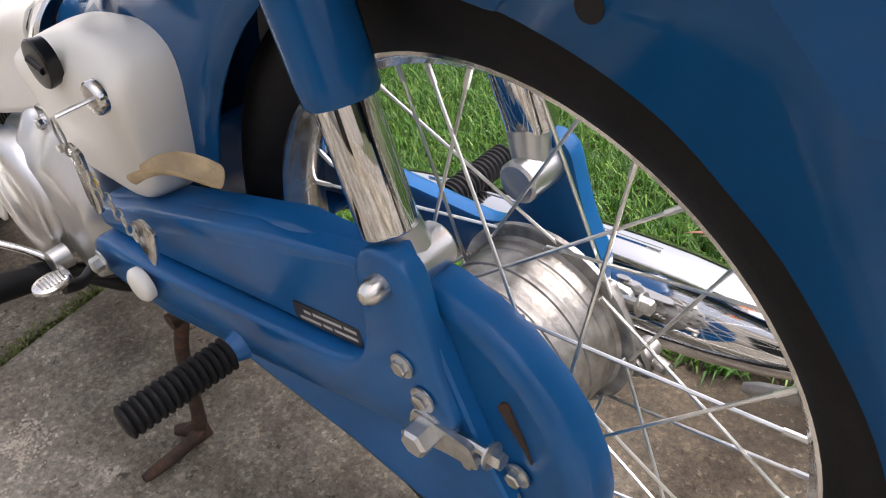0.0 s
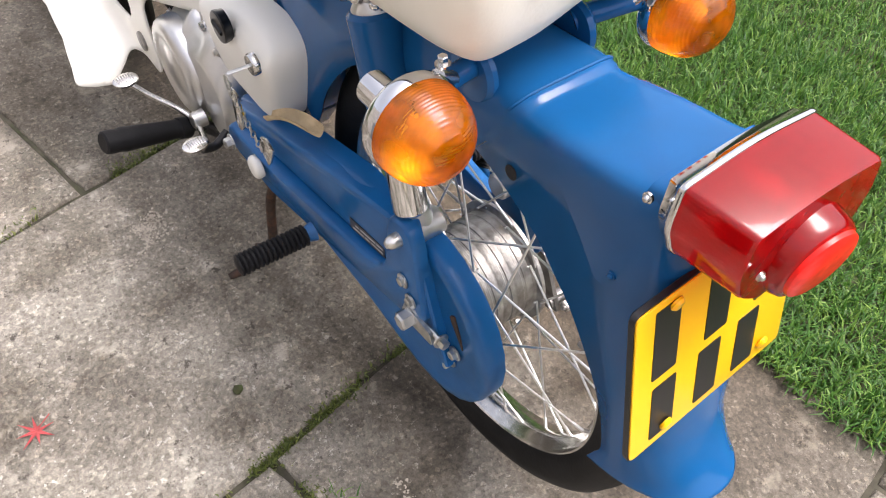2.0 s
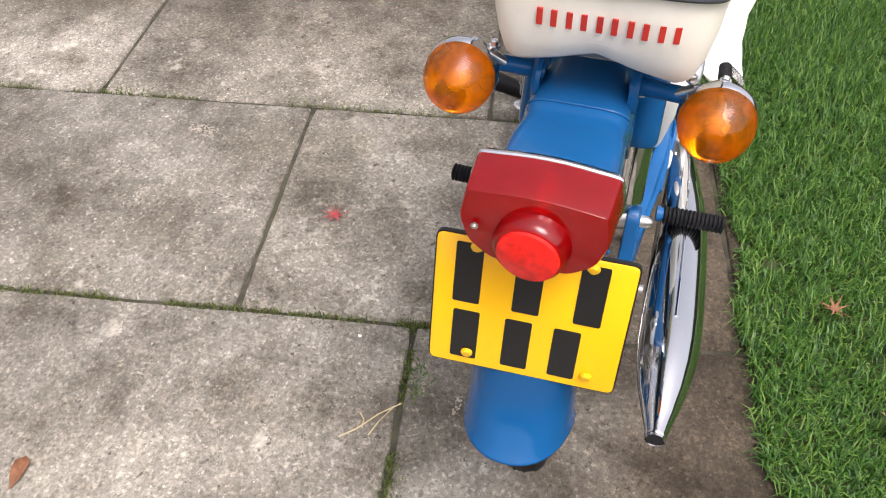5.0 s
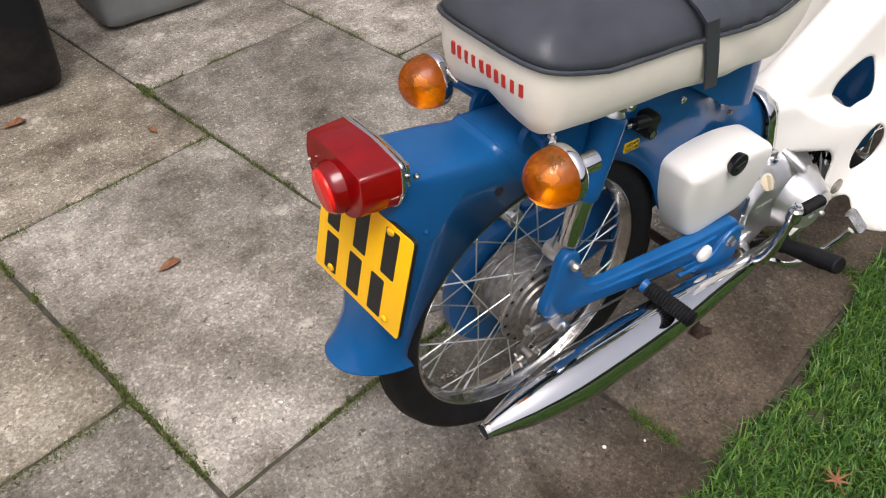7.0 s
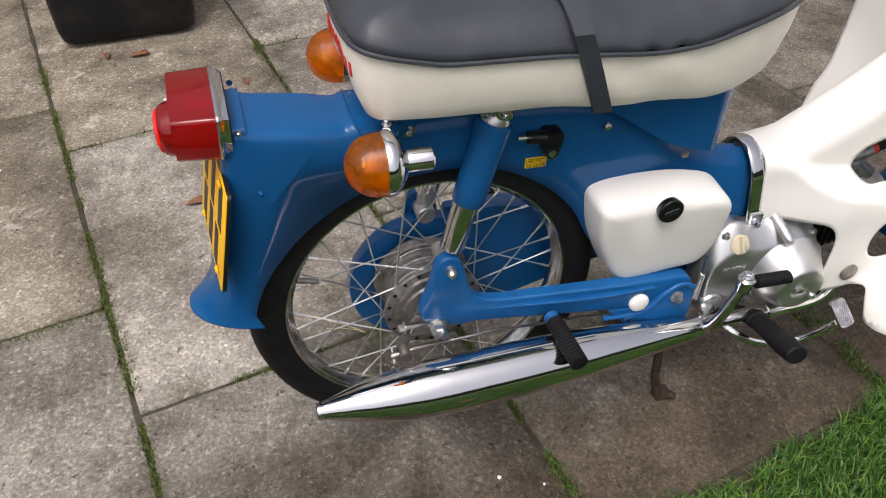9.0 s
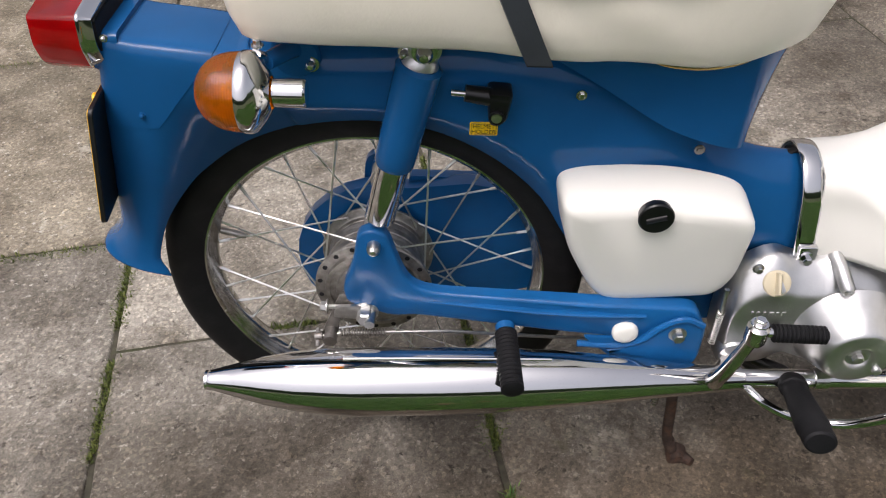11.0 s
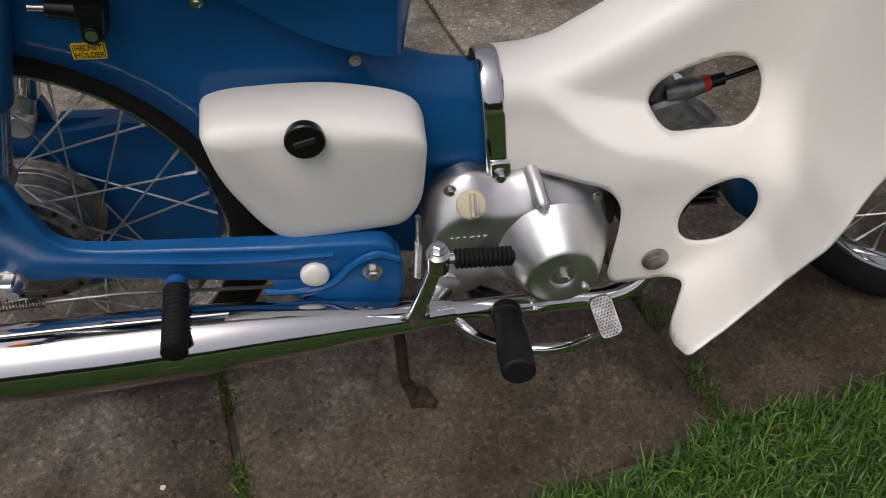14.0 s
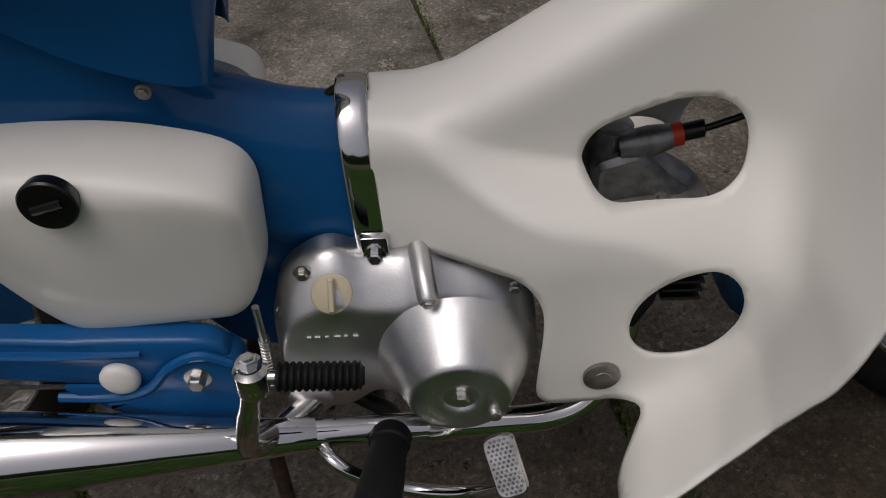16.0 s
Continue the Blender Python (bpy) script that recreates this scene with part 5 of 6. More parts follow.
r0 = ring(bm, [(-0.2565, y, z) for y, z in back])
r1 = ring(bm, [(-0.3045, *taper(y, z, 0.9)) for y, z in back])
r2 = ring(bm, [(-0.3068, *taper(y * 0.985, 0.640 + (z - 0.640) * 0.97, 1.0)) for y, z in back])
bridge(bm, r0, r1), bridge(bm, r1, r2)
bm.faces.new(r2)
part("lens", askew(bm), RED, lamp, "red translucent plastic lens", sharp=35)
part("bulb", lathe([(0, 0.007), (0.014, 0.010), (0.026, 0.008), (0.030, 0.001)], (-0.258, 0, 0.640), (-1, 0, 0), 16), WHITE, lamp)
bm = bmesh.new()
add_lathe(bm, [(-0.006, 0.0325), (0.006, 0.0310), (0.011, 0.0290), (0.0125, 0.0265)], (-0.307, 0, 0.628), (-1, 0.09, -0.10), 40)
part("round_lens", bm, RED, lamp, "round red raised lens")
bm = bmesh.new()
add_lathe(bm, [(-0.002, 0.0265), (0.003, 0.0255), (0.0042, 0.0235), (0.0046, 0.001)], (-0.3192, 0, 0.627), (-1, 0.09, -0.10), 40)
part("reflector", bm, RED_GLOSS, lamp, "bright red round reflector")
for s in (1, -1):
    bolt(lamp, (-0.3065 - 0.004 * s, s * 0.046, 0.637 + 0.0025 * s), (-1, 0, 0), 0.0021, 0.002, "lens_screw", ZINC, dome=True)
    bolt(bike, (-0.236, s * 0.0570, 0.648), (0, s, 0), 0.0026, 0.003, "bolt", CHROME, dome=True)
# lamp bracket plate behind the base
part("lamp_bracket", slab_yz(round_poly([(-0.048, 0.618), (0.048, 0.618), (0.050, 0.648), (-0.050, 0.648)], 0.01, 3), [(-0.245, 0), (-0.228, 0)]), BLUE, bike)

# number plate: plain bars stand for the writing
LEAN = 0.165
pz0, pz1 = 0.443, 0.588
plate_poly = round_poly([(-0.090, pz0), (0.090, pz0), (0.090, pz1), (-0.090, pz1)], 0.008, 4)
px = -0.2865 - LEAN * pz0
plate = part("number_plate", askew(slab_yz(plate_poly, [(px, 0.0015), (px - 0.0022, 0.0015), (px - 0.0026, 0.002)], LEAN), 0.06), YELLOW, bike, "yellow rear number plate with black bars")
part("plate_back", askew(slab_yz(plate_poly, [(px + 0.004, 0.001), (px + 0.003, 0), (px - 0.0012, 0)], LEAN), 0.06), BLACK_PAINT, plate, "black steel backing")
for row, z, ys, hh in ((0, 0.549, (0.058, 0.003, -0.053), 0.032), (1, 0.480, (0.056, 0.007, -0.038), 0.0275)):
    for y in ys:
        bar = round_poly([(y - 0.0125, z - hh), (y + 0.0125, z - hh), (y + 0.0125, z + hh), (y - 0.0125, z + hh)], 0.002, 2)
        part("plate_bar", askew(slab_yz(bar, [(px - 0.002, 0), (px - 0.0031, 0)], LEAN), 0.06), INK, plate)
for y, z in ((0.052, 0.579), (-0.050, 0.579), (0.052, 0.460), (-0.062, 0.460)):
    part("plate_screw", askew(lathe([(0, 0.0055), (0.002, 0.0058), (0.004, 0.004), (0.0042, 0.001)], (px - 0.003 + LEAN * z, y, z), (-1, 0, -0.16), 14), 0.06), YELLOW, plate)
# black plate carrier with spacers behind
part("plate_carrier", slab_xz(round_poly([(-0.254, 0.588), (-0.240, 0.594), (-0.244, 0.53), (-0.262, 0.47), (-0.270, 0.46), (-0.266, 0.50)], 0.004, 3), [(-0.034, 0), (0.034, 0)]), BLACK_PAINT, bike, "black steel plate carrier")
for s in (1, -1):
    prof = round_poly([(-0.262, 0.585), (-0.235, 0.575), (-0.240, 0.515), (-0.262, 0.51)], 0.008, 3)
    part("carrier_bracket", slab_xz(prof, [(s * 0.034, 0), (s * 0.037, 0)]), BLUE, bike)
    bolt(bike, (-0.251, s * 0.037, 0.553), (0, s, 0), 0.0050, 0.006, "bolt", ZINC)

# ---- helmet holder on the right
hh = part("helmet_holder", tube([(0.112, -0.062, 0.598), (0.140, -0.062, 0.594), (0.156, -0.062, 0.592)], [0.0085, 0.0095, 0.0095], 16), BLACK, bike, "black helmet holder lock")
part("holder_pin", tube([(0.098, -0.062, 0.5985), (0.125, -0.062, 0.596)], 0.0035, 12), CHROME, hh)
part("holder_body", slab_xz(round_poly([(0.134, 0.604), (0.160, 0.602), (0.154, 0.568), (0.136, 0.568)], 0.006, 3), [(-0.048, 0), (-0.068, 0), (-0.071, 0.002)]), BLACK, hh)
part("holder_lock", lathe([(0, 0.008), (0.010, 0.008), (0.0105, 0.0066), (0.0085, 0.0062), (0.0085, 0.001)], (0.144, -0.064, 0.576), (0, -1, 0), 22), BLACK, hh)
part("lock_face", lathe([(0, 0.0055), (0.0012, 0.0052)], (0.144, -0.0725, 0.576), (0, -1, 0), 18), ZINC, hh)
lab = round_poly([(0.118, 0.5425), (0.147, 0.5425), (0.147, 0.5575), (0.118, 0.5575)], 0.0015, 2)
sticker = part("helmet_label", slab_xz(lab, [(-0.048, 0), (-0.0522, 0)]), LABEL_YELLOW, bike, "small yellow sticker with two black words")
up = Matrix(((1, 0, 0, 0), (0, 0, -1, 0), (0, 1, 0, 0), (0, 0, 0, 1)))
for word, z in (("HELMET", 0.5532), ("HOLDER", 0.5468)):
    text_part("lettering", word, 0.0068, Matrix.Translation((0.1325, -0.0526, z)) @ up, INK, sticker, 0.95)
for a, b in (((0.1195, 0.5563), (0.1455, 0.5563)), ((0.1195, 0.5437), (0.1455, 0.5437)), ((0.1195, 0.5437), (0.1195, 0.5563)), ((0.1455, 0.5437), (0.1455, 0.5563))):
    part("label_line", tube([(a[0], -0.0522, a[1]), (b[0], -0.0522, b[1])], 0.0004, 4), INK, sticker)

from mathutils.geometry import delaunay_2d_cdt


# ---- leg shield: a moulded sheet, laid out flat in (s, z) and bent outwards along its corner line
def lerp_table(rows, v):
    if v <= rows[0][0]:
        return rows[0][1]
    for (a, p), (b, q) in zip(rows, rows[1:]):
        if v <= b:
            return p + (q - p) * (v - a) / (b - a)
    return rows[-1][1]


def smooth(t):
    t = max(0.0, min(1.0, t))
    return t * t * (3 - 2 * t)


CORNER = [(0.20, 0.690), (0.24, 0.702), (0.255, 0.714), (0.27, 0.735), (0.30, 0.765), (0.343, 0.788), (0.415, 0.800), (0.465, 0.804), (0.80, 0.815)]
SPINE = [(0.50, 0.496), (0.544, 0.498), (0.577, 0.508), (0.619, 0.534), (0.664, 0.563), (0.702, 0.590), (0.93, 0.758)]
WINGS = []
for turn in (108, 86):
    gx = gy = 0.0
    WINGS.append([])
    for k in range(400):
        WINGS[-1].append((gx, gy))
        th = radians(turn) * smooth(k * 0.001 / 0.085)
        gx, gy = gx + 0.001 * math.cos(th), gy + 0.001 * math.sin(th)


def shield_point(s, z, side):
    """The place in the world of a point of the flat sheet."""
    c = lerp_table(CORNER, z)
    x = min(s, c - 0.035)
    zs = lerp_table(SPINE, s) - 0.036
    fold = min(1.0, max(0.0, z - zs) / 0.065) * math.pi / 2
    crest = max(0.0, math.cos(fold)) ** 0.72
    crease = 0.440 + 0.085 * math.exp(-(x - 0.514) / 0.06)
    belly = smooth((crease - z) / (0.030 + 0.10 * smooth((x - 0.67) / 0.13)) + 0.5) * smooth((x - 0.52) / 0.13)
    y = 0.047 * crest + 0.008 * smooth((0.46 - z) / 0.06) + 0.052 * belly
    if s > c - 0.035:
        u = min(398.0, (s - c + 0.035) / 0.001)
        k, f, h = int(u), u - int(u), smooth((z - 0.27) / 0.30)
        low, high = [[w[k][i] + (w[k + 1][i] - w[k][i]) * f for i in (0, 1)] for w in WINGS]
        x, y = x + low[0] + (high[0] - low[0]) * h, y + low[1] + (high[1] - low[1]) * h
    return Vector((x, side * max(y, 0.0), z if z < zs else zs + 0.036 * math.sin(fold) ** 0.85))


OUTER = [(0.235, 0.228), (0.26, 0.2195), (0.29, 0.2115), (0.32, 0.2085), (0.36, 0.2125), (0.40, 0.2200), (0.44, 0.2255), (0.49, 0.230), (0.66, 0.240), (0.804, 0.250)]


def outer(z):
    """Where along the flat sheet the outer edge lies, so that it stands out evenly."""
    want, s = lerp_table(OUTER, z), 0.72
    while -shield_point(s, z, -1).y < want:
        s += 0.0001
    return (s, z)


OUTLINE = round_poly([(0.511, 0.5255), (0.544, 0.527), (0.577, 0.537), (0.619, 0.563), (0.664, 0.592), (0.702, 0.619), (0.82, 0.706), (0.93, 0.787), outer(0.787), outer(0.70), outer(0.60), outer(0.51), outer(0.45), outer(0.40), outer(0.36), outer(0.32), outer(0.29), outer(0.268), outer(0.252), (0.755, 0.229), (0.735, 0.248), (0.734, 0.262), (0.703, 0.259), (0.688, 0.2545), (0.652, 0.2525), (0.640, 0.264), (0.640, 0.300), (0.641, 0.340), (0.637, 0.372), (0.620, 0.393), (0.588, 0.391), (0.556, 0.391), (0.538, 0.389), (0.513, 0.387)],
                     [0.002] + [0.03] * 6 + [0.02, 0.02] + [0.05] * 9 + [0.012, 0.012, 0.012, 0.010, 0.012, 0.012, 0.010, 0.01] + [0.02] * 8, 4)
HOLE_1 = round_poly([(0.663, 0.464), (0.672, 0.489), (0.730, 0.514), (0.764, 0.512), (0.785, 0.489), (0.784, 0.459), (0.764, 0.443), (0.676, 0.443)], [0.02, 0.016, 0.02, 0.02, 0.02, 0.02, 0.02, 0.02], 6)
HOLE_2 = [Vector((0.748 + 0.042 * math.cos(a) * (1.0 + 0.05 * math.sin(a)), 0.355 + 0.044 * math.sin(a) + 0.008 * math.cos(a))) for a in [2 * math.pi * k / 44 for k in range(44)]]


def within(poly, pts):
    """Which of the points lie inside the polygon."""
    p = np.array(poly)
    hit = np.zeros(len(pts), bool)
    for (x0, y0), (x1, y1) in zip(np.roll(p, 1, 0), p):
        if y0 != y1:
            hit ^= ((y0 > pts[:, 1]) != (y1 > pts[:, 1])) & (pts[:, 0] < (x1 - x0) * (pts[:, 1] - y0) / (y1 - y0) + x0)
    return hit


def shield_mesh():
    """Fills the outline with triangles, leaves the holes open and bends both halves into place."""
    step = 0.0055
    rims = [dense(p, step) for p in (OUTLINE, HOLE_1, HOLE_2)]
    edge = np.array([tuple(p) for r in rims for p in r])
    gx, gz = np.meshgrid(np.arange(0.50, 1.14, step), np.arange(0.195, 0.83, step))
    grid = np.stack([gx.ravel(), gz.ravel()], 1)
    grid = grid[within(rims[0], grid) & ~within(rims[1], grid) & ~within(rims[2], grid)]
    far = np.array([np.min(np.sum((edge - g) ** 2, 1)) for g in grid])
    grid = grid[far > (0.8 * step) ** 2]
    links, start = [], 0
    for r in rims:
        links += [(start + k, start + (k + 1) % len(r)) for k in range(len(r))]
        start += len(r)
    pts, _, tris, _, _, _ = delaunay_2d_cdt([Vector(p) for p in edge.tolist() + grid.tolist()], links, [], 0, 1e-6)
    mid = np.array([tuple(sum((pts[k] for k in t), Vector((0, 0))) / 3) for t in tris])
    keep = within(rims[0], mid) & ~within(rims[1], mid) & ~within(rims[2], mid)
    bm = bmesh.new()
    for side in (1, -1):
        vs = [bm.verts.new(shield_point(p.x, p.y, side)) for p in pts]
        for t, k in zip(tris, keep):
            if k:
                f = [vs[a] for a in t]
                bm.faces.new(f if side < 0 else f[::-1])
    bmesh.ops.remove_doubles(bm, verts=[v for v in bm.verts if abs(v.co.y) < 0.004], dist=0.0025)
    return bm


bm = shield_mesh()
free = {i for i, v in enumerate(bm.verts) if not v.is_boundary}
me = bpy.data.meshes.new("leg_shield")
bm.to_mesh(me)
bm.free()
shield = link("leg_shield", me, WHITE, bike, "white moulded plastic leg shield with oval holes", sharp=80)
sm = shield.modifiers.new("soften", "SMOOTH")
sm.factor, sm.iterations = 0.5, 2
shield.vertex_groups.new(name="inner").add(sorted(free), 1.0, "REPLACE")
sm.vertex_group = "inner"
sol = shield.modifiers.new("thickness", "SOLIDIFY")
sol.thickness, sol.offset = 0.0028, 0
for s in (1, -1):
    part("shield_screw", lathe([(-0.002, 0.0155), (0.0012, 0.0155), (0.0022, 0.0142), (0.0023, 0.0075), (0.0030, 0.007), (0.0032, 0.001)], (0.692, s * 0.1105, 0.289), (0, s, 0), 26), ALLOY_DIRTY, shield)

# chrome band round the neck, with its tab and bolt
bm = bmesh.new()
rows = []
for wx in (-0.0122, -0.0115, -0.0098, -0.0060, 0.0, 0.0060, 0.0098, 0.0115, 0.0122):
    g = 0.003 + 0.0042 * max(0.0, 1 - (wx / 0.0123) ** 4) ** 0.4
    r = []
    for k in range(41):
        a = math.pi * (-0.28 + 1.56 * k / 40)
        y = (0.044 + g) * math.cos(a)
        z = 0.442 + (0.055 + g) * math.sin(a)
        if a < 0 or a > math.pi:
            y = (0.044 + 0.0085 * min(1.0, -1.6 * math.sin(a)) + g) * (1 if a < 1 else -1)
            z = 0.447 + 0.082 * math.sin(a)
        r.append((0.505 + wx + (0.44 - z) * 0.10, y, z))
    rows.append(ring(bm, r))
for a, b in zip(rows, rows[1:]):
    bridge(bm, a, b, False)
band = part("neck_band", bm, CHROME, bike, "polished chrome band round the frame neck", sharp=50)
sol = band.modifiers.new("thickness", "SOLIDIFY")
sol.thickness, sol.offset = 0.0015, -1
for s in (1, -1):
    part("band_tab", slab_xz(round_poly([(0.500, 0.406), (0.522, 0.406), (0.524, 0.378), (0.503, 0.378)], 0.003, 2), [(s * 0.050, 0), (s * 0.0625, 0), (s * 0.064, 0.001)]), CHROME, band)
    bolt(band, (0.5115, s * 0.064, 0.3895), (0, s, 0), 0.0058, 0.006, "band_bolt", CHROME)
part("neck_cap", tube([(0.476, 0, 0.490), (0.486, 0, 0.497), (0.500, 0, 0.498)], [0.004, 0.005, 0.005], 14, squash=0.5), RUBBER, bike)
# frame tube inside the shield
part("down_tube", tube([(0.49, 0, 0.445), (0.62, 0, 0.485), (0.78, 0, 0.59), (0.93, 0, 0.71)], [0.030, 0.024, 0.024, 0.024], 20), BLUE, bike)

# pressed mount between frame and engine
part("engine_mount", slab_xz(round_poly([(0.300, 0.410), (0.318, 0.345), (0.385, 0.262), (0.432, 0.252), (0.520, 0.300), (0.520, 0.410)], 0.012, 3), [(0.034, 0.004), (0.030, 0), (-0.030, 0), (-0.034, 0.004)]), BLUE, bike)

# ---- engine
ENGINE = round_poly([(0.428, 0.262), (0.425, 0.330), (0.438, 0.376), (0.474, 0.401), (0.502, 0.388), (0.532, 0.389), (0.546, 0.400), (0.562, 0.386), (0.606, 0.381), (0.634, 0.358), (0.646, 0.300), (0.632, 0.242), (0.575, 0.236), (0.530, 0.252), (0.505, 0.262), (0.480, 0.240), (0.448, 0.238)],
                    [0.012, 0.03, 0.025, 0.02, 0.02, 0.01, 0.008, 0.015, 0.02, 0.02, 0.03, 0.02, 0.02, 0.02, 0.01, 0.012, 0.012], 4)
eng = part("engine", slab_xz(inset_poly(ENGINE, 0.012), [(0.066, 0.004), (0.060, 0), (-0.050, 0), (-0.056, 0.004)]), ALLOY_DIRTY, bike, "single-cylinder engine with polished alloy covers")
for s in (1, -1):
    # a deep cover whose upper side slopes back from the flat face
    bm = bmesh.new()
    rows = []
    for y, k in ((0.046, 0.0), (0.060, 0.0), (0.0655, 0.04), (0.0700, 0.12), (0.0790, 0.44), (0.0870, 0.74), (0.0910, 0.90), (0.0930, 1.0), (0.0940, 1.10), (0.0942, 1.25)):
        rows.append(ring(bm, [(0.535 + (p[0] - 0.535) * (1 - 0.08 * k), s * y, 0.31 + (p[1] - 0.31) * (1 - (0.42 if p[1] > 0.31 else 0.06) * k)) for p in ENGINE]))
    for a, b in zip(rows, rows[1:]):
        bridge(bm, a, b)
    bm.faces.new(rows[0][::-1]), bm.faces.new(rows[-1])
    cover = part("crankcase_cover", bm, ALLOY, eng, "satin polished alloy crankcase cover", sharp=55)
    if s < 0:
        part("clutch_dome", lathe([(0.0, 0.0660), (0.004, 0.0630), (0.010, 0.0590), (0.020, 0.0540), (0.034, 0.0470), (0.0445, 0.0415), (0.0475, 0.0390), (0.0485, 0.0365), (0.0480, 0.0200), (0.0470, 0.0160), (0.0445, 0.0140), (0.0440, 0.001)], (0.5745, s * 0.0915, 0.3045), (0, s, -0.04), 64), ALLOY, cover, "domed alloy clutch cover", sharp=40)
        bolt(cover, (0.5745, s * 0.1345, 0.3020), (0, s, 0), 0.0068, 0.006, "dome_bolt", ZINC)
        part("drain_boss", lathe([(0, 0.0058), (0.006, 0.0052), (0.0075, 0.003), (0.0078, 0.0005)], (0.6015, s * 0.137, 0.284), (0, s, 0), 14), ALLOY, cover)
        # oil filler cap
        cap_c, cap_n = Vector((0.478, s * 0.0815, 0.3670)), Vector((0, s * 0.84, 0.54))
        cap = part("oil_cap", lathe([(-0.002, 0.0165), (0.004, 0.0165), (0.0055, 0.0155), (0.006, 0.0145), (0.006, 0.001)], cap_c, cap_n, 32), BEIGE_CAP, cover, "beige plastic oil filler cap with a grip rib")
        bm = slab_xz(round_poly([(-0.0026, 0.013), (0.0026, 0.013), (0.0026, -0.013), (-0.0026, -0.013)], 0.001, 2), [(s * 0.005, 0), (s * 0.012, 0), (s * 0.0135, 0.0012)])
        bmesh.ops.transform(bm, matrix=Matrix.Translation(cap_c) @ Matrix.Rotation(radians(-32.7), 4, "X"), verts=bm.verts)
        part("grip_rib", bm, BEIGE_CAP, cap)
        part("oil_cap_boss", lathe([(-0.014, 0.0225), (-0.002, 0.0205), (0.001, 0.0185)], cap_c, cap_n, 32), ALLOY, cover)
        # cast lug on the upper edge
        bm = bmesh.new()
        add_tube(bm, [(0.545, s * 0.060, 0.393), (0.5475, s * 0.080, 0.387), (0.551, s * 0.102, 0.3765), (0.551, s * 0.1045, 0.375)], [0.0085, 0.0085, 0.0082, 0.006], 14)
        part("cast_lug", bm, ALLOY, cover)
        bolt(cover, (0.551, s * 0.1035, 0.3755), (0, s, -0.35), 0.0045, 0.003, "cover_screw", ZINC)
        part("kick_boss", lathe([(-0.03, 0.024), (0.006, 0.022), (0.012, 0.019), (0.013, 0.012)], (0.452, s * 0.086, 0.258), (0, s, 0), 28), ALLOY, cover)
        for x0, x1 in ((0.456, 0.459), (0.462, 0.466), (0.470, 0.473), (0.477, 0.482), (0.485, 0.488), (0.492, 0.496)):
            part("cast_mark", slab_xz([Vector(p) for p in ((x0, 0.3265), (x1, 0.3265), (x1, 0.3315), (x0, 0.3315))], [(s * 0.0938, 0), (s * 0.0952, 0)]), ALLOY, cover)
    else:
        part("flywheel_dome", lathe([(-0.010, 0.0740), (0.008, 0.0735), (0.016, 0.0700), (0.0205, 0.0640), (0.0220, 0.0570), (0.0215, 0.0520), (0.0190, 0.0490), (0.0185, 0.0300), (0.0200, 0.0280), (0.0205, 0.001)], (0.574, 0.086, 0.303), (0, 1, 0), 64), ALLOY, cover, "domed alloy flywheel cover", sharp=40)
    for x, z in ((0.434, 0.345), (0.452, 0.384), (0.616, 0.362), (0.436, 0.272), (0.616, 0.256)):
        bolt(cover, (x + 0.004, s * 0.0735, z - 0.002), (0, s, 0), 0.0045, 0.005, "cover_screw", ZINC)
TARNISHED = material("tarnished_casting", (0.26, 0.26, 0.265), rough=0.42, metal=0.75, var=0.3, var_scale=60, bump=0.2, bump_scale=300, dirt=0.6, dirt_scale=40, dark=(0.03, 0.03, 0.03))
# cylinder, head, carburettor behind the shield
cyl = part("cylinder", tube([(0.60, 0, 0.335), (0.66, 0, 0.345), (0.74, 0, 0.358), (0.79, 0, 0.366)], [0.042, 0.040, 0.040, 0.034], 24), ALLOY_DIRTY, eng, "finned alloy cylinder")
for k in range(7):
    x = 0.655 + 0.0125 * k
    part("fin", slab_yz(round_poly([(-0.052, 0.29 + 0.002 * k), (0.052, 0.29 + 0.002 * k), (0.052, 0.362 + 0.003 * k), (-0.052, 0.362 + 0.003 * k)], 0.012, 3), [(x, 0), (x + 0.003, 0)]), BLACK_PAINT, cyl)
for k in range(5):
    z = 0.312 + 0.0095 * k
    part("head_fin", slab_yz(round_poly([(-0.050, z), (0.050, z), (0.050, z + 0.003), (-0.050, z + 0.003)], 0.001, 1), [(0.752, 0), (0.786, 0)]), BLACK_PAINT, cyl)
part("plug_cap", tube([(0.742, -0.046, 0.352), (0.730, -0.066, 0.336), (0.716, -0.070, 0.314)], [0.008, 0.009, 0.010], 14), RUBBER, eng, "black rubber spark plug cap")
part("plug", tube([(0.762, -0.020, 0.366), (0.742, -0.046, 0.352)], 0.006, 12), ZINC, eng)
carb = part("carburettor", lathe([(-0.045, 0.012), (-0.042, 0.021), (-0.012, 0.022), (-0.010, 0.017), (0.014, 0.016), (0.015, 0.021), (0.018, 0.021), (0.020, 0.0185), (0.045, 0.0175), (0.048, 0.019), (0.056, 0.019), (0.058, 0.014)], (0.668, 0.012, 0.430), (0.05, 0, 1), 28), TARNISHED, eng, "dull alloy carburettor")
part("intake", tube(bend([(0.668, 0.012, 0.440), (0.70, 0.010, 0.448), (0.735, 0.004, 0.430), (0.748, 0.0, 0.400)], 5), [0.014, 0.015, 0.015, 0.0145, 0.0145, 0.0145, 0.0145, 0.0145, 0.0145, 0.0150, 0.015, 0.016, 0.017, 0.017, 0.017, 0.017], 16), TARNISHED, carb)
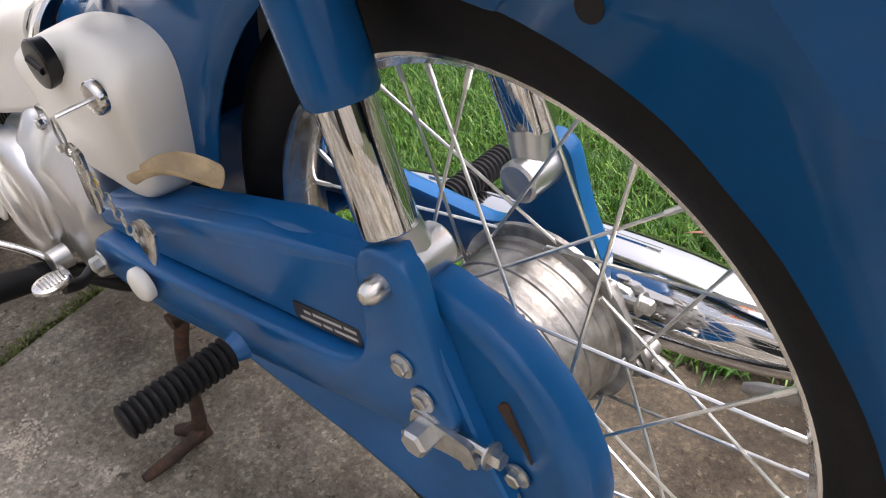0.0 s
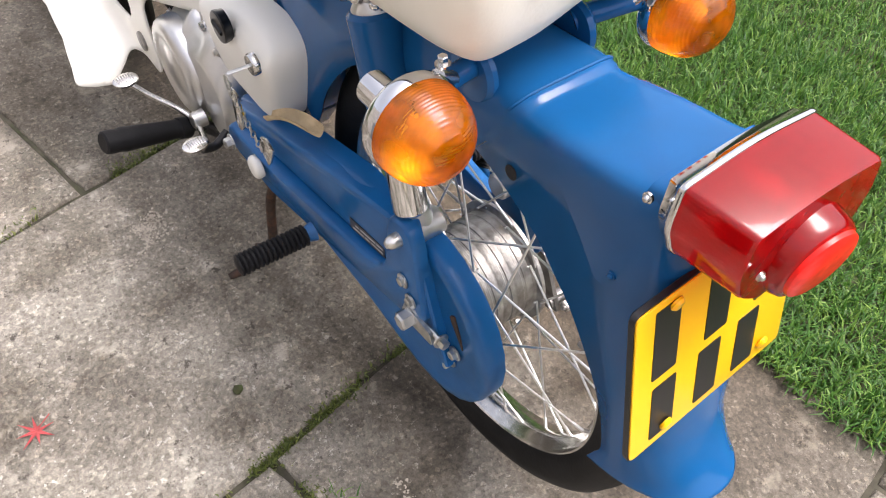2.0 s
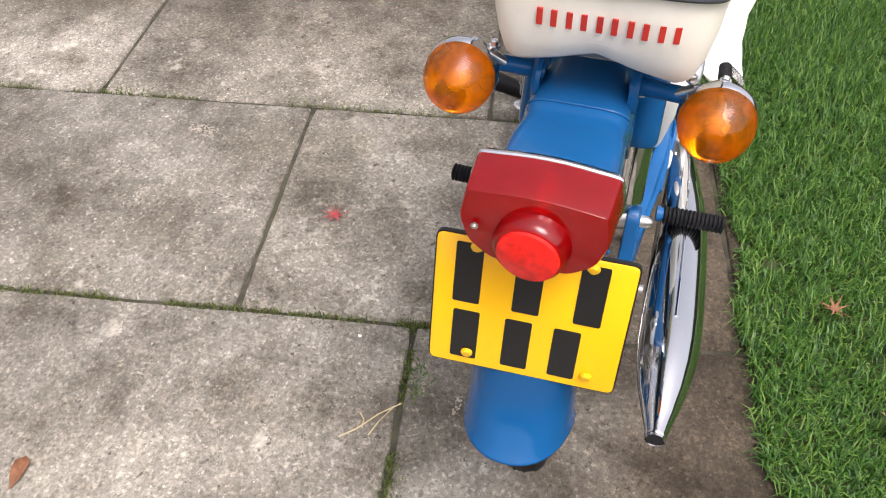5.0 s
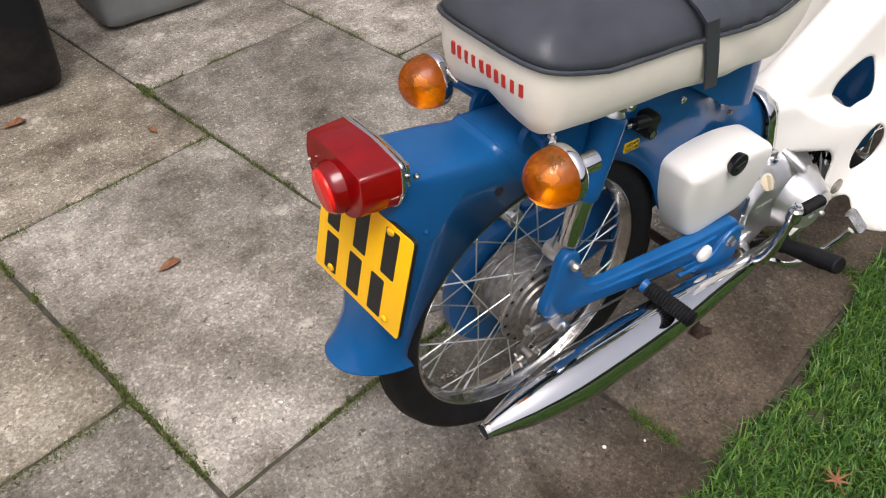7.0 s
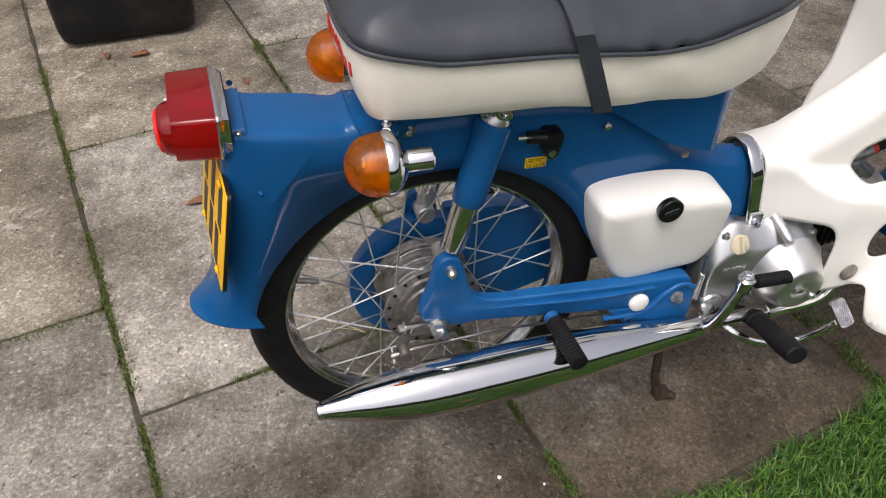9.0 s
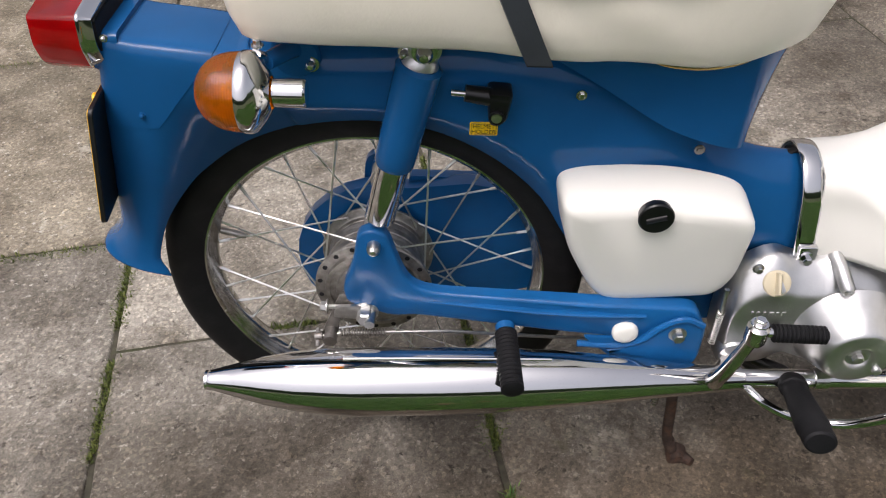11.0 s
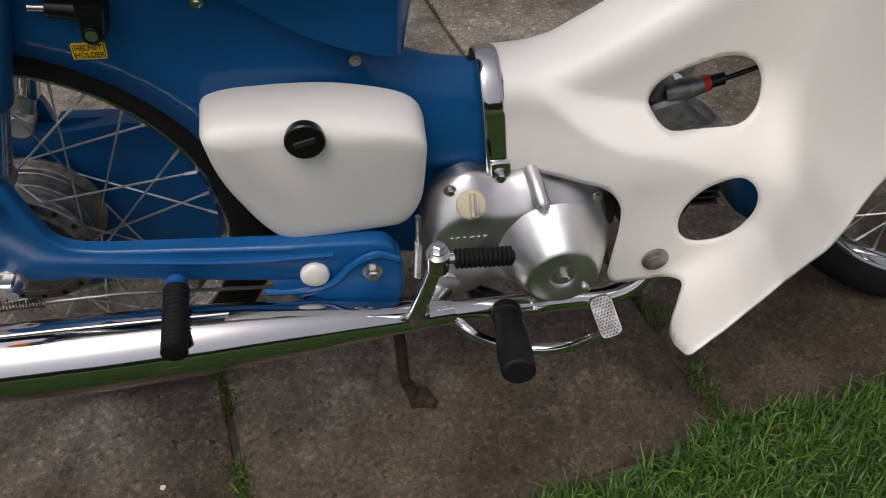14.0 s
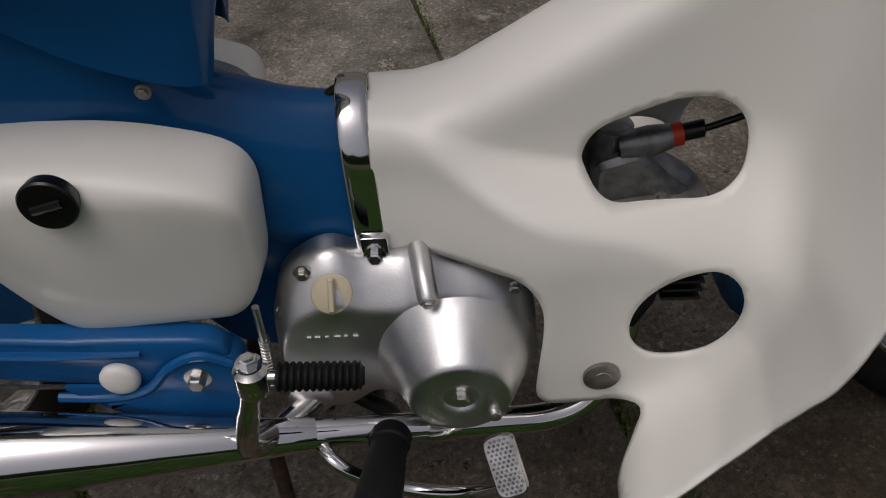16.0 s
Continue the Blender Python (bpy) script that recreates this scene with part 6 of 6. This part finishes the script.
part("float_bowl", lathe([(-0.030, 0.004), (-0.028, 0.017), (-0.004, 0.0205), (-0.002, 0.023), (0.004, 0.023), (0.006, 0.018), (0.012, 0.012), (0.014, 0.002)], (0.744, -0.004, 0.412), (0.2, -0.5, 1), 24), TARNISHED, carb)
part("mixing_body", slab_xz(round_poly([(0.660, 0.392), (0.655, 0.462), (0.690, 0.474), (0.722, 0.446), (0.760, 0.420), (0.752, 0.388), (0.700, 0.380)], 0.010, 3), [(-0.016, 0.005), (-0.012, 0), (0.030, 0), (0.034, 0.005)]), TARNISHED, carb)
for x, z in ((0.668, 0.412), (0.714, 0.430), (0.728, 0.402)):
    bolt(carb, (x, -0.016, z), (0, -1, 0), 0.0042, 0.004, "carburettor_screw", ZINC)
part("choke_body", tube([(0.676, -0.004, 0.474), (0.700, -0.006, 0.480), (0.716, -0.006, 0.484)], [0.011, 0.0125, 0.010], 16), TARNISHED, carb)
part("cable_seal", tube([(0.715, -0.006, 0.484), (0.724, -0.006, 0.486)], 0.0095, 16), ORANGE_MARK, carb, "red rubber cable seal")
carb.matrix_local = Matrix.Translation((0.032, 0.006, -0.036))
part("cable", tube(bend([(0.722, -0.006, 0.486), (0.738, -0.006, 0.490), (0.748, -0.008, 0.494), (0.785, -0.014, 0.516), (0.83, -0.01, 0.55), (0.88, 0.0, 0.60)], 5), [0.0075] * 8 + [0.003] * 18, 10), BLACK, carb)

# added black tube, stands in for the shade inside the shield
part("dark_filler", tube(bend([(0.655, 0.006, 0.462), (0.70, 0.004, 0.515), (0.76, 0.0, 0.556), (0.84, 0.0, 0.605)], 6), 0.026, 18), RUBBER, eng, "black tube added to darken the space behind the shield hole")
# kick starter
kick = part("kick_starter", tube(bend([(0.455, -0.090, 0.250), (0.430, -0.120, 0.252), (0.412, -0.152, 0.274), (0.414, -0.164, 0.304), (0.422, -0.169, 0.343), (0.429, -0.171, 0.376)], 5), [0.0110] * 6 + [0.0105] * 6 + [0.0085] * 8 + [0.0075] * 6, 14), CHROME_DULL, bike, "chrome kick-start lever with ribbed rubber pad")
part("kick_knuckle", lathe([(-0.016, 0.0105), (-0.012, 0.012), (0.006, 0.012), (0.008, 0.0095), (0.010, 0.0075), (0.013, 0.006)], (0.429, -0.171, 0.380), (0, 0, 1), 18), CHROME_DULL, kick)
bolt(kick, (0.429, -0.171, 0.391), (0, 0, 1), 0.0062, 0.006, "knuckle_bolt", CHROME)
part("kick_spindle", tube([(0.435, -0.171, 0.378), (0.453, -0.171, 0.3775)], 0.0055, 12), CHROME, kick)
pts, rad = [], []
for k in range(40):
    t = k / 39
    pts.append((0.445 + 0.060 * t, -0.171, 0.3775 - 0.002 * t))
    rad.append((0.0098 + (0.0009 if k % 3 else -0.0009)) * (1 if 0 < k < 38 else 0.7))
part("kick_rubber", tube(pts, rad, 18, squash=0.9), RUBBER, kick, sharp=25)
# rear brake pedal
pedal = part("brake_pedal", tube(bend([(0.455, -0.112, 0.240), (0.470, -0.146, 0.240), (0.500, -0.156, 0.224), (0.540, -0.160, 0.212), (0.580, -0.172, 0.224), (0.602, -0.188, 0.256), (0.609, -0.197, 0.280)], 6), 0.0062, 12), CHROME, bike, "chrome brake pedal with chequered pad")
pad = bmesh.new()
pm = Matrix.Translation((0.602, -0.201, 0.306)) @ Matrix.Rotation(radians(-22), 4, "Y") @ Matrix.Rotation(radians(-42), 4, "X") @ Matrix.Diagonal((0.92, 0.92, 0.78, 1))
po = round_poly([(-0.013, -0.029), (0.013, -0.029), (0.013, 0.029), (-0.013, 0.029)], 0.009, 4)
lo = ring(pad, [pm @ Vector((p.x, 0.004, p.y)) for p in po])
md = ring(pad, [pm @ Vector((p.x, -0.002, p.y)) for p in po])
hi = ring(pad, [pm @ Vector((p.x * 0.9, -0.004, p.y * 0.95)) for p in po])
bridge(pad, lo, md), bridge(pad, md, hi)
pad.faces.new(lo[::-1])
pad.faces.new(hi)
pad_ob = part("pad", pad, CHROME_DULL, pedal, "chequered alloy pad")
bm = bmesh.new()
for i in range(6):
    for j in range(13):
        x, z = -0.0095 + 0.0038 * i + (0.0019 if j % 2 else 0), -0.0245 + 0.0041 * j
        if abs(x) > 0.0112 or (abs(z) > 0.021 and abs(x) > 0.007):
            continue
        q = ring(bm, [pm @ Vector((x + a * 0.0017, -0.0038, z + b * 0.0019)) for a, b in ((-1, 0), (0, -1), (1, 0), (0, 1))])
        t = bm.verts.new(pm @ Vector((x, -0.0062, z)))
        for k in range(4):
            bm.faces.new((q[k], q[(k + 1) % 4], t))
tagged(part("pad_studs", bm, CHROME_DULL, pedal, sharp=10), kind="stuff")
# gear lever on the left: rocking bar with two pads
gear = part("gear_lever", tube(bend([(0.418, 0.144, 0.284), (0.424, 0.136, 0.270), (0.450, 0.124, 0.260), (0.500, 0.116, 0.258), (0.530, 0.128, 0.270), (0.552, 0.154, 0.292), (0.564, 0.172, 0.312)], 5), [0.0042] * 31, 12), CHROME_DULL, bike, "chrome rocking gear lever with two pads")
part("heel_rod", tube(bend([(0.425, 0.098, 0.282), (0.418, 0.120, 0.274), (0.414, 0.140, 0.280)], 5), 0.0062, 10), BLACK_PAINT, gear)
for c in ((0.418, 0.146, 0.287), (0.565, 0.176, 0.318)):
    bm = lathe([(-0.005, 0.006), (-0.002, 0.0105), (0.0, 0.0122), (0.003, 0.0118), (0.0042, 0.0095), (0.0045, 0.001)], (0, 0, 0), (0, 0, 1), 22)
    for a in range(-4, 5):
        for k in range(-4, 5):
            if a * a + k * k < 15:
                x, y = 0.0023 * a, 0.0023 * k
                q = ring(bm, [(x + u, y + v, 0.0043) for u, v in ((-0.001, 0), (0, -0.001), (0.001, 0), (0, 0.001))])
                t = bm.verts.new((x, y, 0.0060))
                for e in range(4):
                    bm.faces.new((q[e], q[(e + 1) % 4], t))
    bm.transform(Matrix.Translation(c) @ Matrix.Rotation(radians(-16), 4, "Y") @ Matrix.Diagonal((1.0, 1.5, 1.0, 1)))
    part("gear_pad", bm, CHROME_DULL, gear, "chequered chrome pad")
part("gear_boss", lathe([(0, 0.013), (0.018, 0.012), (0.020, 0.009)], (0.500, 0.102, 0.262), (0, 1, 0), 18), ALLOY, gear)
# springs and switch by the engine
coil = [(0.4215 + 0.004 * math.cos(k * 2 * math.pi / 8), -0.092 + 0.004 * math.sin(k * 2 * math.pi / 8), 0.330 - 0.055 * k / 120) for k in range(121)]
part("switch_spring", tube(coil, 0.0009, 5), ZINC, bike)
part("switch_rod", tube([(0.420, -0.092, 0.365), (0.4215, -0.092, 0.325)], 0.003, 8), ZINC, bike)

# ---- front end: mudguard and fork
bm = bmesh.new()
rows = []
for k in range(41):
    a = radians(-8 + 205 * k / 40)
    r = []
    for j in range(11):
        b = -1 + j / 5
        rr = 0.306 - 0.045 * abs(b) ** 3 + 0.05 * max(0.0, (20 - math.degrees(a)) / 28)
        r.append((FX - rr * math.cos(a), 0.062 * math.sin(b * 1.35) / math.sin(1.35), FZ + rr * math.sin(a)))
    rows.append(ring(bm, r))
for a, b in zip(rows, rows[1:]):
    bridge(bm, a, b, False)
front = part("front_mudguard", bm, BLUE, bike, "blue steel front mudguard", sharp=60)
sol = front.modifiers.new("thickness", "SOLIDIFY")
sol.thickness = 0.002
for s in (1, -1):
    part("fork_leg", tube([(FX - 0.045, s * 0.078, FZ + 0.005), (FX - 0.06, s * 0.076, FZ + 0.16), (FX - 0.145, s * 0.05, FZ + 0.36)], [0.022, 0.028, 0.03], 18), BLUE, bike)
    part("fork_link", tube([(FX - 0.045, s * 0.092, FZ + 0.0), (FX, s * 0.092, FZ)], [0.014, 0.016], 14), ALLOY, bike)

# on its stand the moped tips a little forward
bike.matrix_world = pose(-0.005, 0.001, 0.003, 0, 3.03, 0)

# ---------------------------------------------------------------- bins at the back of the paving


def bin_thing(label, mat, at, size, height, turn):
    """A tapered wheeled bin: body with a rolled rim, lid, axle and two wheels."""
    b = thing("wheeled_bin", label, "bin", "bins on the paving")
    w, d = size
    bm = bmesh.new()
    rows = []
    for z, k in ((0.012, 0.93), (0.020, 0.97), (0.05, 1.0), (height * 0.5, 1.07), (height * 0.93, 1.16), (height * 0.94, 1.22), (height * 0.97, 1.22), (height * 0.97, 1.14)):
        poly = round_poly([(-w / 2 * k, -d / 2 * k), (w / 2 * k, -d / 2 * k), (w / 2 * k, d / 2 * k), (-w / 2 * k, d / 2 * k)], 0.05, 6)
        rows.append(ring(bm, [(p.x, p.y, z) for p in poly]))
    for a, c in zip(rows, rows[1:]):
        bridge(bm, a, c)
    bm.faces.new(rows[0][::-1])
    part("body", bm, mat, b)
    bm = bmesh.new()
    rows = []
    for z, k in ((height * 0.965, 1.24), (height * 0.985, 1.24), (height, 1.15), (height * 1.01, 0.6)):
        poly = round_poly([(-w / 2 * k, -d / 2 * k), (w / 2 * k, -d / 2 * k), (w / 2 * k, d / 2 * k), (-w / 2 * k, d / 2 * k)], 0.05, 6)
        rows.append(ring(bm, [(p.x, p.y, z) for p in poly]))
    for a, c in zip(rows, rows[1:]):
        bridge(bm, a, c)
    bm.faces.new(rows[-1])
    bm.faces.new(rows[0][::-1])
    part("lid", bm, mat, b)
    for s in (1, -1):
        part("wheel", lathe([(-0.022, 0.06), (-0.02, 0.09), (0.02, 0.09), (0.022, 0.06)], (s * w * 0.42, d * 0.50 + 0.05, 0.0905), (1, 0, 0), 28), RUBBER, b)
    part("axle", tube([(-w * 0.42, d * 0.50 + 0.05, 0.09), (w * 0.42, d * 0.50 + 0.05, 0.09)], 0.01, 10), ZINC, b)
    b.matrix_world = Matrix.Translation((*at, 0)) @ Matrix.Rotation(radians(turn), 4, "Z")
    return b


bin_thing("black plastic wheeled bin standing on the paving", BIN_BLACK, (-0.480, 1.775), (0.40, 0.40), 0.92, 2)
bin_thing("grey plastic wheeled bin behind the paving joint", BIN_GREY, (0.085, 2.035), (0.36, 0.42), 0.92, 3)

# ---------------------------------------------------------------- fallen leaves and bits


def leaf(name, label, mat, at, size, turn, pattern, curl=0.25):
    """A dry fallen leaf: lobes round a short stalk, curled up at the edges."""
    bm = bmesh.new()
    c = bm.verts.new((0, 0, 0.002))
    rim = []
    n = len(pattern)
    for k, r in enumerate(pattern):
        a = 2 * math.pi * k / n
        x, y = size * r * math.cos(a), size * r * math.sin(a)
        rim.append(bm.verts.new((x, y, 0.003 + curl * abs(y) + 0.15 * size * random.random() * r)))
    for k in range(n):
        bm.faces.new((c, rim[k], rim[(k + 1) % n]))
    add_tube(bm, [(-size * 0.2, 0, 0.003), (-size * 0.9, size * 0.1, 0.004)], size * 0.025, 5)
    ob = part(name, bm, mat, None, sharp=20)
    sol = ob.modifiers.new("thickness", "SOLIDIFY")
    sol.thickness = 0.0006
    ob.matrix_world = Matrix.Translation((*at, 0.001)) @ Matrix.Rotation(radians(turn), 4, "Z")
    return tagged(ob, label, "leaf", "fallen leaves")


STAR = [1.0, 0.22, 0.85, 0.22, 0.95, 0.2, 0.8, 0.18, 0.35, 0.2, 0.8, 0.2, 0.95, 0.22, 0.85, 0.22]
OVAL = [1.0, 0.75, 0.42, 0.33, 0.34, 0.45, 0.85, 0.45, 0.34, 0.33, 0.42, 0.75]
leaf("leaf", "flat red maple leaf lying on a slab", LEAF_RED, (0.328, 0.487), 0.030, 130, STAR, 0.05)
leaf("leaf", "curled pink-brown maple leaf on the grass", LEAF_PINK, (0.111, -0.530), 0.045, 30, STAR, 0.5).location.z = 0.035
leaf("leaf", "curled dark brown leaf on the grass", LEAF_BROWN, (0.330, -0.440), 0.030, 70, STAR, 0.4).location.z = 0.032
leaf("leaf", "curled dark brown leaf on the grass", LEAF_BROWN, (0.213, -0.600), 0.026, 200, OVAL, 0.4).location.z = 0.032
leaf("leaf", "dry brown leaf curled on a slab", LEAF_BROWN, (-0.337, 0.721), 0.030, 12, OVAL, 0.5)
leaf("leaf", "dry orange-brown leaf on a slab", LEAF_BROWN, (-0.167, 1.232), 0.021, 100, OVAL, 0.5)
leaf("leaf", "dry brown leaf lying beside the bin", LEAF_BROWN, (-0.455, 1.482), 0.034, 10, OVAL, 0.5)
leaf("leaf", "dry brown leaf lying beside the bin", LEAF_BROWN, (-0.545, 1.495), 0.022, 95, OVAL, 0.5)
for k, (pts, wd) in enumerate((([(-0.050, 0.216), (-0.080, 0.243), (-0.114, 0.267), (-0.137, 0.288)], 0.0014), ([(-0.085, 0.273), (-0.096, 0.262), (-0.110, 0.260)], 0.0011), ([(-0.062, 0.226), (-0.092, 0.238), (-0.120, 0.246)], 0.0011))):
    ob = part("straw", tube([(x, y, 0.003 + 0.002 * (i % 2)) for i, (x, y) in enumerate(pts)], wd, 6), STRAW)
    tagged(ob, "dry straw stalk lying on a slab", "straw", "straw stalks")
for x, y, r in ((-0.787, 0.985, 0.006), (0.094, -0.158, 0.004), (0.16, -0.19, 0.003), (0.230, 0.239, 0.009), (-0.31, 0.26, 0.004), (0.06, 0.33, 0.004)):
    bm = bmesh.new()
    bmesh.ops.create_icosphere(bm, subdivisions=1, radius=r)
    for v in bm.verts:
        v.co = v.co * random.uniform(0.7, 1.2)
        v.co.z *= 0.4
    ob = part("debris", bm, WHITE if r != 0.009 else SOIL, None, sharp=20)
    ob.location = (x, y, r * 0.25)
    tagged(ob, "small pale chip lying on the paving" if r != 0.009 else "small dark clod lying on a slab", "debris", "bits on the paving")

# ---------------------------------------------------------------- unseen hedge ring, added to darken chrome reflections and low sky
bm = bmesh.new()
rows = []
for k in range(160):
    a = 2 * math.pi * k / 160
    r = 10.0 + 0.5 * noise.noise((3 * math.cos(a), 3 * math.sin(a), 2))
    h = 1.9 + 0.5 * noise.noise((6 * math.cos(a), 6 * math.sin(a), 5))
    rows.append(ring(bm, [((r + d) * math.cos(a), (r + d) * math.sin(a), z) for d, z in ((0, -0.05), (-0.15, h * 0.5), (0.0, h * 0.93), (0.35, h), (0.9, h * 0.95), (1.1, -0.05))]))
rows.append(rows[0])
for a, c in zip(rows, rows[1:]):
    bridge(bm, a, c, False)
tagged(part("backdrop", bm, HEDGE), "unseen dark green hedge ring added to darken reflections", "hedge", kind="structure")

# unseen plain wall behind the bins, added to darken reflections on the left
bm = bmesh.new()
lo = ring(bm, [(*paved(u, v), -0.06) for u, v in ((-4.5, 2.75), (6.0, 2.75), (6.0, 2.98), (-4.5, 2.98))])
hi = ring(bm, [(p.co.x, p.co.y, 2.3) for p in lo])
bridge(bm, lo, hi)
bm.faces.new(hi)
tagged(part("wall", bm, WALL), "plain unseen wall added behind the bins to darken reflections", "wall", kind="structure")


def smear(points, z):
    """Dried lime brushed over a slab: many thin ragged flakes, thinning out towards the edge."""
    c = sum((Vector(p) for p in points), Vector((0, 0))) / len(points)
    poly = [Vector(p) for p in points]
    rng = random.Random(int(c.x * 1000))
    reach = max((p - c).length for p in poly)
    bm = bmesh.new()
    for k in range(int(90000 * reach * reach * 4) + 12):
        q = c + Vector((rng.uniform(-1.2, 1.2), rng.uniform(-1.2, 1.2))) * reach
        depth = min((q - (a + (b - a) * max(0, min(1, (q - a).dot(b - a) / (b - a).length_squared)))).length for a, b in zip(poly, poly[1:] + poly[:1]))
        inside = within([(p.x, p.y) for p in poly], np.array([(q.x, q.y)]))[0]
        if rng.random() > (0.75 + depth * 30 if inside else 0.35 - depth * 55):
            continue
        r = rng.uniform(0.0008, 0.0030)
        rim = [q + Vector((math.cos(a), math.sin(a))) * r * rng.uniform(0.5, 1.2) for a in (0, 1.05, 2.1, 3.14, 4.2, 5.2)]
        top = z * rng.uniform(0.6, 1.0)
        lo, hi = ring(bm, [(p.x, p.y, -0.001) for p in rim]), ring(bm, [(*(q + (p - q) * 0.85), top) for p in rim])
        bridge(bm, lo, hi)
        bm.faces.new(hi)
    return tagged(part("lime_smear", bm, LIME, None, sharp=60), "pale dried lime flakes smeared on a paving slab", "stain", "lime smears", "stuff")


smear([(0.606, 0.244), (0.622, 0.200), (0.606, 0.180), (0.590, 0.205), (0.578, 0.240)], 0.0008)
smear([(0.588, 0.232), (0.596, 0.196), (0.570, 0.186), (0.552, 0.218), (0.548, 0.246)], 0.0006)
smear([(0.546, 0.304), (0.540, 0.262), (0.528, 0.262), (0.530, 0.300)], 0.0006)
smear([(0.519, 0.915), (0.517, 0.845), (0.482, 0.844), (0.490, 0.905)], 0.0006)
smear([(0.296, 0.908), (0.294, 0.881), (0.252, 0.888), (0.268, 0.905)], 0.0006)
smear([(-0.044, 0.134), (-0.012, 0.136), (-0.014, 0.124), (-0.040, 0.121)], 0.0006)
